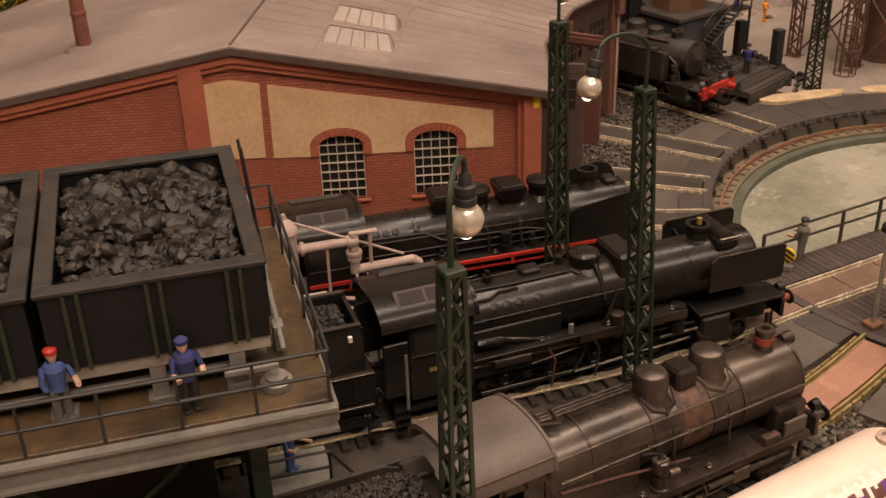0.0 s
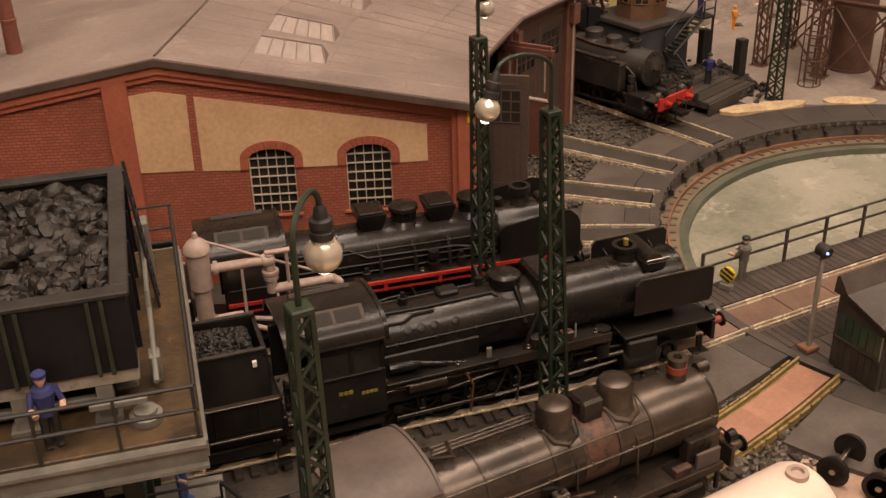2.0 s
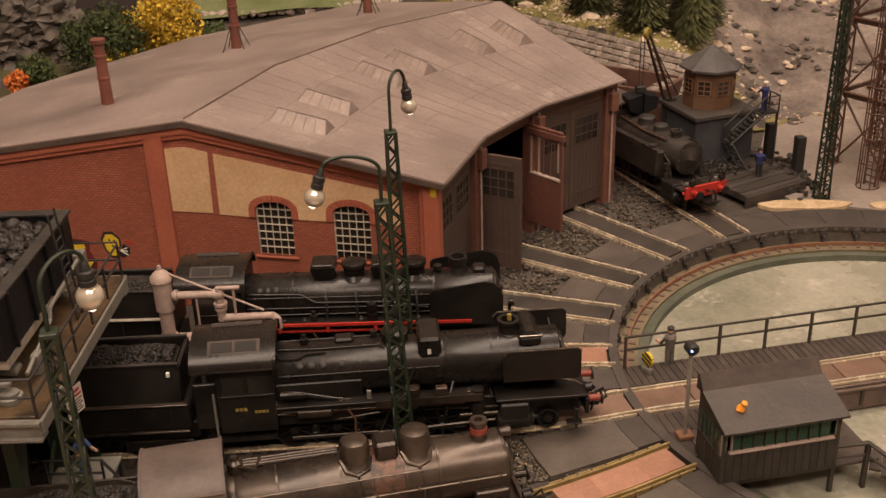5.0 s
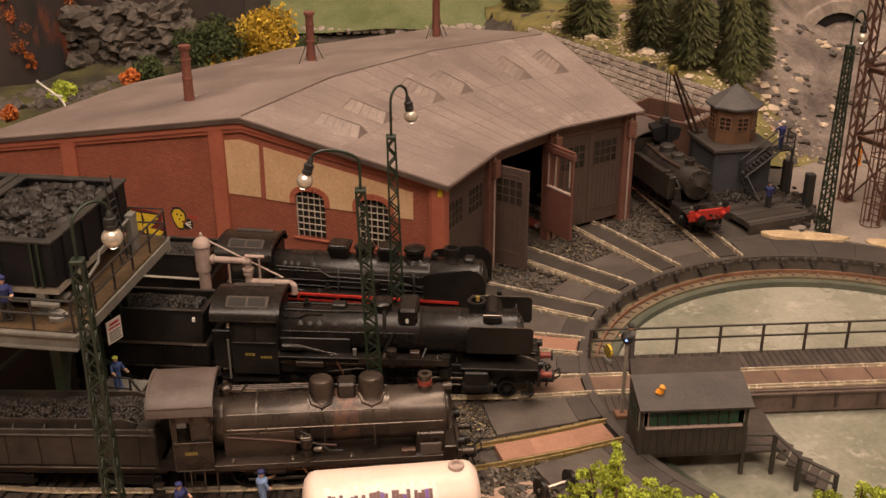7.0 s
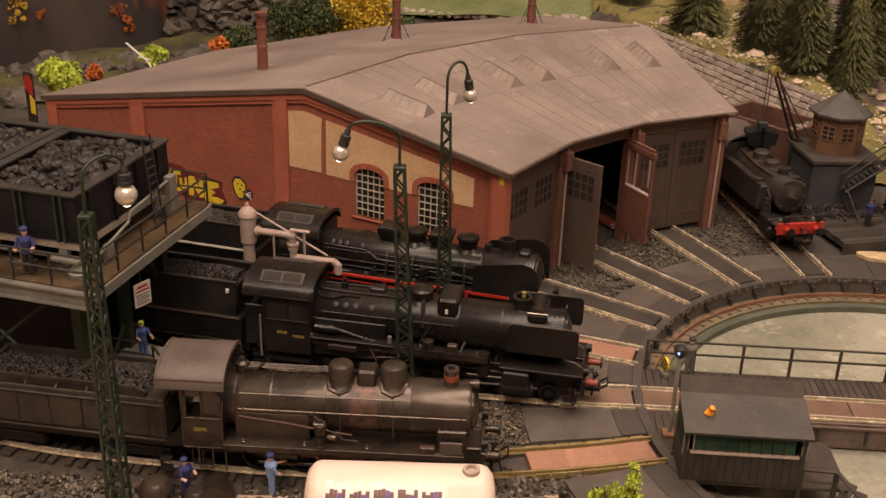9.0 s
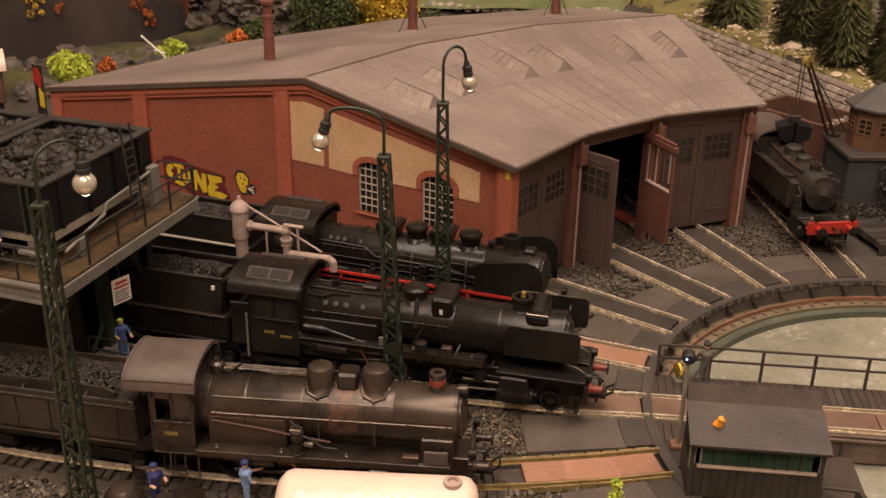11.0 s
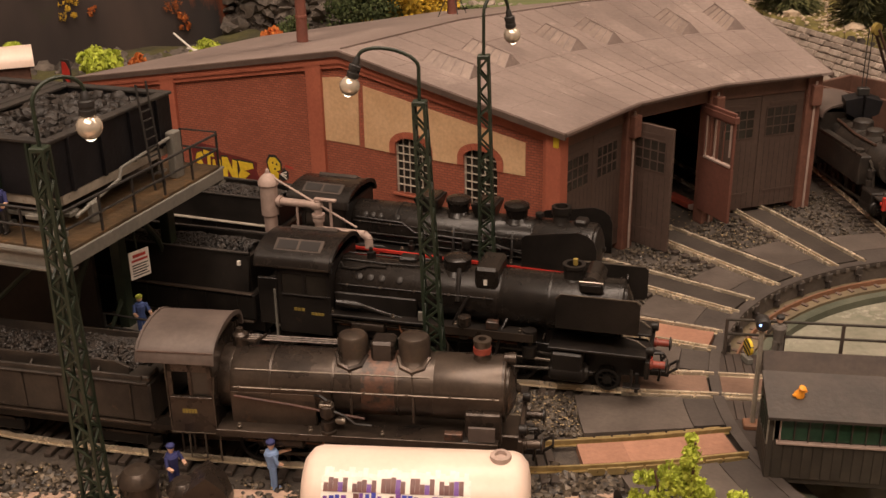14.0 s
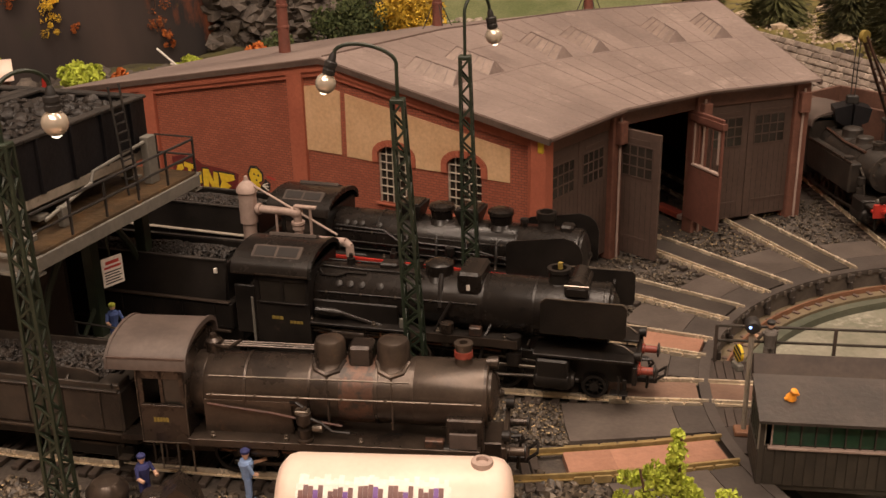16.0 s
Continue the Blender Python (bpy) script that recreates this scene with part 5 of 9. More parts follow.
def side_gear(lc, xs, z, y, paint, seed):
    """What hangs along both sides between the wheels and the running board: springs, brakes, pipes, tanks and brackets."""
    rnd = random.Random(seed)
    x0, x1 = xs[0] - 1.0, xs[-1] + 1.2
    for s in (-1, 1):
        for a, b in zip(xs, xs[1:]):
            piece("brake_hanger", HANGER, lc, Matrix.Translation(((a + b) / 2, s * 0.98, 0.1)))
        for x in xs:
            piece("leaf_spring", SPRING, lc, Matrix.Translation((x, s * 0.95, min(z - 0.12, 2.05))))
        for k in range(3):
            yy, zz = s * (y - 0.22 - 0.1 * k), z - 0.2 - 0.16 * k
            pts, x = [], x0 + 0.3 * k
            while x < x1:
                pts.append((x, yy, zz + rnd.uniform(-0.05, 0.05)))
                x += rnd.uniform(0.7, 1.3)
            part("frame_pipe", Form().path(pts, 0.045, 6), (M_OILED, paint, M_COPPER)[k], lc)
        part("air_tank", Form().lathe((xs[0] + 0.2, s * (y - 0.35), z - 0.42), (1, 0, 0), [(0, 0.1), (0.08, 0.24), (1.5, 0.24), (1.58, 0.1)], 14), paint, lc)
        n = int((x1 - x0) / 1.3)
        for k in range(n + 1):
            x = x0 + (x1 - x0) * k / n
            part("board_bracket", Form().prism([(x - 0.03, s * (y - 0.05), z), (x - 0.03, s * (y - 0.6), z), (x - 0.03, s * (y - 0.6), z - 0.42)], (0.06, 0, 0)), paint, lc)
            if k % 2 == 0:
                piece("oil_cup", OILER, lc, Matrix.Translation((x + 0.4, s * (y - 0.2), z + 0.1)))
        for k in range(2):
            x = xs[1 + k] + 0.5
            part("drop_pipe", Form().path([(x, s * (y - 0.3), z + 0.1), (x + 0.1, s * (y - 0.12), z - 0.3), (x + 0.35, s * (y - 0.15), z - 0.8), (x + 0.3, s * (y - 0.3), 0.5)], 0.045, 6), M_OILED if k else M_COPPER, lc)


def handrail_knobs(lc, x0, x1, n, y, z):
    for s in (-1, 1):
        for k in range(n):
            m = Matrix.Translation((x0 + (x1 - x0) * k / (n - 1), s * (y - 0.1), z))
            piece("handrail_knob", KNOB, lc, m @ (Matrix.Rotation(math.pi, 4, "Z") if s > 0 else Matrix.Identity(4)))


def rivets(parent, points, material, r=0.035):
    """Rows of rivet heads, too small to tell apart singly."""
    f = Form()
    for p, way in points:
        f.lathe(p, way, [(0, r), (r * 0.5, r * 0.8), (r * 0.8, 0.0)], 6)
    ob = part("riveting", f, material, parent)
    ob["kind"] = "stuff"


def boiler_bar(a, b, r, n=28):
    return Form().lathe(a, Vector(b) - Vector(a), [(0, r * 0.98), (0.05, r), ((Vector(b) - Vector(a)).length - 0.05, r), ((Vector(b) - Vector(a)).length, r * 0.97)], n)


def ring(x, z, r, w=0.1, n=28):
    return Form().lathe((x - w / 2, 0, z), (1, 0, 0), [(0, r - 0.08), (0, r + 0.035), (w, r + 0.035), (w, r - 0.08)], n)


def cab_roof(x0, x1, half, z_eave, z_top, thick=0.12, n=14):
    f = Form()
    outer, inner = [], []
    for i in range(n + 1):
        t = math.pi * i / n
        y = -half * math.cos(t)
        k = math.sin(t) ** 0.75
        outer.append((y, z_eave + (z_top - z_eave) * k))
        inner.append((y * 0.95, z_eave - 0.02 + (z_top - z_eave - thick) * k))
    prof = outer + inner[::-1]
    return f.prism([(x0, y, z) for y, z in prof], (x1 - x0, 0, 0))


def dome(x, z0, z1, r, flat=0.4):
    h = z1 - z0
    return Form().lathe((x, 0, z0), (0, 0, 1), [(0, r * 1.35), (h * 0.18, r * 1.04), (h * 0.25, r), (h * (1 - flat * 0.5), r * 0.99), (h * (1 - flat * 0.22), r * 0.86), (h * (1 - flat * 0.06), r * 0.55), (h, 0.0)], 20)


def front_gear(lc, x, beam=M_RED, buffers=M_RED, width=1.6):
    part("buffer_beam", Form().box(x - 0.12, x + 0.06, -width, width, 1.2, 2.0, 0.03), beam, lc, "red buffer beam" if beam is M_RED else "")
    for s in (-1, 1):
        b = part("buffer", Form().lathe((x + 0.06, s * 1.0, 1.62), (1, 0, 0), [(0, 0.22), (0.1, 0.22), (0.12, 0.16), (0.6, 0.16)], 12), buffers, lc)
        part("buffer_head", Form().lathe((x + 0.66, s * 1.0, 1.62), (1, 0, 0), [(0, 0.1), (0.02, 0.3), (0.08, 0.3), (0.12, 0.15)], 14), M_BLACK, b)
        part("lantern", Form().lathe((x - 0.1, s * 1.15, 2.3), (1, 0, 0), [(0, 0.18), (0.28, 0.22), (0.3, 0.16)], 12).tube((x, s * 1.15, 2.0), (x, s * 1.15, 2.2), 0.05, n=6), M_BLACK, lc)
    for s in (-1, 1):
        part("brake_hose", Form().path([(x + 0.05, s * 0.5, 1.5), (x + 0.35, s * 0.52, 1.45), (x + 0.45, s * 0.5, 1.0), (x + 0.4, s * 0.45, 0.6)], 0.06, 6), M_BLACK, lc)
        part("lower_guard", Form().box(x - 0.5, x - 0.35, s * 1.2 - 0.06, s * 1.2 + 0.06, 0.35, 1.25, 0.02), M_BLACK, lc)
    part("coupling_hook", Form().path([(x + 0.05, 0, 1.6), (x + 0.5, 0, 1.65), (x + 0.6, 0, 1.5), (x + 0.45, 0, 1.35)], 0.07, 6), M_BLACK, lc)
    part("coupling", Form().box(x - 0.2, x + 0.8, -0.35, 0.35, 0.75, 1.0, 0.03).path([(x + 0.7, -0.35, 0.9), (x + 1.1, -0.35, 1.2), (x + 1.1, 0.35, 1.2), (x + 0.7, 0.35, 0.9)], 0.06, 6), M_BLACK, lc)


def rods(lc, xs, r, cyl_x, y=1.08):
    z = r * 0.75 + 0.1
    for s in (-1, 1):
        part("coupling_rod", Form().box(xs[0] - 0.1, xs[-1] + 0.1, s * y - 0.04, s * y + 0.04, z - 0.08, z + 0.08, 0.02), M_RODSTEEL, lc, "dull steel coupling rod")
        part("piston_rod", Form().tube((xs[len(xs) // 2], s * (y + 0.12), z + 0.05), (cyl_x - 0.8, s * (y + 0.12), r + 0.2), 0.07, n=6), M_RODSTEEL, lc)
        cy = part("cylinder", Form().lathe((cyl_x - 0.75, s * 1.35, r + 0.3), (1, 0, 0), [(0, 0.36), (0.1, 0.45), (1.4, 0.45), (1.5, 0.36)], 18).box(cyl_x - 0.65, cyl_x + 0.65, s * 1.35 - 0.4, s * 1.35 + 0.4, r + 0.3, r + 1.25, 0.08), M_BLACK, lc)
        part("cylinder_cover", Form().lathe((cyl_x + 0.75, s * 1.35, r + 0.3), (1, 0, 0), [(0, 0.33), (0.12, 0.3), (0.14, 0.12), (0.3, 0.1)], 14), M_BLACK, cy)
        part("valve_gear", Form().path([(xs[2], s * 1.15, z), (xs[2] + 0.5, s * 1.25, 1.9), (cyl_x - 0.7, s * 1.25, r + 0.9)], 0.06, 6).path([(xs[2] + 0.5, s * 1.25, 1.9), (xs[1], s * 1.2, 1.6)], 0.05, 6), M_RODSTEEL, lc)


def tender(name, x, y, turn, length, paint, label, coal_top=4.5, side_top=3.5, flare=True, ledge=None):
    """Origin at the middle of the tender, on the rails."""
    tn = thing(name, x, y, 0, turn, label, "tender", "tenders behind the engines")
    h = length / 2
    part("frame", Form().box(-h, h, -1.15, 1.15, 1.1, 1.9, 0.04), paint, tn)
    part("tank_body", Form().box(-h + 0.1, h - 0.2, -1.62, 1.62, 1.85, side_top, 0.08), paint, tn)
    if flare:
        for s in (-1, 1):
            part("bunker_side", Form().prism([(-h + 0.4, s * 1.5, side_top - 0.02), (-h + 0.4, s * 1.2, coal_top), (-h + 0.4, s * 1.08, coal_top), (-h + 0.4, s * 1.38, side_top - 0.02)], (length - 0.9, 0, 0)), paint, tn)
        part("bunker_end", Form().box(h - 0.6, h - 0.45, -1.25, 1.25, side_top, coal_top - 0.1), paint, tn)
        part("bunker_end", Form().box(-h + 0.4, -h + 0.55, -1.25, 1.25, side_top, coal_top - 0.1), paint, tn)
        part("side_edge", Form().box(-h + 0.4, h - 0.5, -1.28, -1.1, coal_top, coal_top + 0.06).box(-h + 0.4, h - 0.5, 1.1, 1.28, coal_top, coal_top + 0.06), M_BUNKEREDGE, tn)
        hw = 1.05
    else:
        for s in (-1, 1):
            part("coping", Form().box(-h + 0.1, h - 0.5, s * 1.56 - 0.05, s * 1.56 + 0.05, side_top, side_top + 0.28, 0.02), paint, tn)
            part("coping", Form().prism([(-h + 0.6, s * 1.15 - 0.05, side_top), (h - 1.2, s * 1.15 - 0.05, side_top), (h - 1.2, s * 1.15 - 0.05, side_top + 0.35), (h - 1.7, s * 1.15 - 0.05, coal_top), (-h + 0.6, s * 1.15 - 0.05, coal_top)], (0, 0.1, 0)), paint, tn)
            for k in range(5):
                part("bracket", Form().tube((-h + 1.2 + k * 1.4, s * 1.15, side_top + 0.3), (-h + 1.2 + k * 1.4, s * 1.56, side_top + 0.05), 0.05, n=5), paint, tn)
        part("front_locker", Form().box(h - 1.1, h - 0.25, -1.55, -0.7, side_top - 1.4, side_top + 0.25, 0.05).box(h - 1.1, h - 0.25, 0.7, 1.55, side_top - 1.4, side_top + 0.25, 0.05), paint, tn)
        part("rear_plate", Form().box(-h + 0.5, -h + 0.62, -1.15, 1.15, side_top, coal_top), paint, tn)
        hw = 1.1
    for s in (-1, 1):
        # a paler ledge colour stands in for light caught along the edge
        part("side_ledge", Form().box(-h + 0.1, h - 0.25, s * 1.6 - 0.14, s * 1.6 + 0.1, side_top, side_top + 0.07, 0.02), ledge or paint, tn, "dusty ledge along the tender, paled to look lit" if ledge else "")
        for k in range(6):
            x = -h + 0.8 + k * (length - 1.8) / 5
            part("side_rib", Form().box(x - 0.03, x + 0.03, s * 1.64 - 0.04, s * 1.64 + 0.04, 1.95, side_top - 0.05, 0.01), paint, tn)
        part("lower_step", Form().box(-h + 0.2, h - 0.3, s * 1.5 - 0.2, s * 1.5 + 0.2, 1.74, 1.84, 0.02), M_WEATHER, tn)
        rivets(tn, [((-h + 0.3 + k * 0.22, s * 1.62, zz), (0, s, 0)) for k in range(int((length - 0.8) / 0.22)) for zz in (2.0, side_top - 0.12)], paint)
    for x0 in (-h + 1.5, h - 1.8):
        part("axle_springs", Form().box(x0 - 1.2, x0 + 1.2, -1.16, -1.06, 0.95, 1.05).box(x0 - 1.2, x0 + 1.2, 1.06, 1.16, 0.95, 1.05), M_WEATHER, tn)
        part("bogie", Form().box(x0 - 1.5, x0 + 1.5, -1.08, -0.95, 0.45, 0.95, 0.05).box(x0 - 1.5, x0 + 1.5, 0.95, 1.08, 0.45, 0.95, 0.05), M_BLACK, tn)
        wheels(tn, (x0 - 0.95, x0 + 0.95), WHEEL_SMALL, 0.5, 0.78)
    part("steps", Form().box(h - 0.55, h - 0.1, -1.75, -1.4, 0.35, 0.42).box(h - 0.55, h - 0.1, -1.75, -1.4, 0.8, 0.87).box(h - 0.57, h - 0.53, -1.7, -1.45, 0.35, 1.3), paint, tn)
    rnd = random.Random(int(length * 10 + x))
    f = Form().box(-h + 0.6, h - 0.8, -hw, hw, side_top - 0.1, coal_top - 0.42)
    for k in range(2200):
        px, py = rnd.uniform(-h + 0.7, h - 0.9), rnd.uniform(-hw, hw)
        z = coal_top - 0.32 + 0.3 * (1 - (py / hw) ** 2) + 0.15 * noise.noise((px * 0.8, py * 0.8, x))
        f.blob(px, py, z, rnd.choice((0.05, 0.07, 0.09)), rnd, 0.8, 0.4)
    tagged(part("coal_load", f, M_COAL, sharp=10), "fine black coal heaped on the tender", "coal", kind="stuff").matrix_basis = tn.matrix_basis.copy()
    return tn


def small_writing(parent, x, y, z, n, w, h, material, gap=0.25):
    """A row of plain bars in place of a painted number."""
    for k in range(n):
        part("number_bar", Form().box(x + k * (w + w * gap), x + k * (w + w * gap) + w, y - 0.012, y + 0.012, z - h / 2, z + h / 2), material, parent)




M_SOOTRED = mat("sooty_red_pipe", (0.05, 0.022, 0.016), (0.085, 0.036, 0.025), 0.6, scale=120)


def make_loco_one():
    lc = thing("steam_locomotive", -29.3, -7.22, 0, 1.0, "weathered brown-black steam locomotive with rust streaks", "locomotive", "engines beside the shed")
    zc, r = 3.3, 1.18
    part("boiler", boiler_bar((-4.4, 0, zc), (3.0, 0, zc), r), M_WEATHER, lc, "rust-streaked boiler barrel")
    part("smokebox", boiler_bar((3.0, 0, zc), (5.6, 0, zc), r + 0.03), M_WEATHER, lc)
    for x in (-2.9, -0.6, 1.75, 3.0, 5.5):
        part("boiler_band", ring(x, zc, r, 0.09), M_WEATHER, lc)
    part("rust_patch", Form().lathe((0.45, 0, zc), (1, 0, 0), [(0, r - 0.05), (0, r + 0.012), (1.2, r + 0.012), (1.2, r - 0.05)], 28), M_RUSTDARK, lc, "rust-brown boiler sheet")
    part("smokebox_door", Form().lathe((5.6, 0, zc), (1, 0, 0), [(0, 1.0), (0.1, 0.98), (0.3, 0.6), (0.36, 0.2), (0.5, 0.12), (0.52, 0.0)], 24), M_WEATHER, lc)
    part("headlamp", Form().lathe((5.5, 0, zc + 1.2), (1, 0, 0), [(0, 0.2), (0.4, 0.24), (0.42, 0.15)], 12), M_WEATHER, lc)
    d1 = part("steam_dome", dome(0.0, zc + r - 0.25, 5.3, 0.56), M_WEATHER, lc)
    d2 = part("steam_dome", dome(2.25, zc + r - 0.25, 5.35, 0.58), M_WEATHER, lc)
    part("sand_box", Form().box(0.72, 1.56, -0.45, 0.45, zc + r - 0.3, 5.12, 0.1), M_WEATHER, lc)
    for d, x in ((d1, 0.0), (d2, 2.25)):
        for s in (-1, 1):
            f = Form()
            f.path([(x - 0.55, s * 0.2, zc + r * 0.99), (x - 0.4, s * 0.65, zc + r * 0.84), (x, s * 0.8, zc + r * 0.75), (x + 0.4, s * 0.65, zc + r * 0.84), (x + 0.55, s * 0.2, zc + r * 0.99)], 0.1, 7)
            f.path([(x, s * 0.8, zc + r * 0.75), (x + 0.1, s * 1.15, zc + 0.3), (x + 0.1, s * 1.25, zc - 0.9)], 0.05, 6)
            part("sand_pipe", f, M_WEATHER, d)
    ch = part("chimney", Form().lathe((4.7, 0, zc + r - 0.2), (0, 0, 1), [(0, 0.5), (0.2, 0.34), (0.35, 0.3), (0.85, 0.3), (0.87, 0.34), (0.95, 0.33), (0.96, 0.16), (0.8, 0.14)], 18), M_WEATHER, lc)
    part("chimney_band", Form().lathe((4.7, 0, zc + r + 0.22), (0, 0, 1), [(0, 0.3), (0.01, 0.325), (0.24, 0.325), (0.25, 0.3)], 18), M_DULLRED, ch, "faded red chimney band")
    for s in (-1, 1):
        part("running_board", Form().box(-4.83, 5.4, min(s * 0.9, s * 1.78), max(s * 0.9, s * 1.78), 1.9, 2.0, 0.02), M_WEATHER, lc)
        part("board_edge", Form().box(-4.83, 5.4, s * 1.79 - 0.03, s * 1.79 + 0.03, 1.74, 2.02, 0.01), M_WEATHER, lc)
        part("handrail", Form().tube((-4.2, s * 1.3, zc + 0.22), (5.4, s * 1.3, zc + 0.22), 0.035, n=6), M_OILED, lc)
        part("seam_strip", Form().tube((-4.2, s * 0.92, zc + 0.76), (2.9, s * 0.92, zc + 0.76), 0.03, n=6), M_OILED, lc)
        part("feed_pipe", Form().path([(-4.2, s * 1.28, zc - 0.15), (-2.0, s * 1.32, zc - 0.4), (-0.9, s * 1.38, zc - 0.55), (0.6, s * 1.4, zc - 0.75)], 0.05, 6), M_SOOTRED, lc)
        part("firebox_side", Form().box(-4.4, -1.2, s * 1.1 - 0.08, s * 1.1 + 0.08, 1.7, zc, 0.04), M_WEATHER, lc)
        pump = part("air_pump", Form().lathe((-0.7, s * 1.55, 2.0), (0, 0, 1), [(0, 0.3), (0.12, 0.3), (0.14, 0.22), (0.5, 0.24), (0.52, 0.12), (0.68, 0.12), (0.7, 0.26), (0.76, 0.28), (1.1, 0.26), (1.14, 0.14), (1.3, 0.12)], 14), M_WEATHER, lc, "dark air pump with pipes")
        part("pump_pipe", Form().path([(-0.7, s * 1.55, 3.3), (-0.95, s * 1.5, 3.45), (-1.2, s * 1.3, 3.35)], 0.06, 6), M_BLACK, pump)
        part("pump_pipe", Form().path([(-0.45, s * 1.6, 2.9), (-0.1, s * 1.66, 2.8), (0.3, s * 1.62, 2.45), (0.9, s * 1.6, 2.4)], 0.05, 6), M_BLACK, pump)
        part("pump_valve", Form().lathe((-0.4, s * 1.62, 2.55), (1, 0, 0), [(0, 0.1), (0.1, 0.14), (0.35, 0.14), (0.4, 0.06)], 10), M_OILED, pump)
        part("pump_head", Form().box(-0.98, -0.5, s * 1.55 - 0.16, s * 1.55 + 0.16, 3.05, 3.22, 0.03), M_OILED, pump)
        part("toolbox", Form().box(3.5, 4.15, s * 1.6 - 0.14, s * 1.6 + 0.14, 2.0, 2.32, 0.03), M_RUSTDARK, lc)
        part("cylinder_cladding", Form().box(4.35, 5.3, s * 1.66 - 0.06, s * 1.66 + 0.06, 2.02, 2.6, 0.02), M_ROOFGREY, lc, "dusty cladding plate")
        part("valve_rod", Form().tube((1.2, s * 1.72, 1.35), (4.6, s * 1.72, 1.4), 0.1, n=8), M_OILED, lc)
        part("crosshead", Form().box(2.2, 2.9, s * 1.74 - 0.08, s * 1.74 + 0.08, 1.1, 1.62, 0.04), M_OILED, lc)
        part("smokebox_saddle_side", Form().box(4.2, 5.5, s * 1.2 - 0.25, s * 1.2 + 0.25, 1.6, 3.0, 0.06), M_WEATHER, lc)
    for k in range(3):
        part("roof_pipe", Form().tube((-4.1, 0.2 + 0.16 * k, 4.72), (-0.6, 0.2 + 0.16 * k, 4.66), 0.04, n=6), M_WEATHER, lc)
    part("turret", Form().lathe((-4.3, 0.25, zc + r - 0.1), (0, 0, 1), [(0, 0.3), (0.5, 0.3), (0.6, 0.15), (0.75, 0.12)], 12).path([(-4.2, 0, 4.8), (-3.6, -0.3, 4.85), (-3.4, 0.5, 4.75)], 0.06, 6), M_WEATHER, lc)
    # cab
    for s in (-1, 1):
        w = Form().box(-6.5, -4.85, s * 1.62 - 0.05, s * 1.62 + 0.05, 1.75, 3.25, 0.02)
        w.box(-6.5, -6.32, s * 1.62 - 0.05, s * 1.62 + 0.05, 3.25, 4.7).box(-5.72, -5.6, s * 1.62 - 0.05, s * 1.62 + 0.05, 3.25, 4.7).box(-5.0, -4.85, s * 1.62 - 0.05, s * 1.62 + 0.05, 3.25, 4.7).box(-6.5, -4.85, s * 1.62 - 0.05, s * 1.62 + 0.05, 4.25, 4.85)
        cs = part("cab_side", w, M_WEATHER, lc)
        part("cab_window", Form().box(-5.6, -5.0, s * 1.6 - 0.02, s * 1.6 + 0.02, 3.25, 4.25), M_PANE, cs)
        part("arm_rest", Form().box(-6.4, -4.85, s * 1.72 - 0.06, s * 1.72 + 0.06, 3.2, 3.28, 0.01), M_WEATHER, cs)
        small_writing(cs, -6.05, s * 1.68, 2.65, 5, 0.09, 0.16, M_GOLD)
        st = Form().box(-6.2, -5.3, s * 1.5 - 0.18, s * 1.5 + 0.18, 0.85, 0.92)
        for x in (-6.2, -5.75, -5.3):
            st.box(x - 0.03, x + 0.03, s * 1.6 - 0.03, s * 1.6 + 0.03, 0.87, 1.78)
        part("cab_steps", st, M_WEATHER, lc)
    part("cab_front", Form().box(-4.95, -4.83, -1.57, 1.57, 1.7, 4.9), M_WEATHER, lc)
    part("firebox_end", boiler_bar((-4.9, 0, zc), (-4.35, 0, zc), r), M_WEATHER, lc)
    for s in (-1, 1):
        part("cab_edge_strip", Form().path([(-6.52, s * 1.7, 4.6), (-6.52, s * 1.7, 1.76), (-4.83, s * 1.7, 1.76), (-4.83, s * 1.7, 3.3), (-4.75, s * 1.7, 4.1)], 0.026, 6), M_OILED, lc, "worn edge of the cab")
        part("step_rail", Form().path([(-5.9, s * 1.68, 1.7), (-5.9, s * 1.68, 0.7), (-5.3, s * 1.68, 0.7), (-5.3, s * 1.68, 1.7)], 0.04, 6), M_OILED, lc)
        part("step_rail", Form().tube((-4.75, s * 1.68, 1.7), (-4.75, s * 1.68, 0.6), 0.04, n=6), M_OILED, lc)
    rivets(lc, [((-7.3 + k * 0.2, yy, 5.52 - 0.23 * abs(yy)), (0, 0, 1)) for k in range(13) for yy in (-0.9, 0.0, 0.9)], M_ROOFGREY, 0.03)
    handrail_knobs(lc, -4.0, 5.2, 7, 1.3, zc + 0.22)
    side_gear(lc, (-3.4, -1.5, 0.4, 2.3), 1.88, 1.78, M_WEATHER, 1)
    part("cab_floor", Form().box(-7.4, -4.5, -1.55, 1.55, 1.7, 1.9), M_WEATHER, lc)
    part("cab_roof", cab_roof(-7.55, -4.68, 1.76, 4.6, 5.55), M_ROOFGREY, lc, "sooty grey curved cab roof")
    part("roof_rib", cab_roof(-7.56, -7.46, 1.78, 4.6, 5.6, 0.18), M_ROOFGREY, lc)
    part("roof_rib", cab_roof(-4.76, -4.66, 1.78, 4.6, 5.6, 0.18), M_ROOFGREY, lc)
    for s in (-1, 1):
        part("rain_strip", Form().box(-7.5, -4.7, s * 1.66 - 0.04, s * 1.66 + 0.04, 4.98, 5.04), M_ROOFEDGE, lc)
    part("frame", Form().box(-6.4, 6.2, -0.75, 0.75, 0.85, 1.75, 0.05), M_WEATHER, lc)
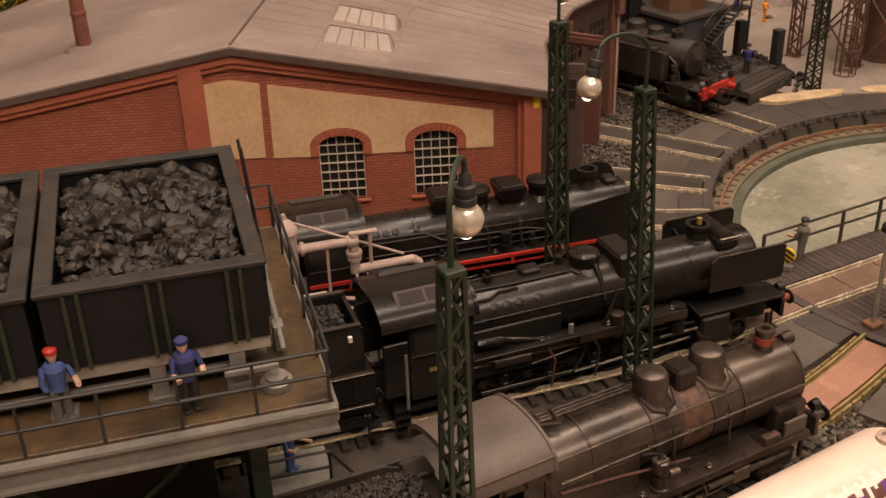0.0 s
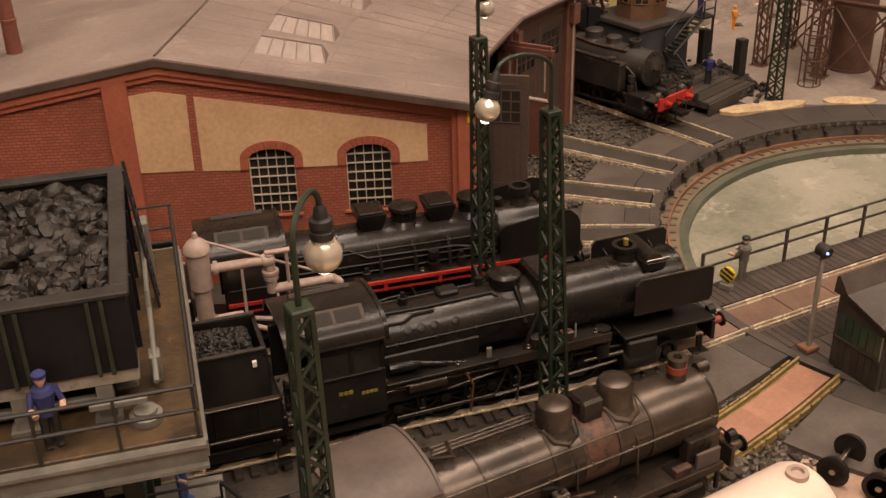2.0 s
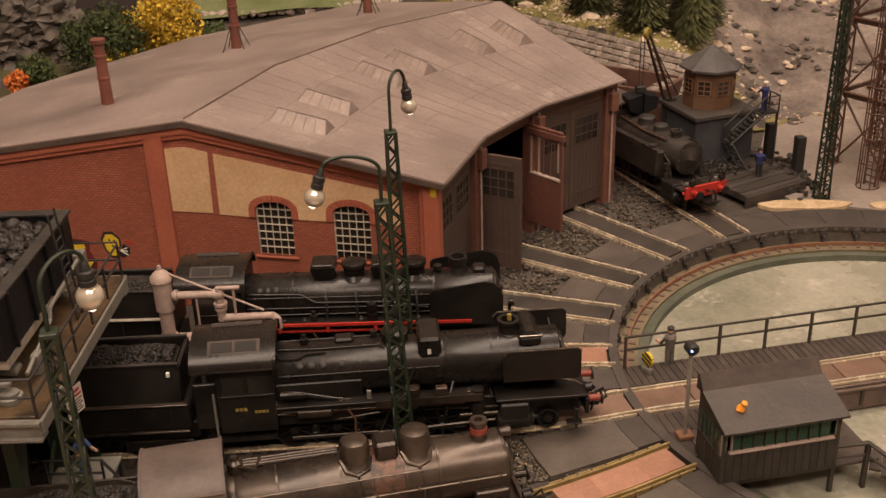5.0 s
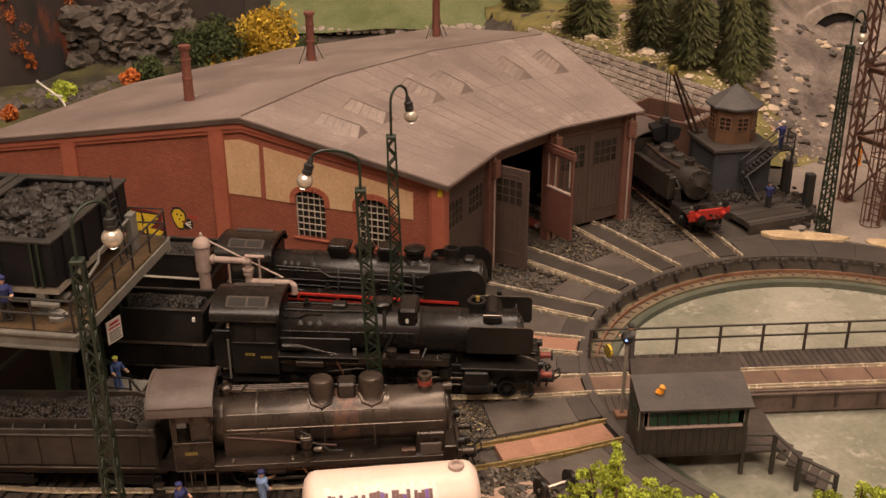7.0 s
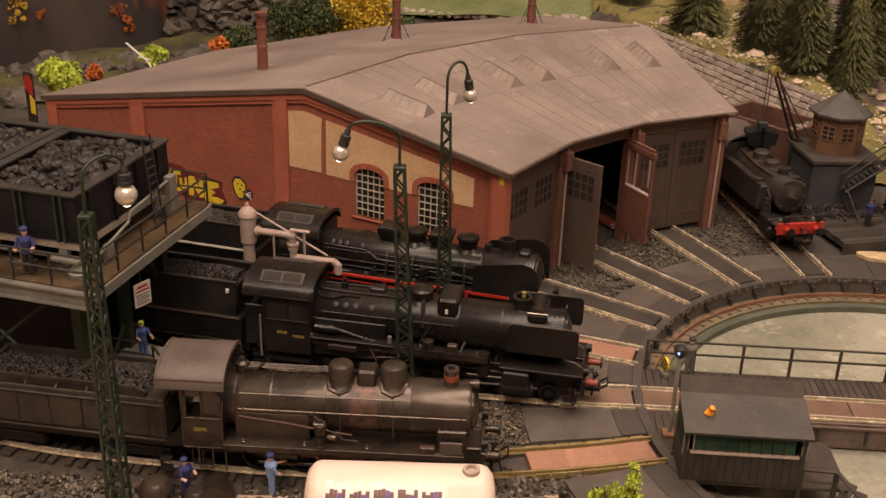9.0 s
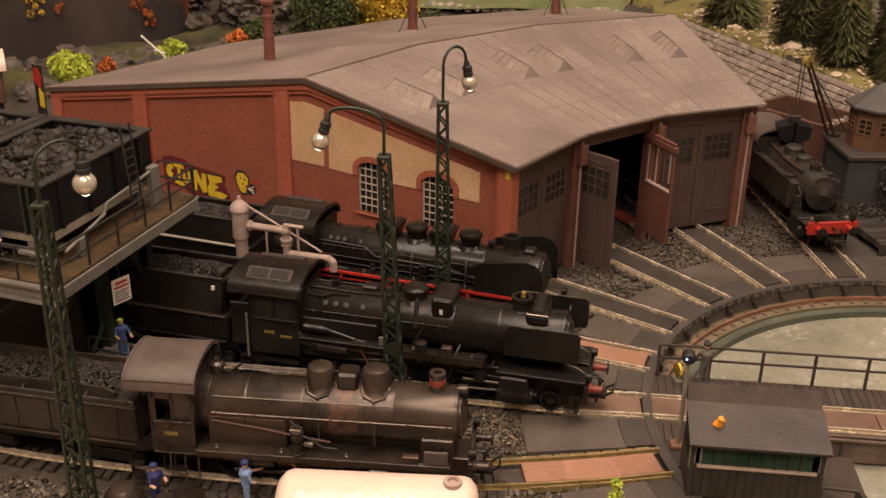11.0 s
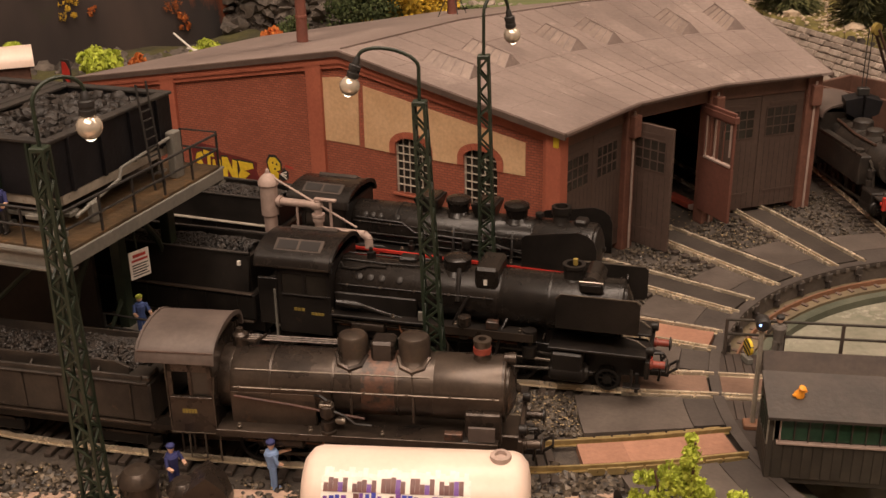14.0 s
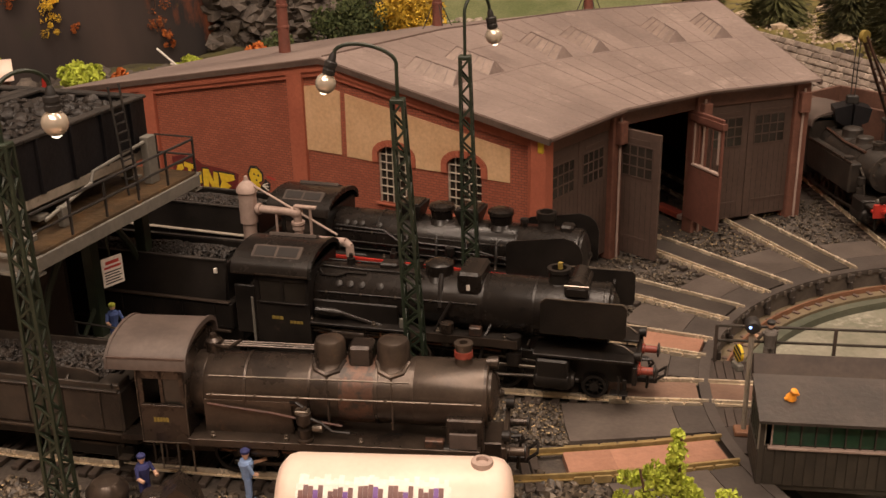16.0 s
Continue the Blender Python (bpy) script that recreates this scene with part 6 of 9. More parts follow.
    xs = (-3.4, -1.5, 0.4, 2.3)
    wheels(lc, xs, WHEEL_BIG, 0.88)
    wheels(lc, (4.9,), WHEEL_SMALL, 0.45)
    rods(lc, xs, 0.8, 4.1)
    front_gear(lc, 6.2, M_WEATHER, M_WEATHER, 1.45)
    tender("tender", -40.85, -6.74, -5.0, 9.2, mat("sooty_tender_paint", (0.019, 0.016, 0.0135), (0.048, 0.038, 0.03), 0.45, scale=80, fine=800, bump=0.2, wear=(0.1, 0.065, 0.042), wear_at=0.6), "sooty brown-black tender filled with coal", 4.05, 3.5, False)


make_loco_one()


def make_loco_two():
    lc = thing("steam_locomotive", -26.5, 0.4, 0, -7.0, "satin black steam locomotive with smoke deflectors and dull red buffers", "locomotive", "engines beside the shed")
    zc, r = 3.55, 1.18
    part("boiler", boiler_bar((-5.2, 0, zc), (2.0, 0, zc), r), M_BLACKSAT, lc, "satin black boiler barrel")
    part("smokebox", boiler_bar((2.0, 0, zc), (7.1, 0, zc), r + 0.04), M_BLACKSAT, lc)
    for x in (2.0, 4.1, 7.0):
        part("boiler_band", ring(x, zc, r + 0.02, 0.08), M_BLACKSAT, lc)
    part("smokebox_door", Form().lathe((7.1, 0, zc), (1, 0, 0), [(0, 1.05), (0.1, 1.02), (0.28, 0.6), (0.34, 0.2), (0.45, 0.1), (0.46, 0.0)], 24), M_BLACKSAT, lc)
    dm = part("steam_dome", Form().lathe((0.0, 0, zc + r - 0.25), (0, 0, 1), [(0, 0.75), (0.2, 0.58), (0.65, 0.6), (0.72, 0.52), (0.78, 0.3), (0.8, 0.0)], 20), M_BLACKSAT, lc)
    part("dome_pipe", Form().path([(0.2, -0.5, zc + r + 0.1), (0.25, -0.85, zc + 0.85), (0.3, -1.2, zc + 0.1)], 0.1, 8), M_BLACK, dm)
    part("sand_box", Form().box(0.95, 1.95, -0.95, 0.95, zc + r * 0.45, zc + r + 0.42, 0.12), M_BLACKSAT, lc)
    part("white_mark", Form().box(1.35, 1.5, -0.97, -0.945, zc + 0.85, zc + 1.1), M_SIGNWHITE, lc)
    part("feed_heater", Form().lathe((5.75, -0.95, zc + r + 0.05), (0, 1, 0), [(0, 0.3), (0.05, 0.4), (1.85, 0.4), (1.9, 0.3)], 16).box(5.3, 6.25, -1.0, 1.0, zc + 0.9, zc + r + 0.2, 0.1), M_BLACKSAT, lc)
    part("heater_edge", Form().box(5.3, 6.3, -1.06, -1.0, zc + r + 0.2, zc + r + 0.3, 0.02), M_STEEL, lc)
    part("chimney", Form().lathe((4.95, 0, zc + r - 0.2), (0, 0, 1), [(0, 0.6), (0.2, 0.42), (0.6, 0.4), (0.65, 0.48), (0.8, 0.48), (0.8, 0.32), (0.5, 0.3)], 18), M_BLACK, lc)
    part("smoke_unit", Form().lathe((5.0, 0, zc + r + 0.55), (0, 0, 1), [(0, 0.1), (0.27, 0.1), (0.28, 0.06)], 10), M_GOLD, lc, "small brass smoke tube in the chimney")
    f = Form()
    for k, x in enumerate((-4.1, -3.6, -3.1, -2.3)):
        part("washout_plug", Form().lathe((x, -0.92, zc + 0.66), (0, -0.75, 0.66), [(0, 0.16), (0.08, 0.16), (0.1, 0.1)], 10), M_BLACK, lc)
    part("whistle_pipe", Form().path([(-5.1, -0.5, zc + 1.1), (-4.9, -0.75, zc + 0.95), (-4.2, -0.8, zc + 0.98), (-3.8, -0.62, zc + 1.08), (-3.0, -0.6, zc + 1.08)], 0.06, 6), M_BLACK, lc)
    part("safety_valve", Form().lathe((-3.9, 0.1, zc + r - 0.05), (0, 0, 1), [(0, 0.2), (0.3, 0.18), (0.32, 0.1), (0.5, 0.08)], 10).box(-2.6, -1.8, -0.1, 0.5, zc + r - 0.1, zc + r + 0.2, 0.08).lathe((-0.9, 0.3, zc + r - 0.05), (0, 0, 1), [(0, 0.15), (0.35, 0.15)], 8), M_BLACK, lc)
    for s in (-1, 1):
        part("running_board", Form().box(-5.2, 3.6, min(s * 1.75, s * 1.15), max(s * 1.75, s * 1.1), 2.6, 2.72, 0.02), M_BLACK, lc)
        part("running_edge", Form().box(-1.0, 3.6, s * 1.76 - 0.03, s * 1.76 + 0.03, 2.4, 2.74), M_WEATHER, lc)
        part("handrail", Form().tube((-5.0, s * 1.16, zc + 0.35), (1.8, s * 1.16, zc + 0.35), 0.035, n=6), M_BLACK, lc)
        part("ejector_pipe", Form().path([(-5.0, s * 1.4, zc - 0.35), (-3.9, s * 1.42, zc - 0.45), (-2.8, s * 1.38, zc - 0.75), (-1.6, s * 1.36, zc - 1.0)], 0.09, 8).lathe((-5.0, s * 1.42, zc - 0.4), (1, 0, -0.05), [(0, 0.18), (0.9, 0.2), (1.2, 0.1)], 10), M_BLACKSAT, lc)
        part("white_lever", Form().box(-1.35, -1.15, s * 1.5 - 0.05, s * 1.5 + 0.05, 2.72, 3.15, 0.02), M_GREYSTEEL, lc)
        part("firebox", Form().box(-5.2, -1.5, s * 1.12 - 0.12, s * 1.12 + 0.12, 1.5, zc, 0.05), M_BLACK, lc)
        pump = part("feed_pump", Form().lathe((0.65, s * 1.5, 2.2), (0, 0, 1), [(0, 0.24), (0.4, 0.26), (0.42, 0.14), (0.55, 0.14), (0.57, 0.28), (0.95, 0.28), (1.0, 0.12)], 14), M_WEATHER, lc, "brown-black feed pump")
        part("steam_pipe", Form().path([(0.8, s * 1.2, zc + 0.4), (0.4, s * 1.4, zc - 0.3), (0.1, s * 1.5, 2.6)], 0.08, 6).path([(2.4, s * 1.1, zc - 0.5), (2.2, s * 1.5, 2.6), (2.0, s * 1.5, 1.6)], 0.07, 6), M_BLACK, lc)
        part("smoke_deflector", Form().prism([(4.5, s * 1.72 - 0.035, 3.2), (7.75, s * 1.72 - 0.035, 3.2), (7.85, s * 1.72 - 0.035, 3.4), (7.85, s * 1.72 - 0.035, 4.55), (7.7, s * 1.72 - 0.035, 4.7), (4.7, s * 1.72 - 0.035, 4.7), (4.5, s * 1.72 - 0.035, 4.5)], (0, 0.07, 0)), M_BLACK, lc, "black smoke deflector plate")
        part("deflector_stay", Form().tube((5.0, s * 1.7, 4.3), (5.0, s * 1.05, 4.0), 0.05, n=6).tube((7.0, s * 1.7, 4.3), (7.0, s * 1.05, 4.0), 0.05, n=6), M_BLACK, lc)
        part("front_platform", Form().box(4.2, 8.2, min(s * 1.7, s * 0.3), max(s * 1.7, s * 0.3), 2.15, 2.27, 0.02), M_BLACK, lc)
        part("compressor", Form().lathe((3.4, s * 1.4, 1.6), (0, 0, 1), [(0, 0.3), (0.5, 0.32), (0.52, 0.18), (0.7, 0.18), (0.72, 0.3), (1.2, 0.3)], 14), M_BLACK, lc)
    # cab
    for s in (-1, 1):
        w = Form().box(-7.6, -5.2, s * 1.62 - 0.05, s * 1.62 + 0.05, 1.6, 3.45, 0.02).box(-7.6, -7.4, s * 1.62 - 0.05, s * 1.62 + 0.05, 3.45, 4.75).box(-6.45, -6.3, s * 1.62 - 0.05, s * 1.62 + 0.05, 3.45, 4.75).box(-5.35, -5.2, s * 1.62 - 0.05, s * 1.62 + 0.05, 3.45, 4.75).box(-7.6, -5.2, s * 1.62 - 0.05, s * 1.62 + 0.05, 4.4, 4.85)
        cs = part("cab_side", w, M_BLACK, lc)
        part("cab_window", Form().box(-7.4, -5.35, s * 1.6 - 0.02, s * 1.6 + 0.02, 3.45, 4.4), M_PANE, cs)
        part("window_ledge", Form().box(-7.4, -5.4, s * 1.7 - 0.05, s * 1.7 + 0.05, 3.4, 3.47, 0.01), M_BLACK, cs)
        small_writing(cs, -6.9, s * 1.68, 2.75, 3, 0.14, 0.14, M_GOLD)
        small_writing(cs, -6.1, s * 1.68, 2.6, 4, 0.12, 0.12, M_GOLD)
        st = Form()
        for k in range(4):
            st.box(-8.2, -7.7, s * 1.55 - 0.16, s * 1.55 + 0.16, 0.3 + k * 0.32, 0.36 + k * 0.32)
        st.box(-8.24, -8.18, s * 1.55 - 0.05, s * 1.55 + 0.05, 0.3, 1.5).box(-7.72, -7.66, s * 1.55 - 0.05, s * 1.55 + 0.05, 0.3, 1.5)
        part("cab_steps", st, M_BLACK, lc)
        part("grab_rail", Form().tube((-7.75, s * 1.68, 1.3), (-7.75, s * 1.68, 3.6), 0.06, n=6), M_GREYSTEEL, lc)
    part("cab_front", Form().box(-5.3, -5.2, -1.57, 1.57, 1.6, 4.8), M_BLACK, lc)
    handrail_knobs(lc, -4.6, 1.4, 5, 1.16, zc + 0.35)
    side_gear(lc, (-4.6, -2.75, -0.9, 0.95, 2.8), 2.58, 1.72, M_WEATHER, 2)
    rivets(lc, [((x, 1.22 * math.sin(radians(a)), zc + 1.22 * math.cos(radians(a))), (0, math.sin(radians(a)), math.cos(radians(a)))) for x in (2.2, 6.85) for a in range(-100, 101, 8)], M_BLACKSAT, 0.035)
    for s in (-1, 1):
        part("top_pipe", Form().path([(-5.0, s * 0.35, zc + 1.2), (-3.2, s * 0.42, zc + 1.17), (-0.7, s * 0.4, zc + 1.19), (-0.5, s * 0.6, zc + 1.1)], 0.04, 6), M_BLACK, lc)
        part("deflector_edge", Form().path([(4.5, s * 1.77, 4.5), (4.7, s * 1.77, 4.7), (7.7, s * 1.77, 4.7), (7.85, s * 1.77, 4.55)], 0.035, 6), M_OILED, lc)
        part("front_step", Form().box(7.3, 8.0, s * 1.5 - 0.2, s * 1.5 + 0.2, 0.75, 0.82, 0.01), M_BLACK, lc)
        part("front_step_hanger", Form().box(7.6, 7.68, s * 1.66 - 0.04, s * 1.66 + 0.04, 0.8, 1.6), M_BLACK, lc)
        part("front_handrail", Form().path([(7.2, s * 0.9, zc - 0.9), (7.75, s * 0.95, zc - 1.0), (8.1, s * 0.95, 2.3)], 0.045, 6), M_OILED, lc)
        part("lubricator", Form().box(1.6, 2.1, s * 1.5 - 0.16, s * 1.5 + 0.16, 2.72, 3.1, 0.04), M_RUSTDARK, lc)
        part("slide_bar", Form().box(2.6, 4.3, s * 1.5 - 0.05, s * 1.5 + 0.05, 1.5, 1.62, 0.02), M_OILED, lc)
        part("rear_shelter", Form().box(-8.55, -7.62, s * 1.58 - 0.08, s * 1.58 + 0.08, 1.9, 4.1, 0.04), M_BLACK, lc)
        part("cab_gutter", Form().box(-8.5, -5.1, s * 1.76 - 0.03, s * 1.76 + 0.03, 4.66, 4.74), M_WEATHER, lc)
    part("cab_floor", Form().box(-8.2, -5.3, -1.55, 1.55, 1.05, 1.2), M_BLACK, lc)
    roof = part("cab_roof", cab_roof(-8.6, -5.1, 1.78, 4.65, 5.55), M_BLACKSAT, lc, "satin black curved cab roof with vents")
    part("roof_rib", cab_roof(-5.16, -5.02, 1.82, 4.65, 5.62, 0.2), M_BLACKSAT, lc)
    for s in (-1, 1):
        m = Matrix.Translation((-6.75, s * 1.02, 5.4)) @ Matrix.Rotation(radians(-s * 31), 4, "X")
        part("roof_hatch", Form().box(-1.1, 1.1, -0.36, 0.36, -0.1, 0.08, 0.03, m), M_WOODDARK, roof)
        part("hatch_opening", Form().box(-0.95, -0.06, -0.24, 0.24, 0.0, 0.1, 0.0, m).box(0.06, 0.95, -0.24, 0.24, 0.0, 0.1, 0.0, m), M_DARK, roof)
    part("frame", Form().box(-7.0, 8.1, -0.7, 0.7, 0.8, 1.9, 0.05), M_BLACK, lc)
    xs = (-4.6, -2.75, -0.9, 0.95, 2.8)
    wheels(lc, xs, WHEEL_BIG, 0.88)
    wheels(lc, (6.6,), WHEEL_SMALL, 0.5)
    rods(lc, xs, 0.8, 5.0)
    front_gear(lc, 8.25, M_BLACK, M_DULLRED)
    part("red_plate", Form().box(8.33, 8.37, -0.75, -0.35, 1.35, 1.85), M_RED, lc)
    tn = tender("tender", -39.65, 2.28, -9.0, 9.4, M_BLACK, "black tender with a full coal load", 4.85, 3.1, ledge=M_WEATHER)
    part("white_mark", Form().box(3.7, 3.84, -1.42, -1.3, 4.35, 4.55), M_SIGNWHITE, tn)


make_loco_two()


def sand_hopper(x, z0, z1):
    """A box that widens upwards."""
    a, b, c, d = 0.34, 0.6, 0.45, 0.68
    lo = [(x - a, -c, z0), (x + a, -c, z0), (x + a, c, z0), (x - a, c, z0)]
    hi = [(x - b, -d, z1 - 0.15), (x + b, -d, z1 - 0.15), (x + b, d, z1 - 0.15), (x - b, d, z1 - 0.15)]
    top = [(px, py, z1) for px, py, _ in hi]
    f = [(3, 2, 1, 0), (8, 9, 10, 11)]
    for k in range(2):
        f += [(4 * k + i, 4 * k + (i + 1) % 4, 4 * k + 4 + (i + 1) % 4, 4 * k + 4 + i) for i in range(4)]
    return Form().add(lo + hi + top, f)


def make_loco_three():
    lc = thing("steam_locomotive", -22.4, 6.1, 0, -11.7, "black steam locomotive with large deflectors and red running edge", "locomotive", "engines beside the shed")
    zc, r = 3.6, 1.15
    part("boiler", boiler_bar((-10.3, 0, zc), (-1.2, 0, zc), r), M_BLACKSAT, lc, "satin black boiler barrel")
    part("smokebox", boiler_bar((-1.2, 0, zc), (1.7, 0, zc), r + 0.03), M_BLACKSAT, lc)
    for x in (-8.0, -1.2, 1.6):
        part("boiler_band", ring(x, zc, r + 0.01, 0.08), M_BLACKSAT, lc)
    part("smokebox_door", Form().lathe((1.7, 0, zc), (1, 0, 0), [(0, 1.02), (0.1, 1.0), (0.28, 0.6), (0.34, 0.2), (0.45, 0.1), (0.46, 0.0)], 24), M_BLACK, lc)
    for k, x in enumerate((-6.5, -5.05, -3.6, -2.15)):
        if k % 2:
            d = part("steam_dome", Form().lathe((x, 0, zc + r - 0.2), (0, 0, 1), [(0, 0.72), (0.2, 0.5), (0.6, 0.55), (0.66, 0.62), (0.82, 0.6), (0.9, 0.4), (0.92, 0.0)], 20), M_BLACKSAT, lc)
        else:
            d = part("sand_dome", sand_hopper(x, zc + r * 0.7, zc + r + 0.62), M_BLACK, lc)
            part("hopper_lid", Form().box(x - 0.5, x + 0.5, -0.58, 0.58, zc + r + 0.62, zc + r + 0.72, 0.04), M_BLACKSAT, d)
        part("sand_pipe", Form().path([(x, -0.6, zc + r * 0.75), (x + 0.1, -1.1, zc + 0.4), (x + 0.15, -1.3, zc - 0.3), (x + 0.1, -1.4, 2.95)], 0.08, 6), M_BLACK, d)
    part("chimney", Form().lathe((0, 0, zc + r - 0.2), (0, 0, 1), [(0, 0.55), (0.2, 0.4), (0.6, 0.38), (0.62, 0.46), (0.95, 0.46), (0.96, 0.32), (0.6, 0.3)], 18), M_BLACK, lc)
    part("bell", Form().lathe((-1.0, -0.1, zc + r - 0.05), (0, 0, 1), [(0, 0.1), (0.2, 0.1), (0.22, 0.22), (0.4, 0.2), (0.45, 0.05)], 10), M_BLACK, lc)
    part("top_feed", Form().box(0.7, 1.3, -0.35, 0.35, zc + r - 0.1, zc + r + 0.25, 0.1), M_BLACK, lc)
    for x in (-9.6, -9.2, -8.8, -7.9):
        part("washout_plug", Form().lathe((x, -0.85, zc + 0.72), (0, -0.72, 0.7), [(0, 0.15), (0.08, 0.15), (0.1, 0.1)], 10), M_BLACK, lc)
    for s in (-1, 1):
        part("running_board", Form().box(-10.3, 0.8, min(s * 1.75, s * 1.1), max(s * 1.75, s * 1.0), 2.85, 2.96, 0.02), M_BLACK, lc)
        part("running_edge", Form().box(-12.6, 0.6, s * 1.78 - 0.05, s * 1.78 + 0.05, 2.84, 2.98), M_RED, lc, "bright red running board edge")
        for k in range(5):
            part("edge_bracket", Form().box(-11.0 + k * 2.3, -10.85 + k * 2.3, s * 1.76 - 0.04, s * 1.76 + 0.04, 2.5, 2.84), M_RED, lc)
        part("sand_valve", Form().lathe((-7.0, s * 1.42, 2.96), (0, 0, 1), [(0, 0.16), (0.3, 0.18), (0.32, 0.1), (0.5, 0.1)], 10), M_BLACK, lc)
        part("boiler_pipe", Form().path([(-10.1, s * 1.02, zc + 0.62), (-7.6, s * 1.06, zc + 0.58), (-6.9, s * 1.2, zc + 0.2), (-3.2, s * 1.22, zc + 0.16), (-1.5, s * 1.22, zc - 0.2)], 0.055, 6), M_BLACK, lc)
        part("lower_red_rail", Form().box(-12.0, -1.0, s * 1.66 - 0.04, s * 1.66 + 0.04, 2.46, 2.54), M_RED, lc)
        for z, y in ((zc + 0.45, 1.13), (zc - 0.05, 1.24), (zc - 0.4, 1.24)):
            part("handrail", Form().tube((-10.2, s * y, z), (-1.4, s * y, z), 0.035, n=6), M_BLACK, lc)
        part("pipe_run", Form().path([(-10.2, s * 1.35, zc - 0.7), (-8.6, s * 1.38, zc - 0.65), (-7.4, s * 1.36, zc - 0.9), (-5.6, s * 1.36, zc - 0.85)], 0.07, 6), M_BLACK, lc)
        part("air_pump", Form().lathe((-4.2, s * 1.4, 2.96), (0, 0, 1), [(0, 0.26), (0.35, 0.28), (0.36, 0.15), (0.5, 0.15), (0.52, 0.24), (0.85, 0.22)], 12).lathe((-3.0, s * 1.4, 2.96), (0, 0, 1), [(0, 0.2), (0.4, 0.2), (0.42, 0.1), (0.6, 0.1)], 12), M_BLACK, lc)
        pr = [(-1.4, 2.7), (2.1, 2.7), (2.1, 4.2), (1.95, 4.6), (1.65, 4.85), (1.2, 4.95), (-1.2, 4.55), (-1.4, 4.4)]
        part("smoke_deflector", Form().prism([(x, s * 1.72 - 0.04, z) for x, z in pr], (0, 0.08, 0)), M_BLACK, lc, "large black smoke deflector")
        w = Form().box(-12.7, -10.3, s * 1.62 - 0.05, s * 1.62 + 0.05, 1.6, 3.5, 0.02).box(-12.7, -12.5, s * 1.62 - 0.05, s * 1.62 + 0.05, 3.5, 4.8).box(-10.5, -10.3, s * 1.62 - 0.05, s * 1.62 + 0.05, 3.5, 4.8).box(-12.7, -10.3, s * 1.62 - 0.05, s * 1.62 + 0.05, 4.45, 4.9)
        cs = part("cab_side", w, M_BLACK, lc)
        part("cab_window", Form().box(-12.5, -10.5, s * 1.6 - 0.02, s * 1.6 + 0.02, 3.5, 4.45), M_PANE, cs)
        part("white_mark", Form().box(-10.7, -10.6, s * 1.68 - 0.01, s * 1.68 + 0.01, 2.9, 3.15), M_SIGNWHITE, cs)
    part("cab_front", Form().box(-10.4, -10.3, -1.57, 1.57, 1.6, 4.9), M_BLACK, lc)
    handrail_knobs(lc, -9.8, -1.8, 6, 1.13, zc + 0.45)
    side_gear(lc, (-9.6, -7.75, -5.9, -4.05, -2.2), 2.82, 1.7, M_BLACK, 3)
    part("cab_floor", Form().box(-13.2, -10.4, -1.55, 1.55, 1.05, 1.2), M_BLACK, lc)
    roof = part("cab_roof", cab_roof(-13.5, -10.2, 1.75, 4.75, 5.6), M_BLACKSAT, lc, "satin black curved cab roof with vents")
    part("roof_rib", cab_roof(-10.26, -10.12, 1.79, 4.75, 5.67, 0.2), M_BLACKSAT, lc)
    for s in (-1, 1):
        m = Matrix.Translation((-11.75, s * 1.0, 5.46)) @ Matrix.Rotation(radians(-s * 30), 4, "X")
        part("roof_hatch", Form().box(-1.05, 1.05, -0.34, 0.34, -0.1, 0.08, 0.03, m), M_WOODDARK, roof)
        part("hatch_opening", Form().box(-0.9, -0.06, -0.22, 0.22, 0.0, 0.1, 0.0, m).box(0.06, 0.9, -0.22, 0.22, 0.0, 0.1, 0.0, m), M_DARK, roof)
    part("frame", Form().box(-12.2, 2.4, -0.7, 0.7, 0.8, 1.9, 0.05), M_BLACK, lc)
    xs = (-9.6, -7.75, -5.9, -4.05, -2.2)
    wheels(lc, xs, WHEEL_BIG, 0.88)
    wheels(lc, (1.2,), WHEEL_SMALL, 0.5)
    rods(lc, xs, 0.8, -0.3)
    front_gear(lc, 2.6, M_BLACK, M_DULLRED)
    tn = tender("tender", -40.35, 9.87, -12.0, 9.2, M_BLACK, "black tender with a grey coal load and pale ledge", 4.6, 3.3, ledge=M_SILL)
    part("crew_cap", Form().blob(5.15, -0.6, 4.2, 0.3, random.Random(5)), M_RUST, tn)


make_loco_three()


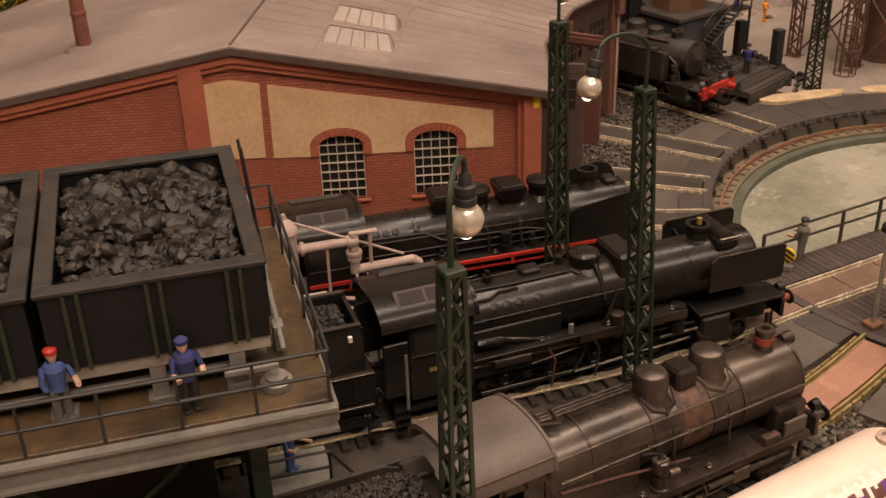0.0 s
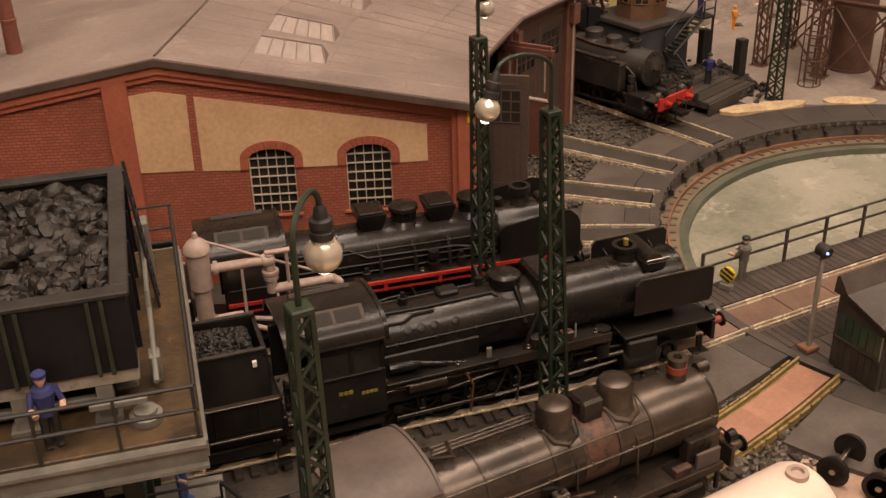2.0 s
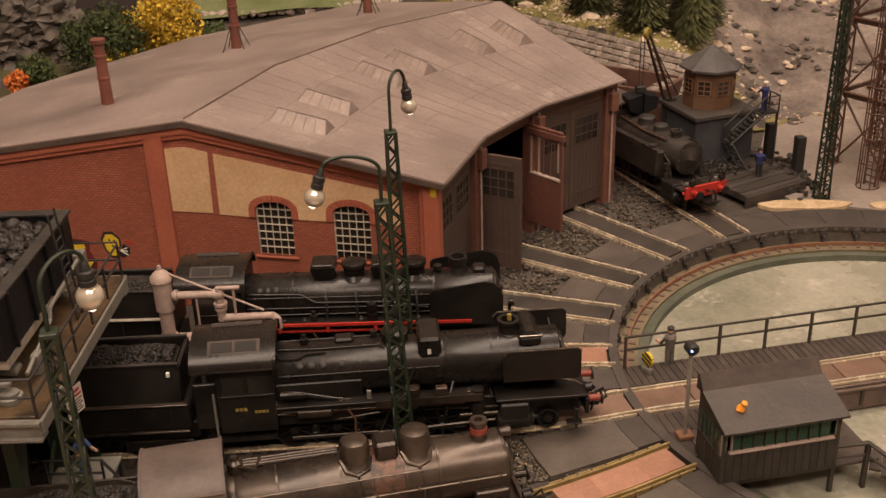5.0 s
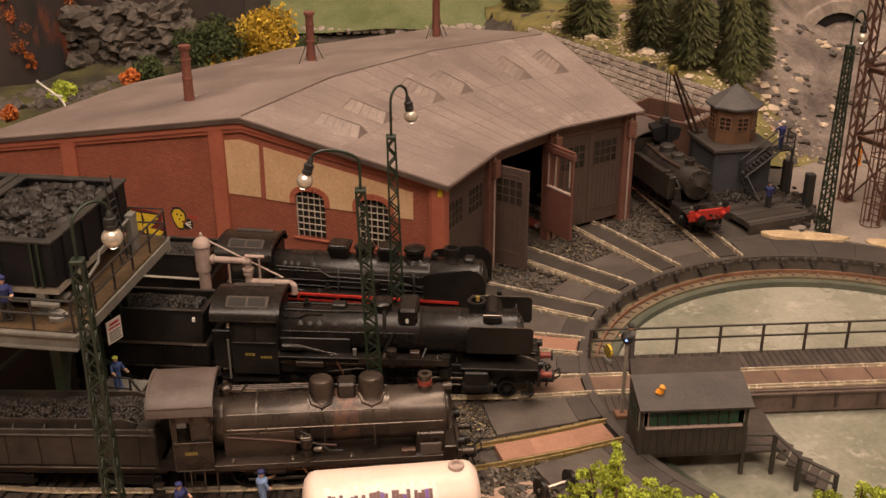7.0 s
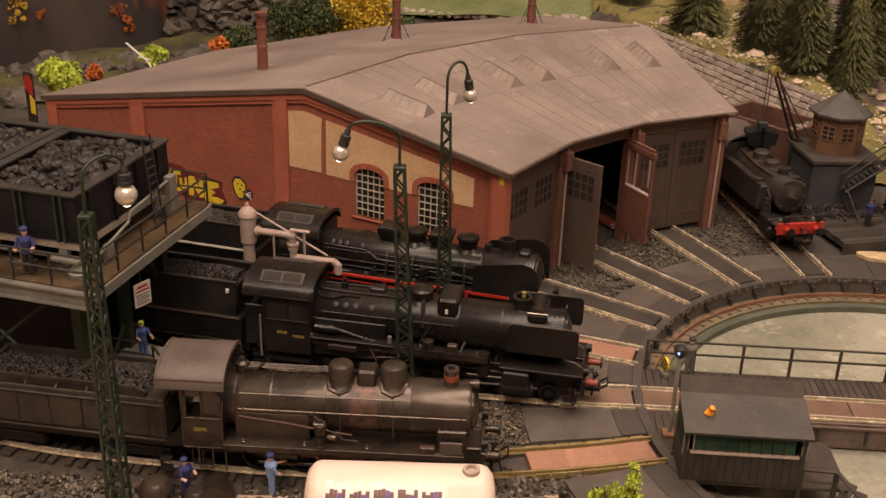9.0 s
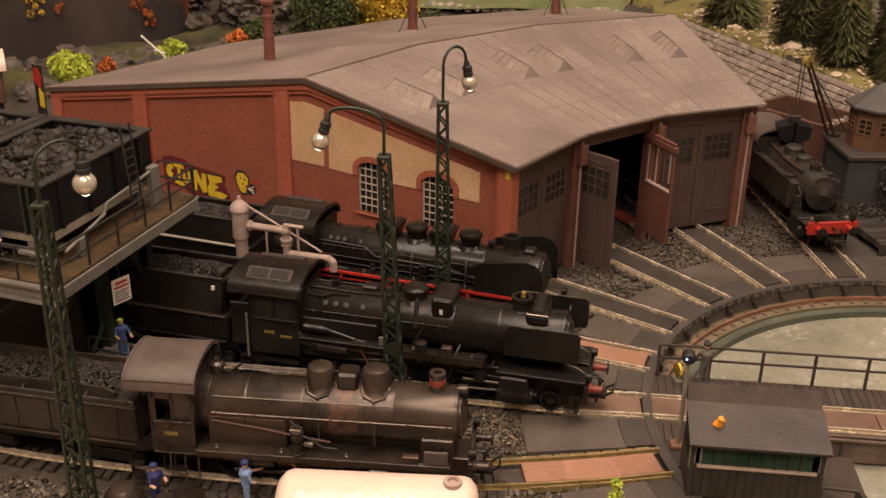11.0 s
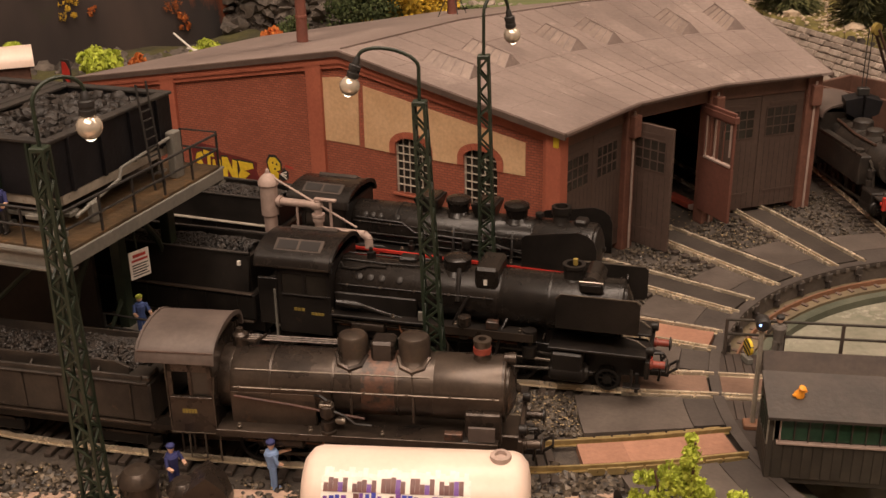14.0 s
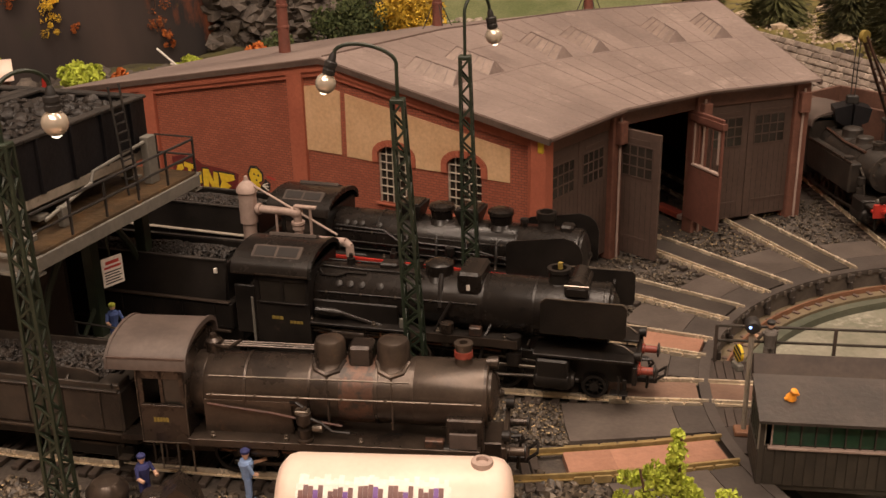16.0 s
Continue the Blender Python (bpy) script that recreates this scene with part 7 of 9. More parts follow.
def make_tank_loco():
    lc = thing("tank_locomotive", -3.45, 19.6, 0, -76.5, "dusty dark tank locomotive with red buffer beam", "locomotive")
    zc, r = 3.1, 1.05
    dusty = mat("dusty_brown_black", (0.011, 0.009, 0.0075), (0.034, 0.026, 0.02), 0.6, scale=70, fine=700, bump=0.3, wear=(0.12, 0.085, 0.062), wear_at=0.6)
    part("boiler", boiler_bar((-8.5, 0, zc), (-1.5, 0, zc), r), dusty, lc)
    part("smokebox_door", Form().lathe((-1.5, 0, zc), (1, 0, 0), [(0, 1.0), (0.08, 0.98), (0.2, 0.6), (0.3, 0.25), (0.4, 0.1), (0.41, 0.0)], 24), dusty, lc)
    part("chimney", Form().lathe((-2.9, 0, zc + r - 0.15), (0, 0, 1), [(0, 0.45), (0.15, 0.33), (0.4, 0.33), (0.45, 0.4), (0.6, 0.4), (0.6, 0.25), (0.4, 0.22)], 16), dusty, lc)
    part("steam_dome", dome(-6.2, zc + r - 0.2, 4.7, 0.6), dusty, lc)
    part("sand_dome", dome(-4.6, zc + r - 0.2, 4.55, 0.5), dusty, lc)
    for s in (-1, 1):
        part("side_tank", Form().box(-8.5, -2.6, min(s * 1.7, s * 1.0), max(s * 1.7, s * 1.0), 1.7, 3.45, 0.08), dusty, lc)
        part("front_step", Form().box(-1.9, 0.1, min(s * 1.6, s * 0.5), max(s * 1.6, s * 0.5), 1.6, 1.72, 0.02), dusty, lc)
        part("cab_side", Form().box(-11.5, -8.5, s * 1.65 - 0.06, s * 1.65 + 0.06, 1.2, 4.3, 0.03), dusty, lc)
    part("cab_front", Form().box(-8.6, -8.48, -1.6, 1.6, 1.2, 4.5), dusty, lc)
    part("cab_roof", cab_roof(-12.0, -8.2, 1.75, 4.25, 5.15), M_ROOFGREY, lc)
    part("coal_bunker_body", Form().box(-14.0, -11.5, -1.6, 1.6, 1.2, 3.9, 0.08), dusty, lc)
    part("frame", Form().box(-13.8, 0.3, -0.75, 0.75, 0.7, 1.7, 0.04), M_BLACK, lc)
    wheels(lc, (-1.0, -7.2, -9.2), WHEEL_RED, 0.62)
    wheels(lc, (-3.2, -5.2), WHEEL_RED, 0.62)
    rods(lc, (-9.2, -7.2, -5.2, -3.2), 0.62, -1.3)
    part("front_beam_edge", Form().box(0.1, 0.4, -1.6, 1.6, 1.45, 1.62, 0.03), M_RED, lc)
    front_gear(lc, 0.45)
    part("door_ring", Form().lathe((-1.52, 0, zc), (1, 0, 0), [(0, 1.02), (0.02, 1.1), (0.12, 1.1), (0.14, 1.0)], 28), dusty, lc)
    part("door_handle", Form().tube((-1.08, -0.35, zc + 0.1), (-1.08, 0.35, zc - 0.1), 0.05, n=6), M_RODSTEEL, lc)
    for s in (-1, 1):
        part("handrail_stanchion", Form().tube((0.1, s * 0.55, 1.7), (0.1, s * 0.55, 2.5), 0.06, n=6), M_RODSTEEL, lc)
        part("tank_filler", Form().lathe((-3.6, s * 1.35, 3.44), (0, 0, 1), [(0, 0.28), (0.2, 0.28), (0.24, 0.1)], 12), dusty, lc)
        part("air_pump", Form().lathe((-2.0, s * 1.25, 1.72), (0, 0, 1), [(0, 0.24), (0.5, 0.26), (0.52, 0.14), (0.7, 0.14), (0.72, 0.25), (1.1, 0.24)], 12), dusty, lc)
    for x in (-7.6, -5.4, -3.4):
        part("boiler_band", ring(x, zc, r, 0.09), dusty, lc)
    for s in (-1, 1):
        part("tank_edge", Form().box(-8.5, -2.6, s * 1.66 - 0.05, s * 1.66 + 0.05, 3.45, 3.55, 0.01), M_WEATHER, lc)
        part("side_pipe", Form().path([(-2.6, s * 1.1, 3.2), (-2.0, s * 1.15, 2.9), (-1.7, s * 1.2, 2.2), (-1.6, s * 1.2, 1.75)], 0.07, 6), M_RODSTEEL, lc)
        part("front_lamp", Form().lathe((-0.1, s * 1.1, 2.0), (1, 0, 0), [(0, 0.16), (0.3, 0.2), (0.32, 0.14)], 12), M_GREYSTEEL, lc)
        part("frame_plate", Form().prism([(-1.9, s * 0.75 - 0.04, 0.7), (0.2, s * 0.75 - 0.04, 0.9), (0.2, s * 0.75 - 0.04, 1.6), (-1.9, s * 0.75 - 0.04, 1.6)], (0, 0.08, 0)), M_DULLRED, lc)
    for k in range(8):
        a = radians(k * 45)
        part("door_clamp", Form().box(-1.44, -1.3, 0.9 * math.cos(a) - 0.06, 0.9 * math.cos(a) + 0.06, zc + 0.9 * math.sin(a) - 0.06, zc + 0.9 * math.sin(a) + 0.06, 0.01), M_RODSTEEL, lc)
    part("cross_rail", Form().tube((0.1, -0.9, 2.3), (0.1, 0.9, 2.3), 0.05, n=6), M_RODSTEEL, lc)
    part("feed_pipe", Form().path([(-8.4, -0.6, zc + 0.98), (-5.5, -0.75, zc + 0.85), (-3.0, -0.7, zc + 0.9)], 0.09, 6), M_RUSTDARK, lc)


make_tank_loco()


# ---------------------------------------------------------------- yard things
def make_water_crane():
    wc = thing("water_crane", -36.3, 5.7, -0.3, -11, "dusty pink-grey water crane with jointed spout", "water crane")
    part("column", Form().lathe((0, 0, 0), (0, 0, 1), [(0, 0.7), (0.3, 0.7), (0.35, 0.38), (3.4, 0.33), (3.45, 0.42), (3.7, 0.42), (3.75, 0.32), (5.0, 0.32), (5.05, 0.42), (6.5, 0.42), (6.55, 0.5), (6.75, 0.48), (6.95, 0.32), (7.1, 0.12), (7.3, 0.08), (7.35, 0.0)], 18), M_BEIGE, wc)
    part("upper_pipe", Form().tube((0.4, 0, 5.75), (2.5, 0, 5.75), 0.19, n=12).lathe((0.5, 0, 5.75), (1, 0, 0), [(0, 0.28), (0.15, 0.28)], 12).lathe((2.3, 0, 5.75), (1, 0, 0), [(0, 0.26), (0.35, 0.26), (0.45, 0.15)], 12), M_BEIGE, wc)
    part("joint_pipe", Form().tube((2.55, 0, 6.0), (2.55, 0, 4.4), 0.2, n=12).lathe((2.55, 0, 4.95), (0, 0, 1), [(0, 0.28), (0.18, 0.28)], 12).lathe((2.55, 0, 5.2), (0, 0, 1), [(0, 0.32), (0.12, 0.32)], 12), M_BEIGE, wc)
    part("spout", Form().tube((2.5, 0, 4.5), (4.9, 0, 4.55), 0.19, 0.18, n=12).tube((4.85, 0, 4.55), (5.1, 0, 4.35), 0.19, n=12).tube((5.08, 0, 4.4), (5.1, 0, 3.9), 0.19, 0.21, n=12), M_BEIGE, wc)
    part("tie_rod", Form().tube((0.1, 0, 7.0), (4.5, 0, 4.85), 0.055, n=6), M_BEIGE, wc)
    part("counterweight_arm", Form().path([(0, -0.2, 3.6), (1.0, -0.5, 3.7), (2.2, -0.7, 3.2)], 0.1, 6).path([(0, 0.2, 3.6), (1.2, 0.0, 3.5), (2.4, -0.3, 3.4)], 0.09, 6).box(0.4, 1.4, -0.5, 0.2, 3.55, 3.7, 0.04), M_BEIGE, wc)
    part("stay", Form().tube((1.5, -0.1, 3.6), (1.5, -0.1, 5.6), 0.06, n=6).tube((3.2, 0, 4.6), (3.2, 0, 6.0), 0.07, n=6).box(2.4, 3.5, -0.12, 0.12, 6.0, 6.12, 0.03), M_BEIGE, wc)
    part("valve", Form().tube((0.55, -0.35, 2.2), (0.55, -0.35, 3.5), 0.08, n=6).tube((0.85, -0.25, 2.0), (0.85, -0.25, 3.5), 0.07, n=6).lathe((0.5, -0.3, 3.45), (0, 0, 1), [(0, 0.35), (0.1, 0.35)], 12), M_BEIGE, wc)


make_water_crane()


def lattice(f, x, y, z0, z1, w0, w1, bays, t=0.05):
    """Four corner angles and zigzag bars."""
    for sx in (-1, 1):
        for sy in (-1, 1):
            f.tube((x + sx * w0, y + sy * w0, z0), (x + sx * w1, y + sy * w1, z1), t, n=4)
    for k in range(bays):
        a, b = k / bays, (k + 1) / bays
        wa, wb = w0 + (w1 - w0) * a, w0 + (w1 - w0) * b
        za, zb = z0 + (z1 - z0) * a, z0 + (z1 - z0) * b
        s = 1 if k % 2 else -1
        for q in (-1, 1):
            f.tube((x - s * wa, y + q * wa, za), (x + s * wb, y + q * wb, zb), t * 0.7, n=4)
            f.tube((x + q * wa, y - s * wa, za), (x + q * wb, y + s * wb, zb), t * 0.7, n=4)
    return f


def lamp_mast(x, y, top, arm, lean=(0, 0), size=0.74, rise=0.0, tilt=(0.0, 0.0), label="dark green lattice lamp mast with a gooseneck bulb"):
    """arm: where the bulb hangs, seen from the mast's top."""
    lm = thing("lamp_mast", x - lean[0], y - lean[1], -0.3, 0, label, "lamp mast", "lattice lamp masts")
    H = top + 0.3
    f = lattice(Form(), 0, 0, 0, H, 0.36, 0.2, 26, 0.075)
    f.v = [(px + lean[0] * pz / H, py + lean[1] * pz / H, pz) for px, py, pz in f.v]
    part("lattice_mast", f, M_MASTGREEN, lm)
    part("foot", Form().box(-0.5, 0.5, -0.5, 0.5, 0, 0.15, 0.03), M_MASTGREEN, lm)
    lx, ly = lean
    part("mast_cap", Form().box(lx - 0.26, lx + 0.26, ly - 0.26, ly + 0.26, H - 0.05, H + 0.12, 0.03), M_MASTGREEN, lm)
    ax, ay, az = arm
    hgt = az + 1.9 + rise
    pts = [(lx, ly, H)]
    n = 12
    pts.append((lx, ly, H + hgt - 0.7))
    for i in range(1, n + 1):
        t = math.pi * i / n
        k = 0.5 - 0.5 * math.cos(t)
        pts.append((lx + ax * k, ly + ay * k, H + hgt - 0.7 + (0.75 + rise * 0.6) * math.sin(t) + (az + 1.15 - hgt + 0.7) * k))
    part("gooseneck", Form().path(pts, 0.07, 7), M_MASTGREEN, lm)
    b = Vector((lx + ax, ly + ay, H + az))
    way = Vector((tilt[0], tilt[1], -1)).normalized()
    neck = b + Vector((0, 0, 1.2))
    hd = part("lamp_socket", Form().lathe(neck, way, [(0, 0.07), (0.1, 0.16 * size), (0.3, 0.2 * size), (0.34, 0.3 * size), (0.5, 0.31 * size), (0.52, 0.28 * size), (0.6, 0.28 * size), (0.62, 0.31 * size), (0.78, 0.31 * size), (0.82, 0.24 * size)], 16), M_PAINTBLACK, lm, "black ribbed lamp socket")
    r = 0.5 * size
    globe = neck + way * (0.8 + r * 0.9)
    part("bulb", Form().lathe(neck + way * 0.8, way, [(0, 0.22 * size), (0.08, 0.27 * size)] + [(r * 0.9 - r * math.cos(radians(a)), r * math.sin(radians(a))) for a in (42, 60, 78, 96, 114, 132, 150, 166)] + [(r * 1.9, 0.0)], 20), M_BULB, hd, "clear silvery glass bulb")
    # glowing tip imitates the bright glint on the bulb glass
    part("glint_tip", Form().lathe(globe + way * r * 0.86, way, [(0, 0.2 * size), (0.05 * size, 0.19 * size), (0.12 * size, 0.1 * size), (0.14 * size, 0.0)], 12), M_GLINT, hd, "small glowing tip standing in for the bulb's glint")


M_BULB = mat("silvered_bulb_glass", (0.74, 0.66, 0.54), (0.82, 0.74, 0.62), 0.17, metal=0.62, scale=60, bump=0, grit=0.02)
# emission stands in for a reflected highlight on the bulbs
M_GLINT = glow("glowing_glint", (1.0, 0.88, 0.68), 2.5)
lamp_mast(-38.1, -10.9, 13.0, (1.1, 1.3, 0.4), (0, 0), 0.86, rise=-0.15)
lamp_mast(-27.27, -3.58, 12.8, (-2.1, -0.4, 0.6), (-0.5, 0), rise=-0.45, tilt=(-0.32, -0.05))
lamp_mast(-25.73, 3.57, 12.95, (0.9, 1.3, 0.6), (-0.2, 0), tilt=(0.15, 0.1))
lamp_mast(5.2, 19.7, 13.2, (1.0, 0.6, 0.4))


def make_tower():
    """Local frame: x along the face that looks to the pit, y away from the pit."""
    tw = thing("lattice_tower", 11.0, 21.6, -0.3, -66.4, "brown steel lattice tower with caged ladder and round tank", "tower")
    H = 21.0
    for x in (-4.3, 0.0, 4.3):
        for y in (0.0, 5.2):
            part("leg", lattice(Form(), x, y, 0, H, 0.34, 0.3, 26, 0.08), M_BROWNSTEEL, tw)
            part("foot_plate", Form().box(x - 0.6, x + 0.6, y - 0.6, y + 0.6, 0, 0.14, 0.03), M_BROWNSTEEL, tw)
    for z in (5.4, 10.6, 15.8, 20.8):
        for y in (0.0, 5.2):
            for x in (-4.3, 0.0):
                part("girt", Form().box(x + 0.3, x + 4.0, y - 0.16, y + 0.16, z - 0.05, z + 0.05).box(x + 0.3, x + 4.0, y - 0.03, y + 0.03, z - 0.34, z - 0.05), M_BROWNSTEEL, tw)
                part("diagonal", Form().tube((x + 0.2, y, z - 5.1), (x + 4.1, y, z - 0.2), 0.08, n=6), M_BROWNSTEEL, tw)
                part("diagonal", Form().tube((x + 4.1, y + 0.12, z - 5.1), (x + 0.2, y + 0.12, z - 0.2), 0.08, n=6), M_BROWNSTEEL, tw)
        for x in (-4.3, 0.0, 4.3):
            part("tie_beam", Form().box(x - 0.12, x + 0.12, 0.3, 4.9, z - 0.2, z + 0.04), M_BROWNSTEEL, tw)
    part("riser_tank", Form().lathe((0.9, 2.9, 0.0), (0, 0, 1), [(0, 1.5), (0.3, 1.5), (0.32, 1.42), (7.6, 1.42), (7.7, 1.5), (7.9, 1.5), (8.0, 0.6), (H, 0.6)], 28), M_BROWNSTEEL, tw, "dark round tank inside the tower")
    part("gallery", Form().box(-5.2, 5.2, -1.0, 6.2, H, H + 0.2, 0.03), M_BROWNSTEEL, tw)
    part("top_tank", Form().lathe((0, 2.6, H + 0.2), (0, 0, 1), [(0, 3.4), (0.2, 3.6), (4.2, 3.6), (4.3, 3.4), (5.0, 0.0)], 28), M_BROWNSTEEL, tw)
    for k in range(9):
        part("gallery_post", Form().tube((-5.1 + k * 1.275, -0.95, H + 0.2), (-5.1 + k * 1.275, -0.95, H + 1.7), 0.06, n=5), M_BROWNSTEEL, tw)
    part("gallery_rail", Form().tube((-5.1, -0.95, H + 1.7), (5.1, -0.95, H + 1.7), 0.06, n=5), M_BROWNSTEEL, tw)
    # caged ladder on the near side
    for sx in (-0.42, 0.42):
        part("ladder_stile", Form().box(0.1 + sx - 0.06, 0.1 + sx + 0.06, -1.85, -1.73, 0.0, H, 0.01), M_BROWNSTEEL, tw)
    for k in range(44):
        part("rung", Form().tube((-0.32, -1.79, 0.35 + 0.47 * k), (0.52, -1.79, 0.35 + 0.47 * k), 0.05, n=5), M_BROWNSTEEL, tw)
    for k in range(12):
        z = 0.15 + 1.75 * k
        hoop = [(0.1 + 0.72 * math.cos(radians(a)), -1.95 + 0.85 * math.sin(radians(a)), z) for a in range(-200, 21, 20)]
        part("cage_hoop", Form().path(hoop, 0.05, 5), M_BROWNSTEEL, tw)
    for a in (-180, -135, -90, -45, 0):
        part("cage_bar", Form().tube((0.1 + 0.72 * math.cos(radians(a)), -1.95 + 0.85 * math.sin(radians(a)), 0.1), (0.1 + 0.72 * math.cos(radians(a)), -1.95 + 0.85 * math.sin(radians(a)), 19.5), 0.045, n=5), M_BROWNSTEEL, tw)
    for z in (2.5, 7.5, 12.5, 17.5):
        part("ladder_stay", Form().tube((0.1, -1.75, z), (0.0, -0.3, z), 0.06, n=5), M_BROWNSTEEL, tw)


make_tower()


def make_yard_office():
    """Octagonal cabin on a dark plinth beside the ash track."""
    yo = thing("octagonal_cabin", 0.8, 28.4, -0.1, 8, "small brown octagonal cabin on a dark blue-grey plinth", "cabin")
    part("plinth", Form().box(-2.35, 2.35, -2.35, 2.35, 0, 3.85, 0.08), mat("slate_blue_plinth", (0.035, 0.036, 0.042), (0.06, 0.06, 0.066), 0.7, scale=60), yo)
    part("plinth_slab", Form().box(-2.55, 2.55, -2.55, 2.55, 3.85, 4.2, 0.06), M_PLATEDARK, yo, "grey slab on the plinth")

    def octa(r, z):
        return [(r * math.cos(math.pi / 8 + k * math.pi / 4), r * math.sin(math.pi / 8 + k * math.pi / 4), z) for k in range(8)]

    part("wall", Form().prism(octa(1.78, 4.2), (0, 0, 2.8)), mat("brown_cabin_boards", (0.1, 0.052, 0.027), (0.15, 0.08, 0.042), 0.65, scale=60), yo)
    for k in range(8):
        a = k * math.pi / 4
        m = Matrix.Rotation(a, 4, "Z") @ Matrix.Translation((1.66, 0, 5.75))
        w = part("window_pane", Form().box(-0.03, 0.03, -0.42, 0.42, -0.5, 0.5, 0, m), M_PANE, yo)
        f = Form()
        for z in (-0.5, -0.17, 0.17, 0.5):
            f.box(0.0, 0.06, -0.45, 0.45, z - 0.03, z + 0.03, 0, m)
        for y in (-0.44, 0, 0.44):
            f.box(0.0, 0.06, y - 0.03, y + 0.03, -0.5, 0.5, 0, m)
        part("window_frame", f, M_RUST, w)
    f = Form()
    lo, hi = octa(2.2, 6.9), octa(2.2, 7.05)
    f.add(lo + hi + [(0, 0, 8.5)], [tuple(range(8))[::-1]] + [(k, (k + 1) % 8, 8 + (k + 1) % 8, 8 + k) for k in range(8)] + [(8 + k, 8 + (k + 1) % 8, 16) for k in range(8)])
    part("roof", f, mat("slate_grey_roof", (0.055, 0.05, 0.05), (0.085, 0.078, 0.075), 0.65, scale=70), yo, "slate-grey pointed roof", sharp=10)
    # landing at the corner, a flight along the plinth's face and a short ladder
    for s in (0, 1):
        y = -2.62 - 0.85 * s
        part("stair_string", Form().tube((2.3, y, 4.1), (-0.3, y, 2.2), 0.1, n=6), M_PAINTBLACK, yo)
        part("stair_rail", Form().path([(2.4, y, 5.3), (2.2, y, 5.2), (-0.3, y, 3.3), (-0.3, y, 2.2)], 0.06, 6), M_PAINTBLACK, yo)
        part("ladder_string", Form().tube((-0.35 + 0.2 * s, y - 0.1, 2.3), (0.1 + 0.2 * s, y - 1.4, 0.75), 0.07, n=6), M_PAINTBLACK, yo)
    for k in range(9):
        t = (k + 0.5) / 9
        part("tread", Form().box(2.3 - 2.6 * t - 0.16, 2.3 - 2.6 * t + 0.16, -3.45, -2.64, 4.12 - 1.9 * t, 4.18 - 1.9 * t), M_PAINTBLACK, yo)
    for k in range(6):
        t = (k + 0.5) / 6
        part("rung", Form().tube((-0.35 + 0.45 * t, -2.72 - 1.3 * t, 2.3 - 1.55 * t), (-0.15 + 0.45 * t, -3.57 - 1.3 * t, 2.3 - 1.55 * t), 0.06, n=5), M_PAINTBLACK, yo)
    part("stair_landing", Form().box(2.3, 3.5, -3.5, -2.3, 4.05, 4.19, 0.02), M_PAINTBLACK, yo)
    part("landing_rail", Form().path([(2.4, -3.45, 4.1), (2.4, -3.45, 5.3), (3.45, -3.45, 5.3), (3.45, -3.45, 4.1)], 0.06, 6).path([(3.45, -3.45, 5.3), (3.45, -2.35, 5.3), (3.45, -2.35, 4.1)], 0.06, 6).tube((2.4, -3.45, 4.7), (3.45, -3.45, 4.7), 0.05, n=5), M_PAINTBLACK, yo)
    part("landing_prop", Form().tube((3.4, -3.4, 0), (3.4, -3.4, 4.05), 0.1, n=6), M_PAINTBLACK, yo)

    jib = thing("loading_crane", -1.4, 30.0, -0.3, 0, "rust-brown coal crane with slanted jib and hanging grab", "crane")
    base, tip = Vector((0, 0, 4.0)), Vector((-3.05, -2.6, 10.1))
    part("mast", Form().box(-0.4, 0.4, -0.4, 0.4, 0, 4.6, 0.05), M_PAINTBLACK, jib)
    side = Vector((0.65, -0.76, 0))
    for k in (-1, 1):
        part("jib_beam", Form().tube(base + side * 0.32 * k, tip + side * 0.16 * k, 0.12, 0.09, n=6), M_RUSTDARK, jib)
    for k in range(7):
        q = base.lerp(tip, (k + 0.5) / 7)
        part("jib_tie", Form().tube(q + side * 0.28, q - side * 0.28, 0.05, n=5), M_RUSTDARK, jib)
    part("pulley", Form().lathe(tip - side * 0.15, side, [(0, 0.1), (0.02, 0.38), (0.28, 0.38), (0.3, 0.1)], 14), M_GOLD, jib)
    for k in (-0.14, 0.14):
        part("cable", Form().tube(tip + side * k + Vector((-0.3, 0, 0)), tip + side * k + Vector((-0.3, 0, -3.7)), 0.035, n=5), M_PAINTBLACK, jib)
    part("back_stay", Form().tube(tip, (1.0, 0.9, 4.4), 0.045, n=5), M_PAINTBLACK, jib)
    g = tip + Vector((-0.3, 0, -3.6))
    part("grab_head", Form().box(g.x - 0.35, g.x + 0.35, g.y - 0.25, g.y + 0.25, g.z - 0.5, g.z, 0.06), M_PAINTBLACK, jib)
    for k in (-1, 1):
        part("grab_jaw", Form().prism([(g.x + k * 0.08, g.y - 0.7, g.z - 0.45), (g.x + k * 1.1, g.y - 0.7, g.z - 0.7), (g.x + k * 0.95, g.y - 0.7, g.z - 1.5), (g.x + k * 0.05, g.y - 0.7, g.z - 1.9)], (0, 1.4, 0)), M_BUNKER, jib)

    bunk = thing("coal_bin", -2.2, 35.6, -0.3, -46, "low dark brown timber coal bin", "coal bin")
    for y in (-2.2, 2.2):
        part("side_board", Form().box(-3.2, 3.2, y - 0.15, y + 0.15, 0, 4.5, 0.03), M_BROWNSTEEL, bunk)
    for x in (-3.3, 3.3):
        part("end_board", Form().box(x - 0.15, x + 0.15, -2.3, 2.3, 0, 4.5, 0.03), M_BROWNSTEEL, bunk)

    pf = thing("loading_platform", 1.5, 23.0, -0.3, 18, "low sooty plank platform beside the ash track", "platform")
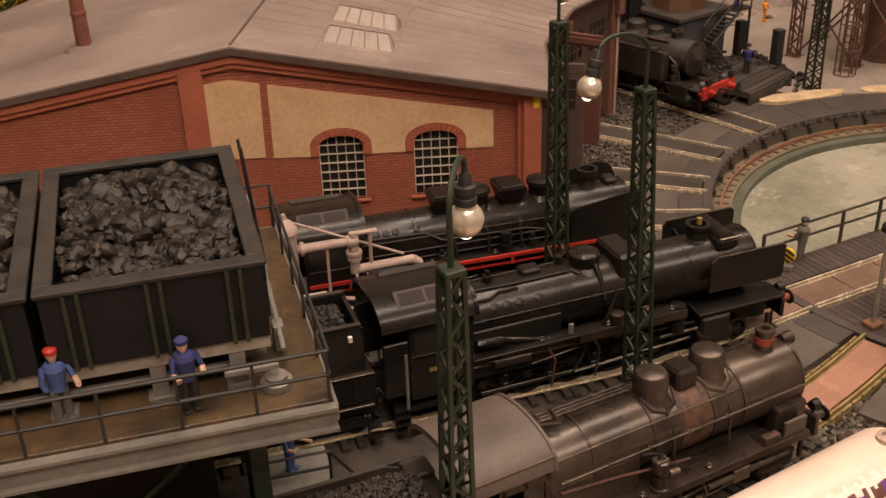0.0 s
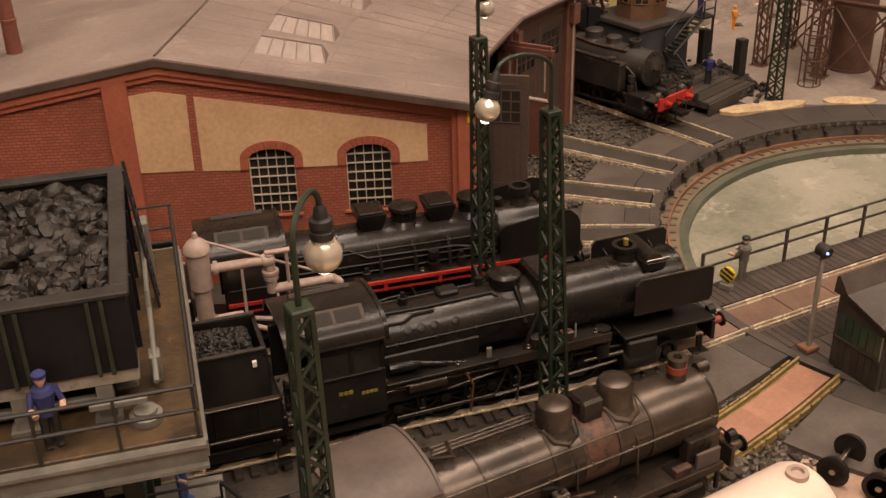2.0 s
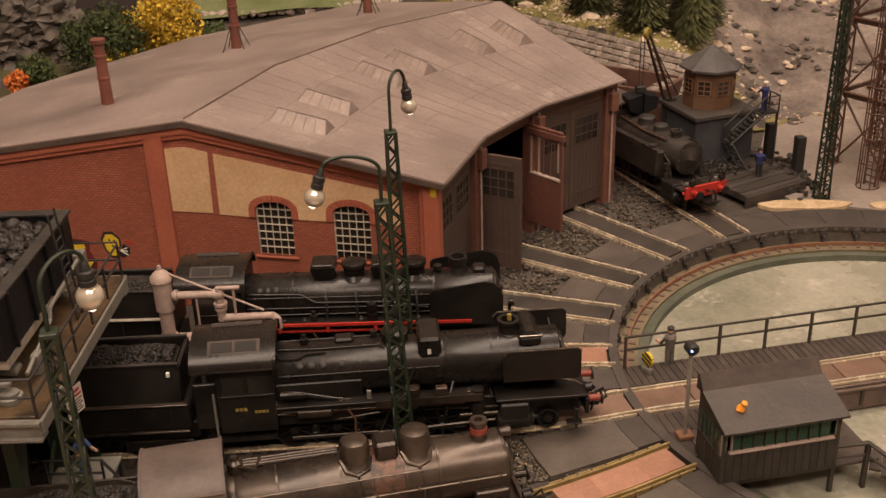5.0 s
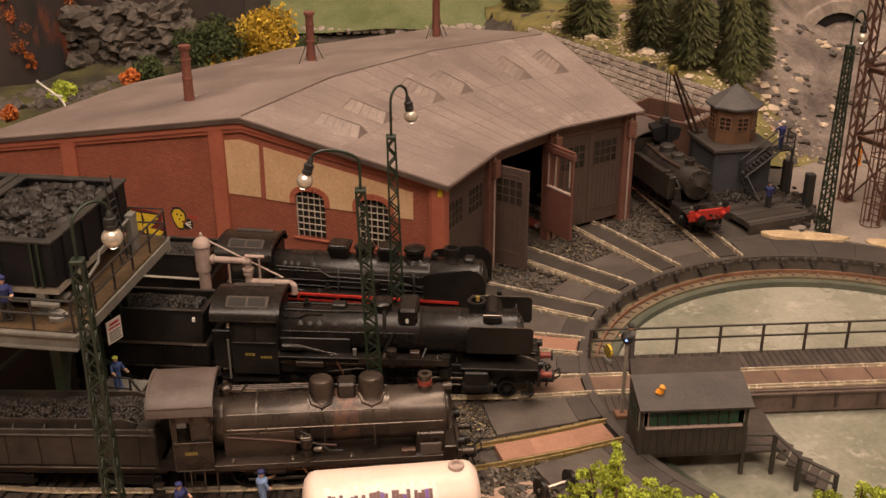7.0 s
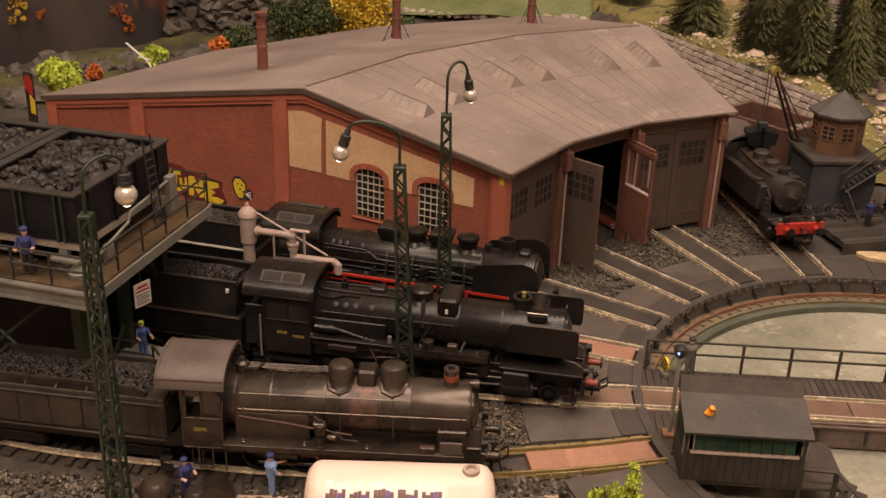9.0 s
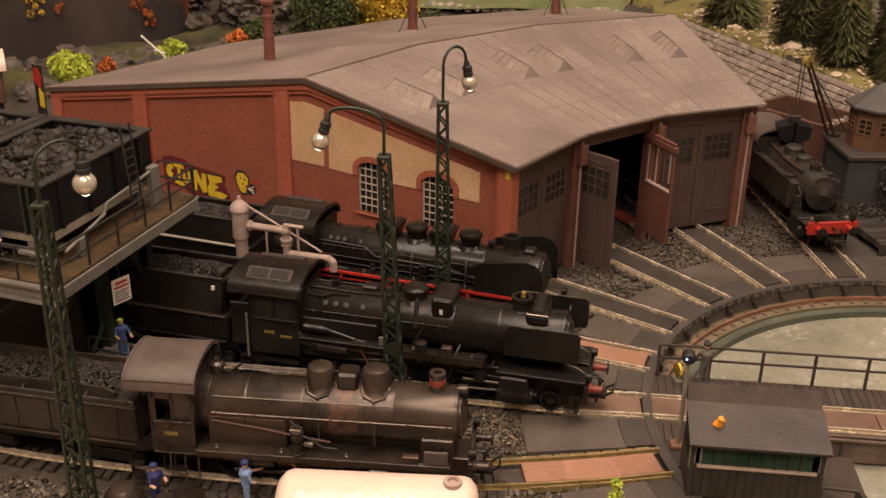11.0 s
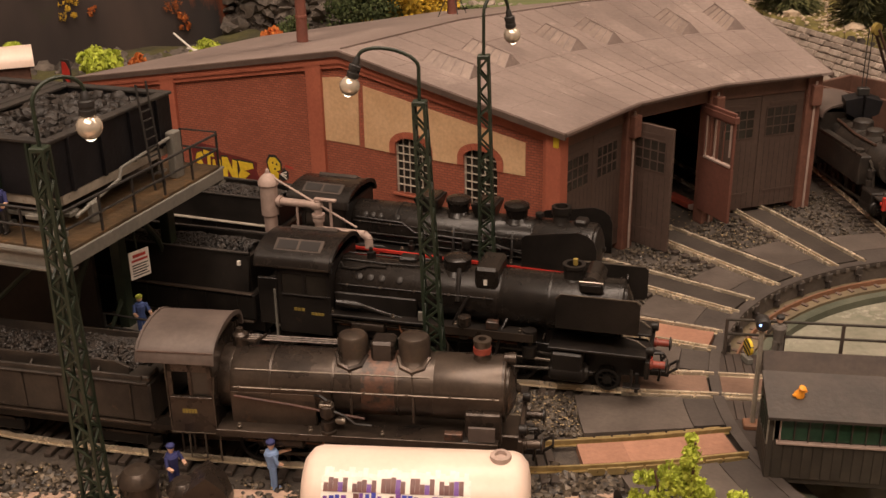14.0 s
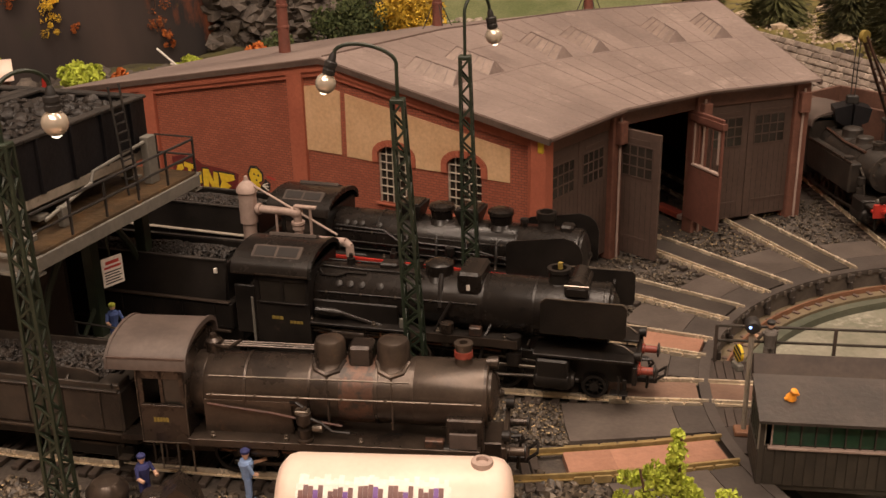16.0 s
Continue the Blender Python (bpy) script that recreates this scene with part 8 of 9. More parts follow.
    for k in range(10):
        part("plank", Form().box(-2.6, 2.7 - 0.15 * (k % 3), -2.5 + k * 0.5, -2.03 + k * 0.5, 0.4, 0.85 + 0.04 * (k % 2), 0.03), M_TRACKBED if k % 3 else M_PLATEDARK, pf)
    part("kerb_beam", Form().box(-2.65, 2.8, -2.72, -2.52, 0.0, 0.8, 0.03), M_PLATEDARK, pf)
    rnd = random.Random(23)
    f = Form()
    for k in range(420):
        f.blob(rnd.uniform(-2.4, 2.4), rnd.uniform(24.2, 26.2) if k % 2 else rnd.gauss(24.6, 0.5), rnd.uniform(0.55, 0.75), rnd.uniform(0.06, 0.2), rnd)
    for k in range(260):
        f.blob(rnd.gauss(-3.2, 0.7), rnd.uniform(25, 31), rnd.uniform(-0.1, 2.2 - abs(rnd.gauss(0, 0.7))), rnd.uniform(0.15, 0.4), rnd)
    tagged(part("coal_dust_heap", f, M_COAL, sharp=10), "coal heaped along the dark plinth", "coal", kind="stuff")
    for x, y in ((4.75, 26.3), (5.35, 23.3)):
        ps = thing("bollard_post", x, y, -0.3, 0, "black square timber post", "post", "posts of the coal bay")
        part("shaft", Form().box(-0.32, 0.32, -0.32, 0.32, 0, 3.2, 0.05), M_PAINTBLACK, ps)
        part("base", Form().box(-0.45, 0.45, -0.45, 0.45, 0, 0.25, 0.03), M_PAINTBLACK, ps)
    rnd = random.Random(21)
    f = Form()
    for k in range(420):
        x, y = rnd.gauss(4.3, 0.9), rnd.gauss(24.2, 1.5)
        f.blob(x, y, rnd.uniform(-0.2, 0.35), rnd.uniform(0.15, 0.4), rnd)
    tagged(part("coal_spill", f, M_COAL, sharp=10), "spilled coal round the black posts", "coal", kind="stuff")


make_yard_office()


# paved yard and sand beside the pit
def flat_patch(name, outline, z, material, label, category):
    f = Form().prism([(x, y, -0.4) for x, y in outline], (0, 0, z + 0.4))
    return tagged(part(name, f, material), label, category, kind="structure")


def wobble(cx, cy, rx, ry, turn, n=40, amp=0.12, seed=0):
    out = []
    for k in range(n):
        t = 2 * math.pi * k / n
        q = 1 + amp * noise.noise((math.cos(t) * 2, math.sin(t) * 2, seed))
        x, y = rx * q * math.cos(t), ry * q * math.sin(t)
        c, s = math.cos(radians(turn)), math.sin(radians(turn))
        out.append((cx + x * c - y * s, cy + x * s + y * c))
    return out


flat_patch("yard_paving", [(3.2, 19.3), (6.3, 17.9), (10, 15.5), (16, 9.5), (60, 9), (60, 44), (24, 40), (8, 33), (4.3, 27), (3.0, 23.5)], -0.18, M_PLAZA, "grey-beige paved yard beyond the turntable", "pavement")
flat_patch("sand_bank", wobble(3.6, 18.9, 3.0, 0.75, -14, seed=2), -0.08, M_SAND, "bank of ochre sand beside the pit", "sand")
flat_patch("sand_bank", wobble(9.0, 16.9, 1.7, 0.7, -32, seed=5), -0.08, M_SAND, "bank of ochre sand beside the pit", "sand")
flat_patch("foreground_path", [(-60, -13.6), (-34, -9.6), (-22.0, -8.7), (-16.5, -7.2), (-12, -12.5), (-6, -24), (-60, -40)], -0.2, mat("pinkish_sandy_path", (0.3, 0.2, 0.15), (0.4, 0.28, 0.21), 0.9, scale=60, fine=500, bump=0.5), "pinkish sandy path beside the track", "path")


rb = thing("buffer_stop", -15.6, 22.6, -0.1, -56, "red plank buffer with a white end inside the shed door", "buffer stop")
part("plank", Form().box(-1.3, 0.9, -0.35, 0.35, 0.0, 0.32, 0.04), M_DULLRED, rb)
part("white_end", Form().box(0.91, 1.3, -0.32, 0.32, 0.0, 0.3, 0.04), M_BEIGE, rb)


pb = thing("painted_board", -58.5, 29.8, 2.2, -25, "narrow board painted red and yellow behind the shed", "board")
part("post", Form().box(-0.5, 0.5, -0.1, 0.0, 0.0, 4.4, 0.03), M_PAINTBLACK, pb)
part("red_field", Form().prism([(-0.45, -0.14, 3.2), (0.3, -0.14, 2.6), (0.45, -0.14, 3.6), (0.1, -0.14, 4.2), (-0.3, -0.14, 4.2)], (0, 0.04, 0)), M_RED, pb)
part("yellow_field", Form().prism([(-0.05, -0.14, 1.3), (0.42, -0.14, 1.2), (0.45, -0.14, 2.3), (0.0, -0.14, 2.7)], (0, 0.04, 0)), M_YELLOW, pb)


# ---------------------------------------------------------------- hall
def make_hall():
    # unseen shell round the layout; its pale faces act as reflectors
    f = M_ROOMWALL
    for name, b in (("wall_north", (-160, 160, 156, 160)), ("wall_south", (-160, 160, -164, -160)), ("wall_west", (-164, -160, -160, 156)), ("wall_east", (160, 164, -160, 156))):
        tagged(part(name, Form().box(b[0], b[1], b[2], b[3], -80, 190), f), "unseen brown hall wall, lightened to bounce fill light", "wall", kind="structure")
    tagged(part("ceiling", Form().box(-164, 164, -164, 160, 190, 196), mat("pale_hall_ceiling", (0.62, 0.55, 0.46), (0.68, 0.6, 0.5), 0.9, scale=2)), "unseen hall ceiling, kept pale to bounce fill light", "ceiling", kind="structure")


make_hall()


# ---------------------------------------------------------------- landscape behind the shed
WALL_A, WALL_B = Vector((-10.5, 61.0, 0)), Vector((2.6, 34.8, 0))


def make_stone_wall():
    w = thing("retaining_wall", WALL_A.x, WALL_A.y, -0.3, 0, "sloping retaining wall of grey stone blocks", "wall", kind="structure")
    d = (WALL_B - WALL_A)
    L = d.length
    d.normalize()
    out = Vector((-d.y, d.x, 0)) * -1
    if out.x > 0:
        out = -out
    core = Form().prism([Vector((0, 0, 0)) + out * 3.6, Vector((0, 0, 0)) + out * -0.3, Vector((0, 0, 5.9)) + out * -0.3, Vector((0, 0, 5.9))], d * L)
    part("wall_core", core, M_ROCK, w)
    rnd = random.Random(12)
    sizes = (0.3, 0.42, 0.55, 0.7)
    up = (Vector((0, 0, 5.95)) - out * 3.6).normalized()
    nrm = d.cross(up)
    if nrm.dot(out) < 0:
        nrm = -nrm
    rot = Matrix((d, nrm, up)).transposed().to_4x4()
    variants = []
    for l in sizes:
        f = Form().box(-l, l, -0.2, 0.2, -0.235, 0.235, 0.08)
        f.v = [(x + rnd.uniform(-0.05, 0.05), y + rnd.uniform(-0.04, 0.04), z + rnd.uniform(-0.03, 0.03)) for x, y, z in f.v]
        variants.append(mesh_of("stone_block", f, M_STONE))
    rows = 14
    for r in range(rows):
        u = (r + 0.5) / rows
        x = rnd.uniform(0, 0.5)
        while x < L:
            k = rnd.randrange(4)
            l = sizes[k]
            p = d * (x + l) + out * (3.6 * (1 - u)) + Vector((0, 0, 5.95 * u)) + nrm * rnd.uniform(-0.06, 0.1)
            piece("stone_block", variants[k], w, Matrix.Translation(p) @ rot @ Matrix.Rotation(rnd.uniform(-0.03, 0.03), 4, "Y"))
            x += 2 * l + 0.07


make_stone_wall()


def earth_z(x, y):
    lift = max(0.0, min(1, (x - 8) / 8)) * max(0.0, min(1, (y - 36) / 10))
    rough = 0.5 * noise.noise((x * 0.35, y * 0.35, 2)) + 0.25 * noise.noise((x * 1.1, y * 1.1, 6))
    return max(land(x, y), -0.3) + 0.06 + lift * (3.2 + 1.6 * noise.noise((x * 0.1, y * 0.1, 5))) + rough * max(0.0, min(1, (y - 33.4) / 4))


def grass_cover():
    """Moss-green scatter laid over the hill behind the stone wall."""
    f = Form()
    n = 46
    idx = {}
    for i in range(n + 1):
        for j in range(n + 1):
            x, y = -14 + i * 0.62, 33 + j * 0.95
            e = (x + 8) * 0.894 + (y - 56) * 0.447
            if e > 0.1:
                idx[i, j] = len(f.v)
                f.v.append((x, y, land(x, y) + 0.12 + 0.25 * noise.noise((x * 0.9, y * 0.9, 8))))
    for i in range(n):
        for j in range(n):
            q = [(i, j), (i + 1, j), (i + 1, j + 1), (i, j + 1)]
            if all(k in idx for k in q) and (-14 + i * 0.62) < 10.5 + noise.noise((j * 0.2, 1, 1)) * 3:
                f.f.append(tuple(idx[k] for k in q))
    tagged(part("grass_slope", f, M_GRASS, sharp=80), "moss-green grassy slope with scattered tufts", "grass", kind="stuff")
    f = Form()
    for i in range(100):
        for j in range(84):
            x, y = 6.5 + i * 0.4, 33.5 + j * 0.57
            f.v.append((x, y, earth_z(x, y)))
    for i in range(99):
        for j in range(83):
            f.f.append((i * 84 + j, (i + 1) * 84 + j, (i + 1) * 84 + j + 1, i * 84 + j + 1))
    tagged(part("earth_slope", f, M_EARTH, sharp=80), "grey rocky earth slope with pale dust", "earth", kind="structure")
    rnd = random.Random(61)
    dark, pale = Form(), Form()
    for k in range(1500):
        x, y = rnd.uniform(9, 42), 33.8 + 24 * rnd.random() ** 1.3
        c = noise.noise((x * 0.15, y * 0.15, 3))
        if rnd.random() > 0.35 + c * 1.5:
            continue
        (dark if rnd.random() < 0.7 else pale).blob(x, y, earth_z(x, y) + 0.02, rnd.choice((0.12, 0.2, 0.3, 0.5)), rnd, 0.55, 0.35)
    tagged(part("slope_rubble", dark, M_ROCK, sharp=15), "dark rubble strewn over the earth slope", "rubble", kind="stuff")
    tagged(part("slope_chips", pale, M_BOULDER, sharp=15), "pale stone chips strewn over the earth slope", "stones", kind="stuff")


grass_cover()


def leaf_cloud(rnd, clumps, per, size, squash=1.0):
    """Small flat leaves round clump centres: (x, y, z, radius)."""
    f = Form()
    for cx, cy, cz, cr in clumps:
        for k in range(per):
            v = Vector((rnd.gauss(0, 1), rnd.gauss(0, 1), rnd.gauss(0, 1))).normalized() * cr * rnd.uniform(0.55, 1.05)
            p = Vector((cx + v.x, cy + v.y, cz + v.z * squash))
            s = size * rnd.uniform(0.6, 1.3)
            e = Euler((rnd.uniform(0, 6.3), rnd.uniform(0, 6.3), rnd.uniform(0, 6.3))).to_matrix()
            f.add([p + e @ Vector(q) * s for q in ((-0.6, -0.5, 0), (0.6, -0.45, 0.1), (0.75, 0.5, -0.1), (-0.5, 0.6, 0.15))], [(0, 1, 2, 3)])
    return f


def conifer(x, y, h, r, seed):
    rnd = random.Random(seed)
    z = land(x, y)
    t = thing("conifer_tree", x, y, z - 0.1, rnd.uniform(0, 360), "dark green bushy conifer on the grassy slope", "tree", "conifers on the slope")
    part("trunk", Form().tube((0, 0, 0), (0, 0, h * 0.95), 0.22, 0.04, n=8), M_BROWNSTEEL, t)
    f = Form()
    rings = int(h * 4.2)
    for k in range(rings):
        u = k / rings
        rr = r * (1 - u) ** 0.6 * rnd.uniform(0.8, 1.15) + 0.12
        zz = h * (0.06 + 0.92 * u)
        for j in range(int(60 + 100 * (1 - u))):
            a = rnd.uniform(0, 6.283)
            q = rr * rnd.uniform(0.55, 1.08)
            c, s = math.cos(a), math.sin(a)
            w = 0.05 * rnd.uniform(0.6, 1.4)
            dz = rnd.uniform(-0.4, 0.3)
            tip = (q * c, q * s, zz - 0.2 + dz)
            mid = (q * 0.62 * c, q * 0.62 * s, zz + 0.1 + dz)
            f.add([(mid[0] - s * w, mid[1] + c * w, mid[2]), (mid[0] + s * w, mid[1] - c * w, mid[2]), (tip[0] + s * w * 0.6, tip[1] - c * w * 0.6, tip[2]), (tip[0] - s * w * 0.6, tip[1] + c * w * 0.6, tip[2] + 0.05), (q * 0.2 * c, q * 0.2 * s, zz + 0.15)], [(0, 1, 2, 3), (0, 4, 1)])
    part("crown", f, M_NEEDLE, t, sharp=10)


for k, (x, y, h, r) in enumerate(((-4.9, 58.0, 11.5, 2.8), (-0.4, 50.5, 12.5, 2.5), (1.6, 43.5, 12.5, 2.4), (7.3, 45.5, 14.0, 2.5), (4.9, 41.5, 8.5, 2.0), (8.2, 53.5, 10.0, 2.0), (3.0, 60.0, 10.0, 2.2), (-10.0, 70.0, 9.0, 2.2))):
    conifer(x, y, h, r, 40 + k)


def boulders():
    rnd = random.Random(31)
    for k in range(95):
        x, y = rnd.uniform(-9, 11.5), rnd.uniform(38, 62)
        e = (x + 8) * 0.894 + (y - 56) * 0.447
        if e < 0.9:
            continue
        ob = part("boulder", Form().blob(0, 0, 0, rnd.choice((0.25, 0.35, 0.5, 0.75)), rnd, 0.6, 0.3), M_BOULDER, sharp=20)
        ob.matrix_basis = pose(x * CM, y * CM, (land(x, y) + 0.28) * CM)
        tagged(ob, "pale ochre boulder on the grassy slope", "boulder", "boulders on the slope")
    f = Form()
    for k in range(1700):
        x, y = rnd.uniform(-9, 12.5), rnd.uniform(34, 62)
        if (x + 8) * 0.894 + (y - 56) * 0.447 < 0.4:
            continue
        f.blob(x, y, land(x, y) + 0.2, rnd.uniform(0.06, 0.18), rnd, 0.7)
    tagged(part("stone_scatter", f, M_BOULDER, sharp=10), "pale pebbles scattered on the slope", "pebbles", kind="stuff")


boulders()


def rock_face(x, y, w, h, seed, turn=0, n=170):
    rnd = random.Random(seed)
    f = Form()
    for k in range(n):
        px, pz = rnd.uniform(-w / 2, w / 2), rnd.uniform(-1, h - 0.8)
        f.lump(px, rnd.uniform(-1.2, 0.8) + pz * 0.15, pz, rnd.choice((0.4, 0.6, 0.9, 1.3)), rnd, 0.8)
    f.v = [(x + 0.35 * noise.noise((x * 1.6, y * 1.6, z * 1.6)) + 0.25 * noise.noise((x * 4, y * 4, z * 4)), y + 0.7 * noise.noise((x * 1.1, y * 1.1, z * 2.2 + 9)) + 0.4 * noise.noise((x * 3, y * 3, z * 4)), z + 0.25 * noise.noise((x * 2, y * 2, z * 2 + 4))) for x, y, z in f.v]
    ob = part("rock_face", f, M_ROCK, sharp=30)
    ob.matrix_basis = pose(x * CM, y * CM, (land(x, y)) * CM, 0, 0, turn)
    tagged(ob, "rugged grey rock face behind the shed", "rock", kind="stuff")


rock_face(-51.2, 60.3, 11.5, 7.0, 3, 8, 330)
rock_face(-60, 43, 14, 0.6, 4, 50, 50)


def mossy_ground():
    """Moss and rocks between the shed and the dark backdrop."""
    f = Form()
    n, k = 60, 40
    for i in range(n + 1):
        for j in range(k + 1):
            x, y = -88 + i * 0.85, 36 + j * 0.69
            edge = min(1.0, (y - 36) / 3, (x + 88) / 3, (-37.0 - x) / 3)
            f.v.append((x, y, land(x, y) - 0.3 + 0.5 * max(0.0, edge) + 0.35 * noise.noise((x * 0.5, y * 0.5, 12))))
    for i in range(n):
        for j in range(k):
            f.f.append((i * (k + 1) + j, (i + 1) * (k + 1) + j, (i + 1) * (k + 1) + j + 1, i * (k + 1) + j + 1))
    tagged(part("mossy_ground", f, mat("olive_moss", (0.03, 0.026, 0.015), (0.085, 0.078, 0.022), 0.95, scale=22, fine=260, bump=0.7, wear=(0.16, 0.13, 0.09), wear_at=0.6, grit=0.2), sharp=80), "olive moss and earth below the dark backdrop", "moss", kind="stuff")
    rnd = random.Random(91)
    f = Form()
    for q in range(330):
        x, y = rnd.uniform(-86, -46), rnd.uniform(42, 55)
        if noise.noise((x * 0.12, y * 0.2, 7)) < -0.05:
            continue
        f.lump(x, y, land(x, y) + 0.15, rnd.choice((0.35, 0.5, 0.7, 1.0)), rnd, 0.75)
    f.v = [(x + 0.25 * noise.noise((x * 2, y * 2, z * 2)), y + 0.3 * noise.noise((x * 2, y * 2, z * 2 + 9)), z + 0.3 * noise.noise((x * 2.5, y * 2.5, z * 2 + 4))) for x, y, z in f.v]
    tagged(part("rock_debris", f, M_ROCK, sharp=30), "grey rocks among moss behind the shed", "rocks", kind="stuff")


mossy_ground()


def bush(x, y, z, r, material, label, seed, n=16, per=90, leaf=0.2, lump=0.5):
    rnd = random.Random(seed)
    b = thing("bush", x, y, z, 0, label, "bush")
    cl = []
    for k in range(n):
        a, q = rnd.uniform(0, 6.28), rnd.uniform(0, 0.75) * r
        cl.append((q * math.cos(a), q * math.sin(a), rnd.uniform(0.25, 1.25) * r, rnd.uniform(0.55, 1.0) * lump * r))
    part("foliage", leaf_cloud(rnd, cl, per * 2, leaf), material, b, sharp=10)
    f = Form()
    for cx, cy, cz, cr in cl[:8]:
        f.tube((0, 0, 0), (cx, cy, cz), 0.16, 0.06, n=5)
    part("stem", f, M_BROWNSTEEL, b)


bush(-37.8, 56.5, land(-37.5, 57) + 2.0, 4.2, M_LEAFYELLOW, "bright yellow autumn bush behind the shed", 1, 26, 130)
bush(-40.4, 56.2, land(-39.8, 56) + 1.6, 3.0, M_LEAFYELLOW, "bright yellow autumn bush behind the shed", 21, 16, 110)
bush(-42.0, 55.0, land(-42, 55) + 1.3, 3.9, M_LEAFGREEN, "dark green bush with yellowing leaves", 2, 18, 130)
bush(-41.0, 54.0, land(-41, 54) + 1.2, 2.6, M_LEAFYELLOW, "yellowing bush behind the shed", 12, 8, 70)
bush(-32.5, 60.0, land(-32.5, 60) - 0.2, 2.2, M_LEAFORANGE, "russet bush behind the shed", 3, 12, 60)
bush(-33.5, 60.5, land(-33, 60) - 0.2, 2.9, M_LEAFGREEN, "dark green bush behind the shed", 13, 12, 90)
bush(-47.5, 48.5, land(-47, 48) + 1.0, 2.2, M_LEAFGREEN, "green shrub at the foot of the rocks", 4, 12, 90)
bush(-48.2, 46.0, land(-48, 46) + 2.2, 1.1, M_LEAFORANGE, "small orange shrub at the foot of the rocks", 5, 8, 60)
bush(-57.6, 33.2, 4.0, 1.7, M_LEAFLIME, "lime green shrub beside the shed's back corner", 6, 14, 90, 0.25)
bush(-54.8, 48.0, 2.0, 1.6, M_LEAFLIME, "lime green shrub among grey rocks", 7, 12, 80, 0.25)
bush(-56.0, 36.0, 4.4, 0.8, M_LEAFORANGE, "small orange shrub among grey rocks", 8, 8, 50, 0.25)
bush(-66.0, 35.0, 4.0, 1.8, M_LEAFLIME, "lime green shrub among grey rocks", 9, 12, 80, 0.25)
# the shrubs in the foreground, close to the camera: airy sprigs of tiny leaves
def sprig_bush(x, y, z, sprigs, seed):
    """sprigs: (dx, dy, height, spread) of each leafy shoot."""
    rnd = random.Random(seed)
    b = thing("bush", x, y, z, 0, "airy lime green shrub on the layout's near edge", "bush", "shrubs on the near edge")
    for dx, dy, h, w in sprigs:
        st = part("stem", Form().tube((dx * 0.3, dy * 0.3, -0.4), (dx, dy, h), 0.07, 0.03, n=5), M_BROWNSTEEL, b)
        cl = []
        for k in range(24):
            u = rnd.uniform(0.2, 1.0)
            a, q = rnd.uniform(0, 6.28), w * rnd.uniform(0.1, 1.0) * (1.15 - 0.5 * u)
            cl.append((dx * (0.3 + 0.7 * u) + q * math.cos(a), dy * (0.3 + 0.7 * u) + q * math.sin(a), h * u + rnd.uniform(-0.1, 0.15), rnd.uniform(0.12, 0.26)))
        part("foliage", leaf_cloud(rnd, cl, 80, 0.075), M_LEAFLIME, st, sharp=10)


sprig_bush(-18.1, -17.6, 4.6, ((0.0, 0.0, 3.5, 0.7), (-0.9, 0.6, 2.2, 0.8), (0.8, -0.6, 2.1, 0.8), (0.2, 0.9, 1.7, 0.7)), 10)
sprig_bush(-18.75, -16.0, 1.6, ((0.0, 0.0, 4.1, 0.8), (-0.7, 0.3, 3.4, 0.7), (0.7, -0.3, 3.4, 0.8)), 14)
sprig_bush(-16.7, -18.8, 4.4, ((0.0, 0.0, 2.6, 0.8), (0.9, -0.5, 2.7, 0.7), (-0.7, 0.5, 2.0, 0.8), (1.7, 0.2, 2.0, 0.8), (2.5, -0.2, 1.9, 0.8)), 15)
sprig_bush(-9.4, -18.6, 4.4, ((0.0, 0.0, 2.3, 0.9), (-1.1, 0.2, 1.9, 0.8), (1.0, -0.2, 2.0, 0.8)), 11)


def near_bank():
    f = Form()
    n = 30
    for i in range(n + 1):
        for j in range(9):
            x, y = -26 + i * 0.9, -23.5 + j * 1.0
            h = 4.6 * max(0.0, math.sin(math.pi * i / n)) ** 0.5 * max(0.0, 1 - ((j - 4) / 4) ** 2) + 0.3 * noise.noise((x * 0.5, y * 0.5, 4))
            f.v.append((x, y, -0.35 + h))
    for i in range(n):
        for j in range(8):
            f.f.append((i * 9 + j, (i + 1) * 9 + j, (i + 1) * 9 + j + 1, i * 9 + j + 1))
    tagged(part("near_bank", f, M_GRASS, sharp=80), "grassy bank on the layout's near edge", "bank", kind="structure")


near_bank()


# sprays of autumn leaves in front of the dark board: x, y, height, size, leaf
BRANCHES = ((-60.4, 54.9, 7, 1.48, M_LEAFORANGE), (-60.9, 54.3, 9.9, 1.37, M_LEAFORANGE), (-59.8, 55.6, 4.6, 0.84, M_LEAFORANGE), (-66.8, 47, 7.6, 1.26, M_LEAFYELLOW), (-66.7, 47.1, 9.8, 1, M_LEAFYELLOW), (-65.4, 48.7, 6.5, 0.43, M_LEAFORANGE), (-68.7, 44.7, 10.3, 1.3, M_LEAFORANGE), (-56.8, 59.3, 11, 1.55, M_LEAFORANGE), (-63.5, 51, 12.7, 1.6, M_LEAFYELLOW))


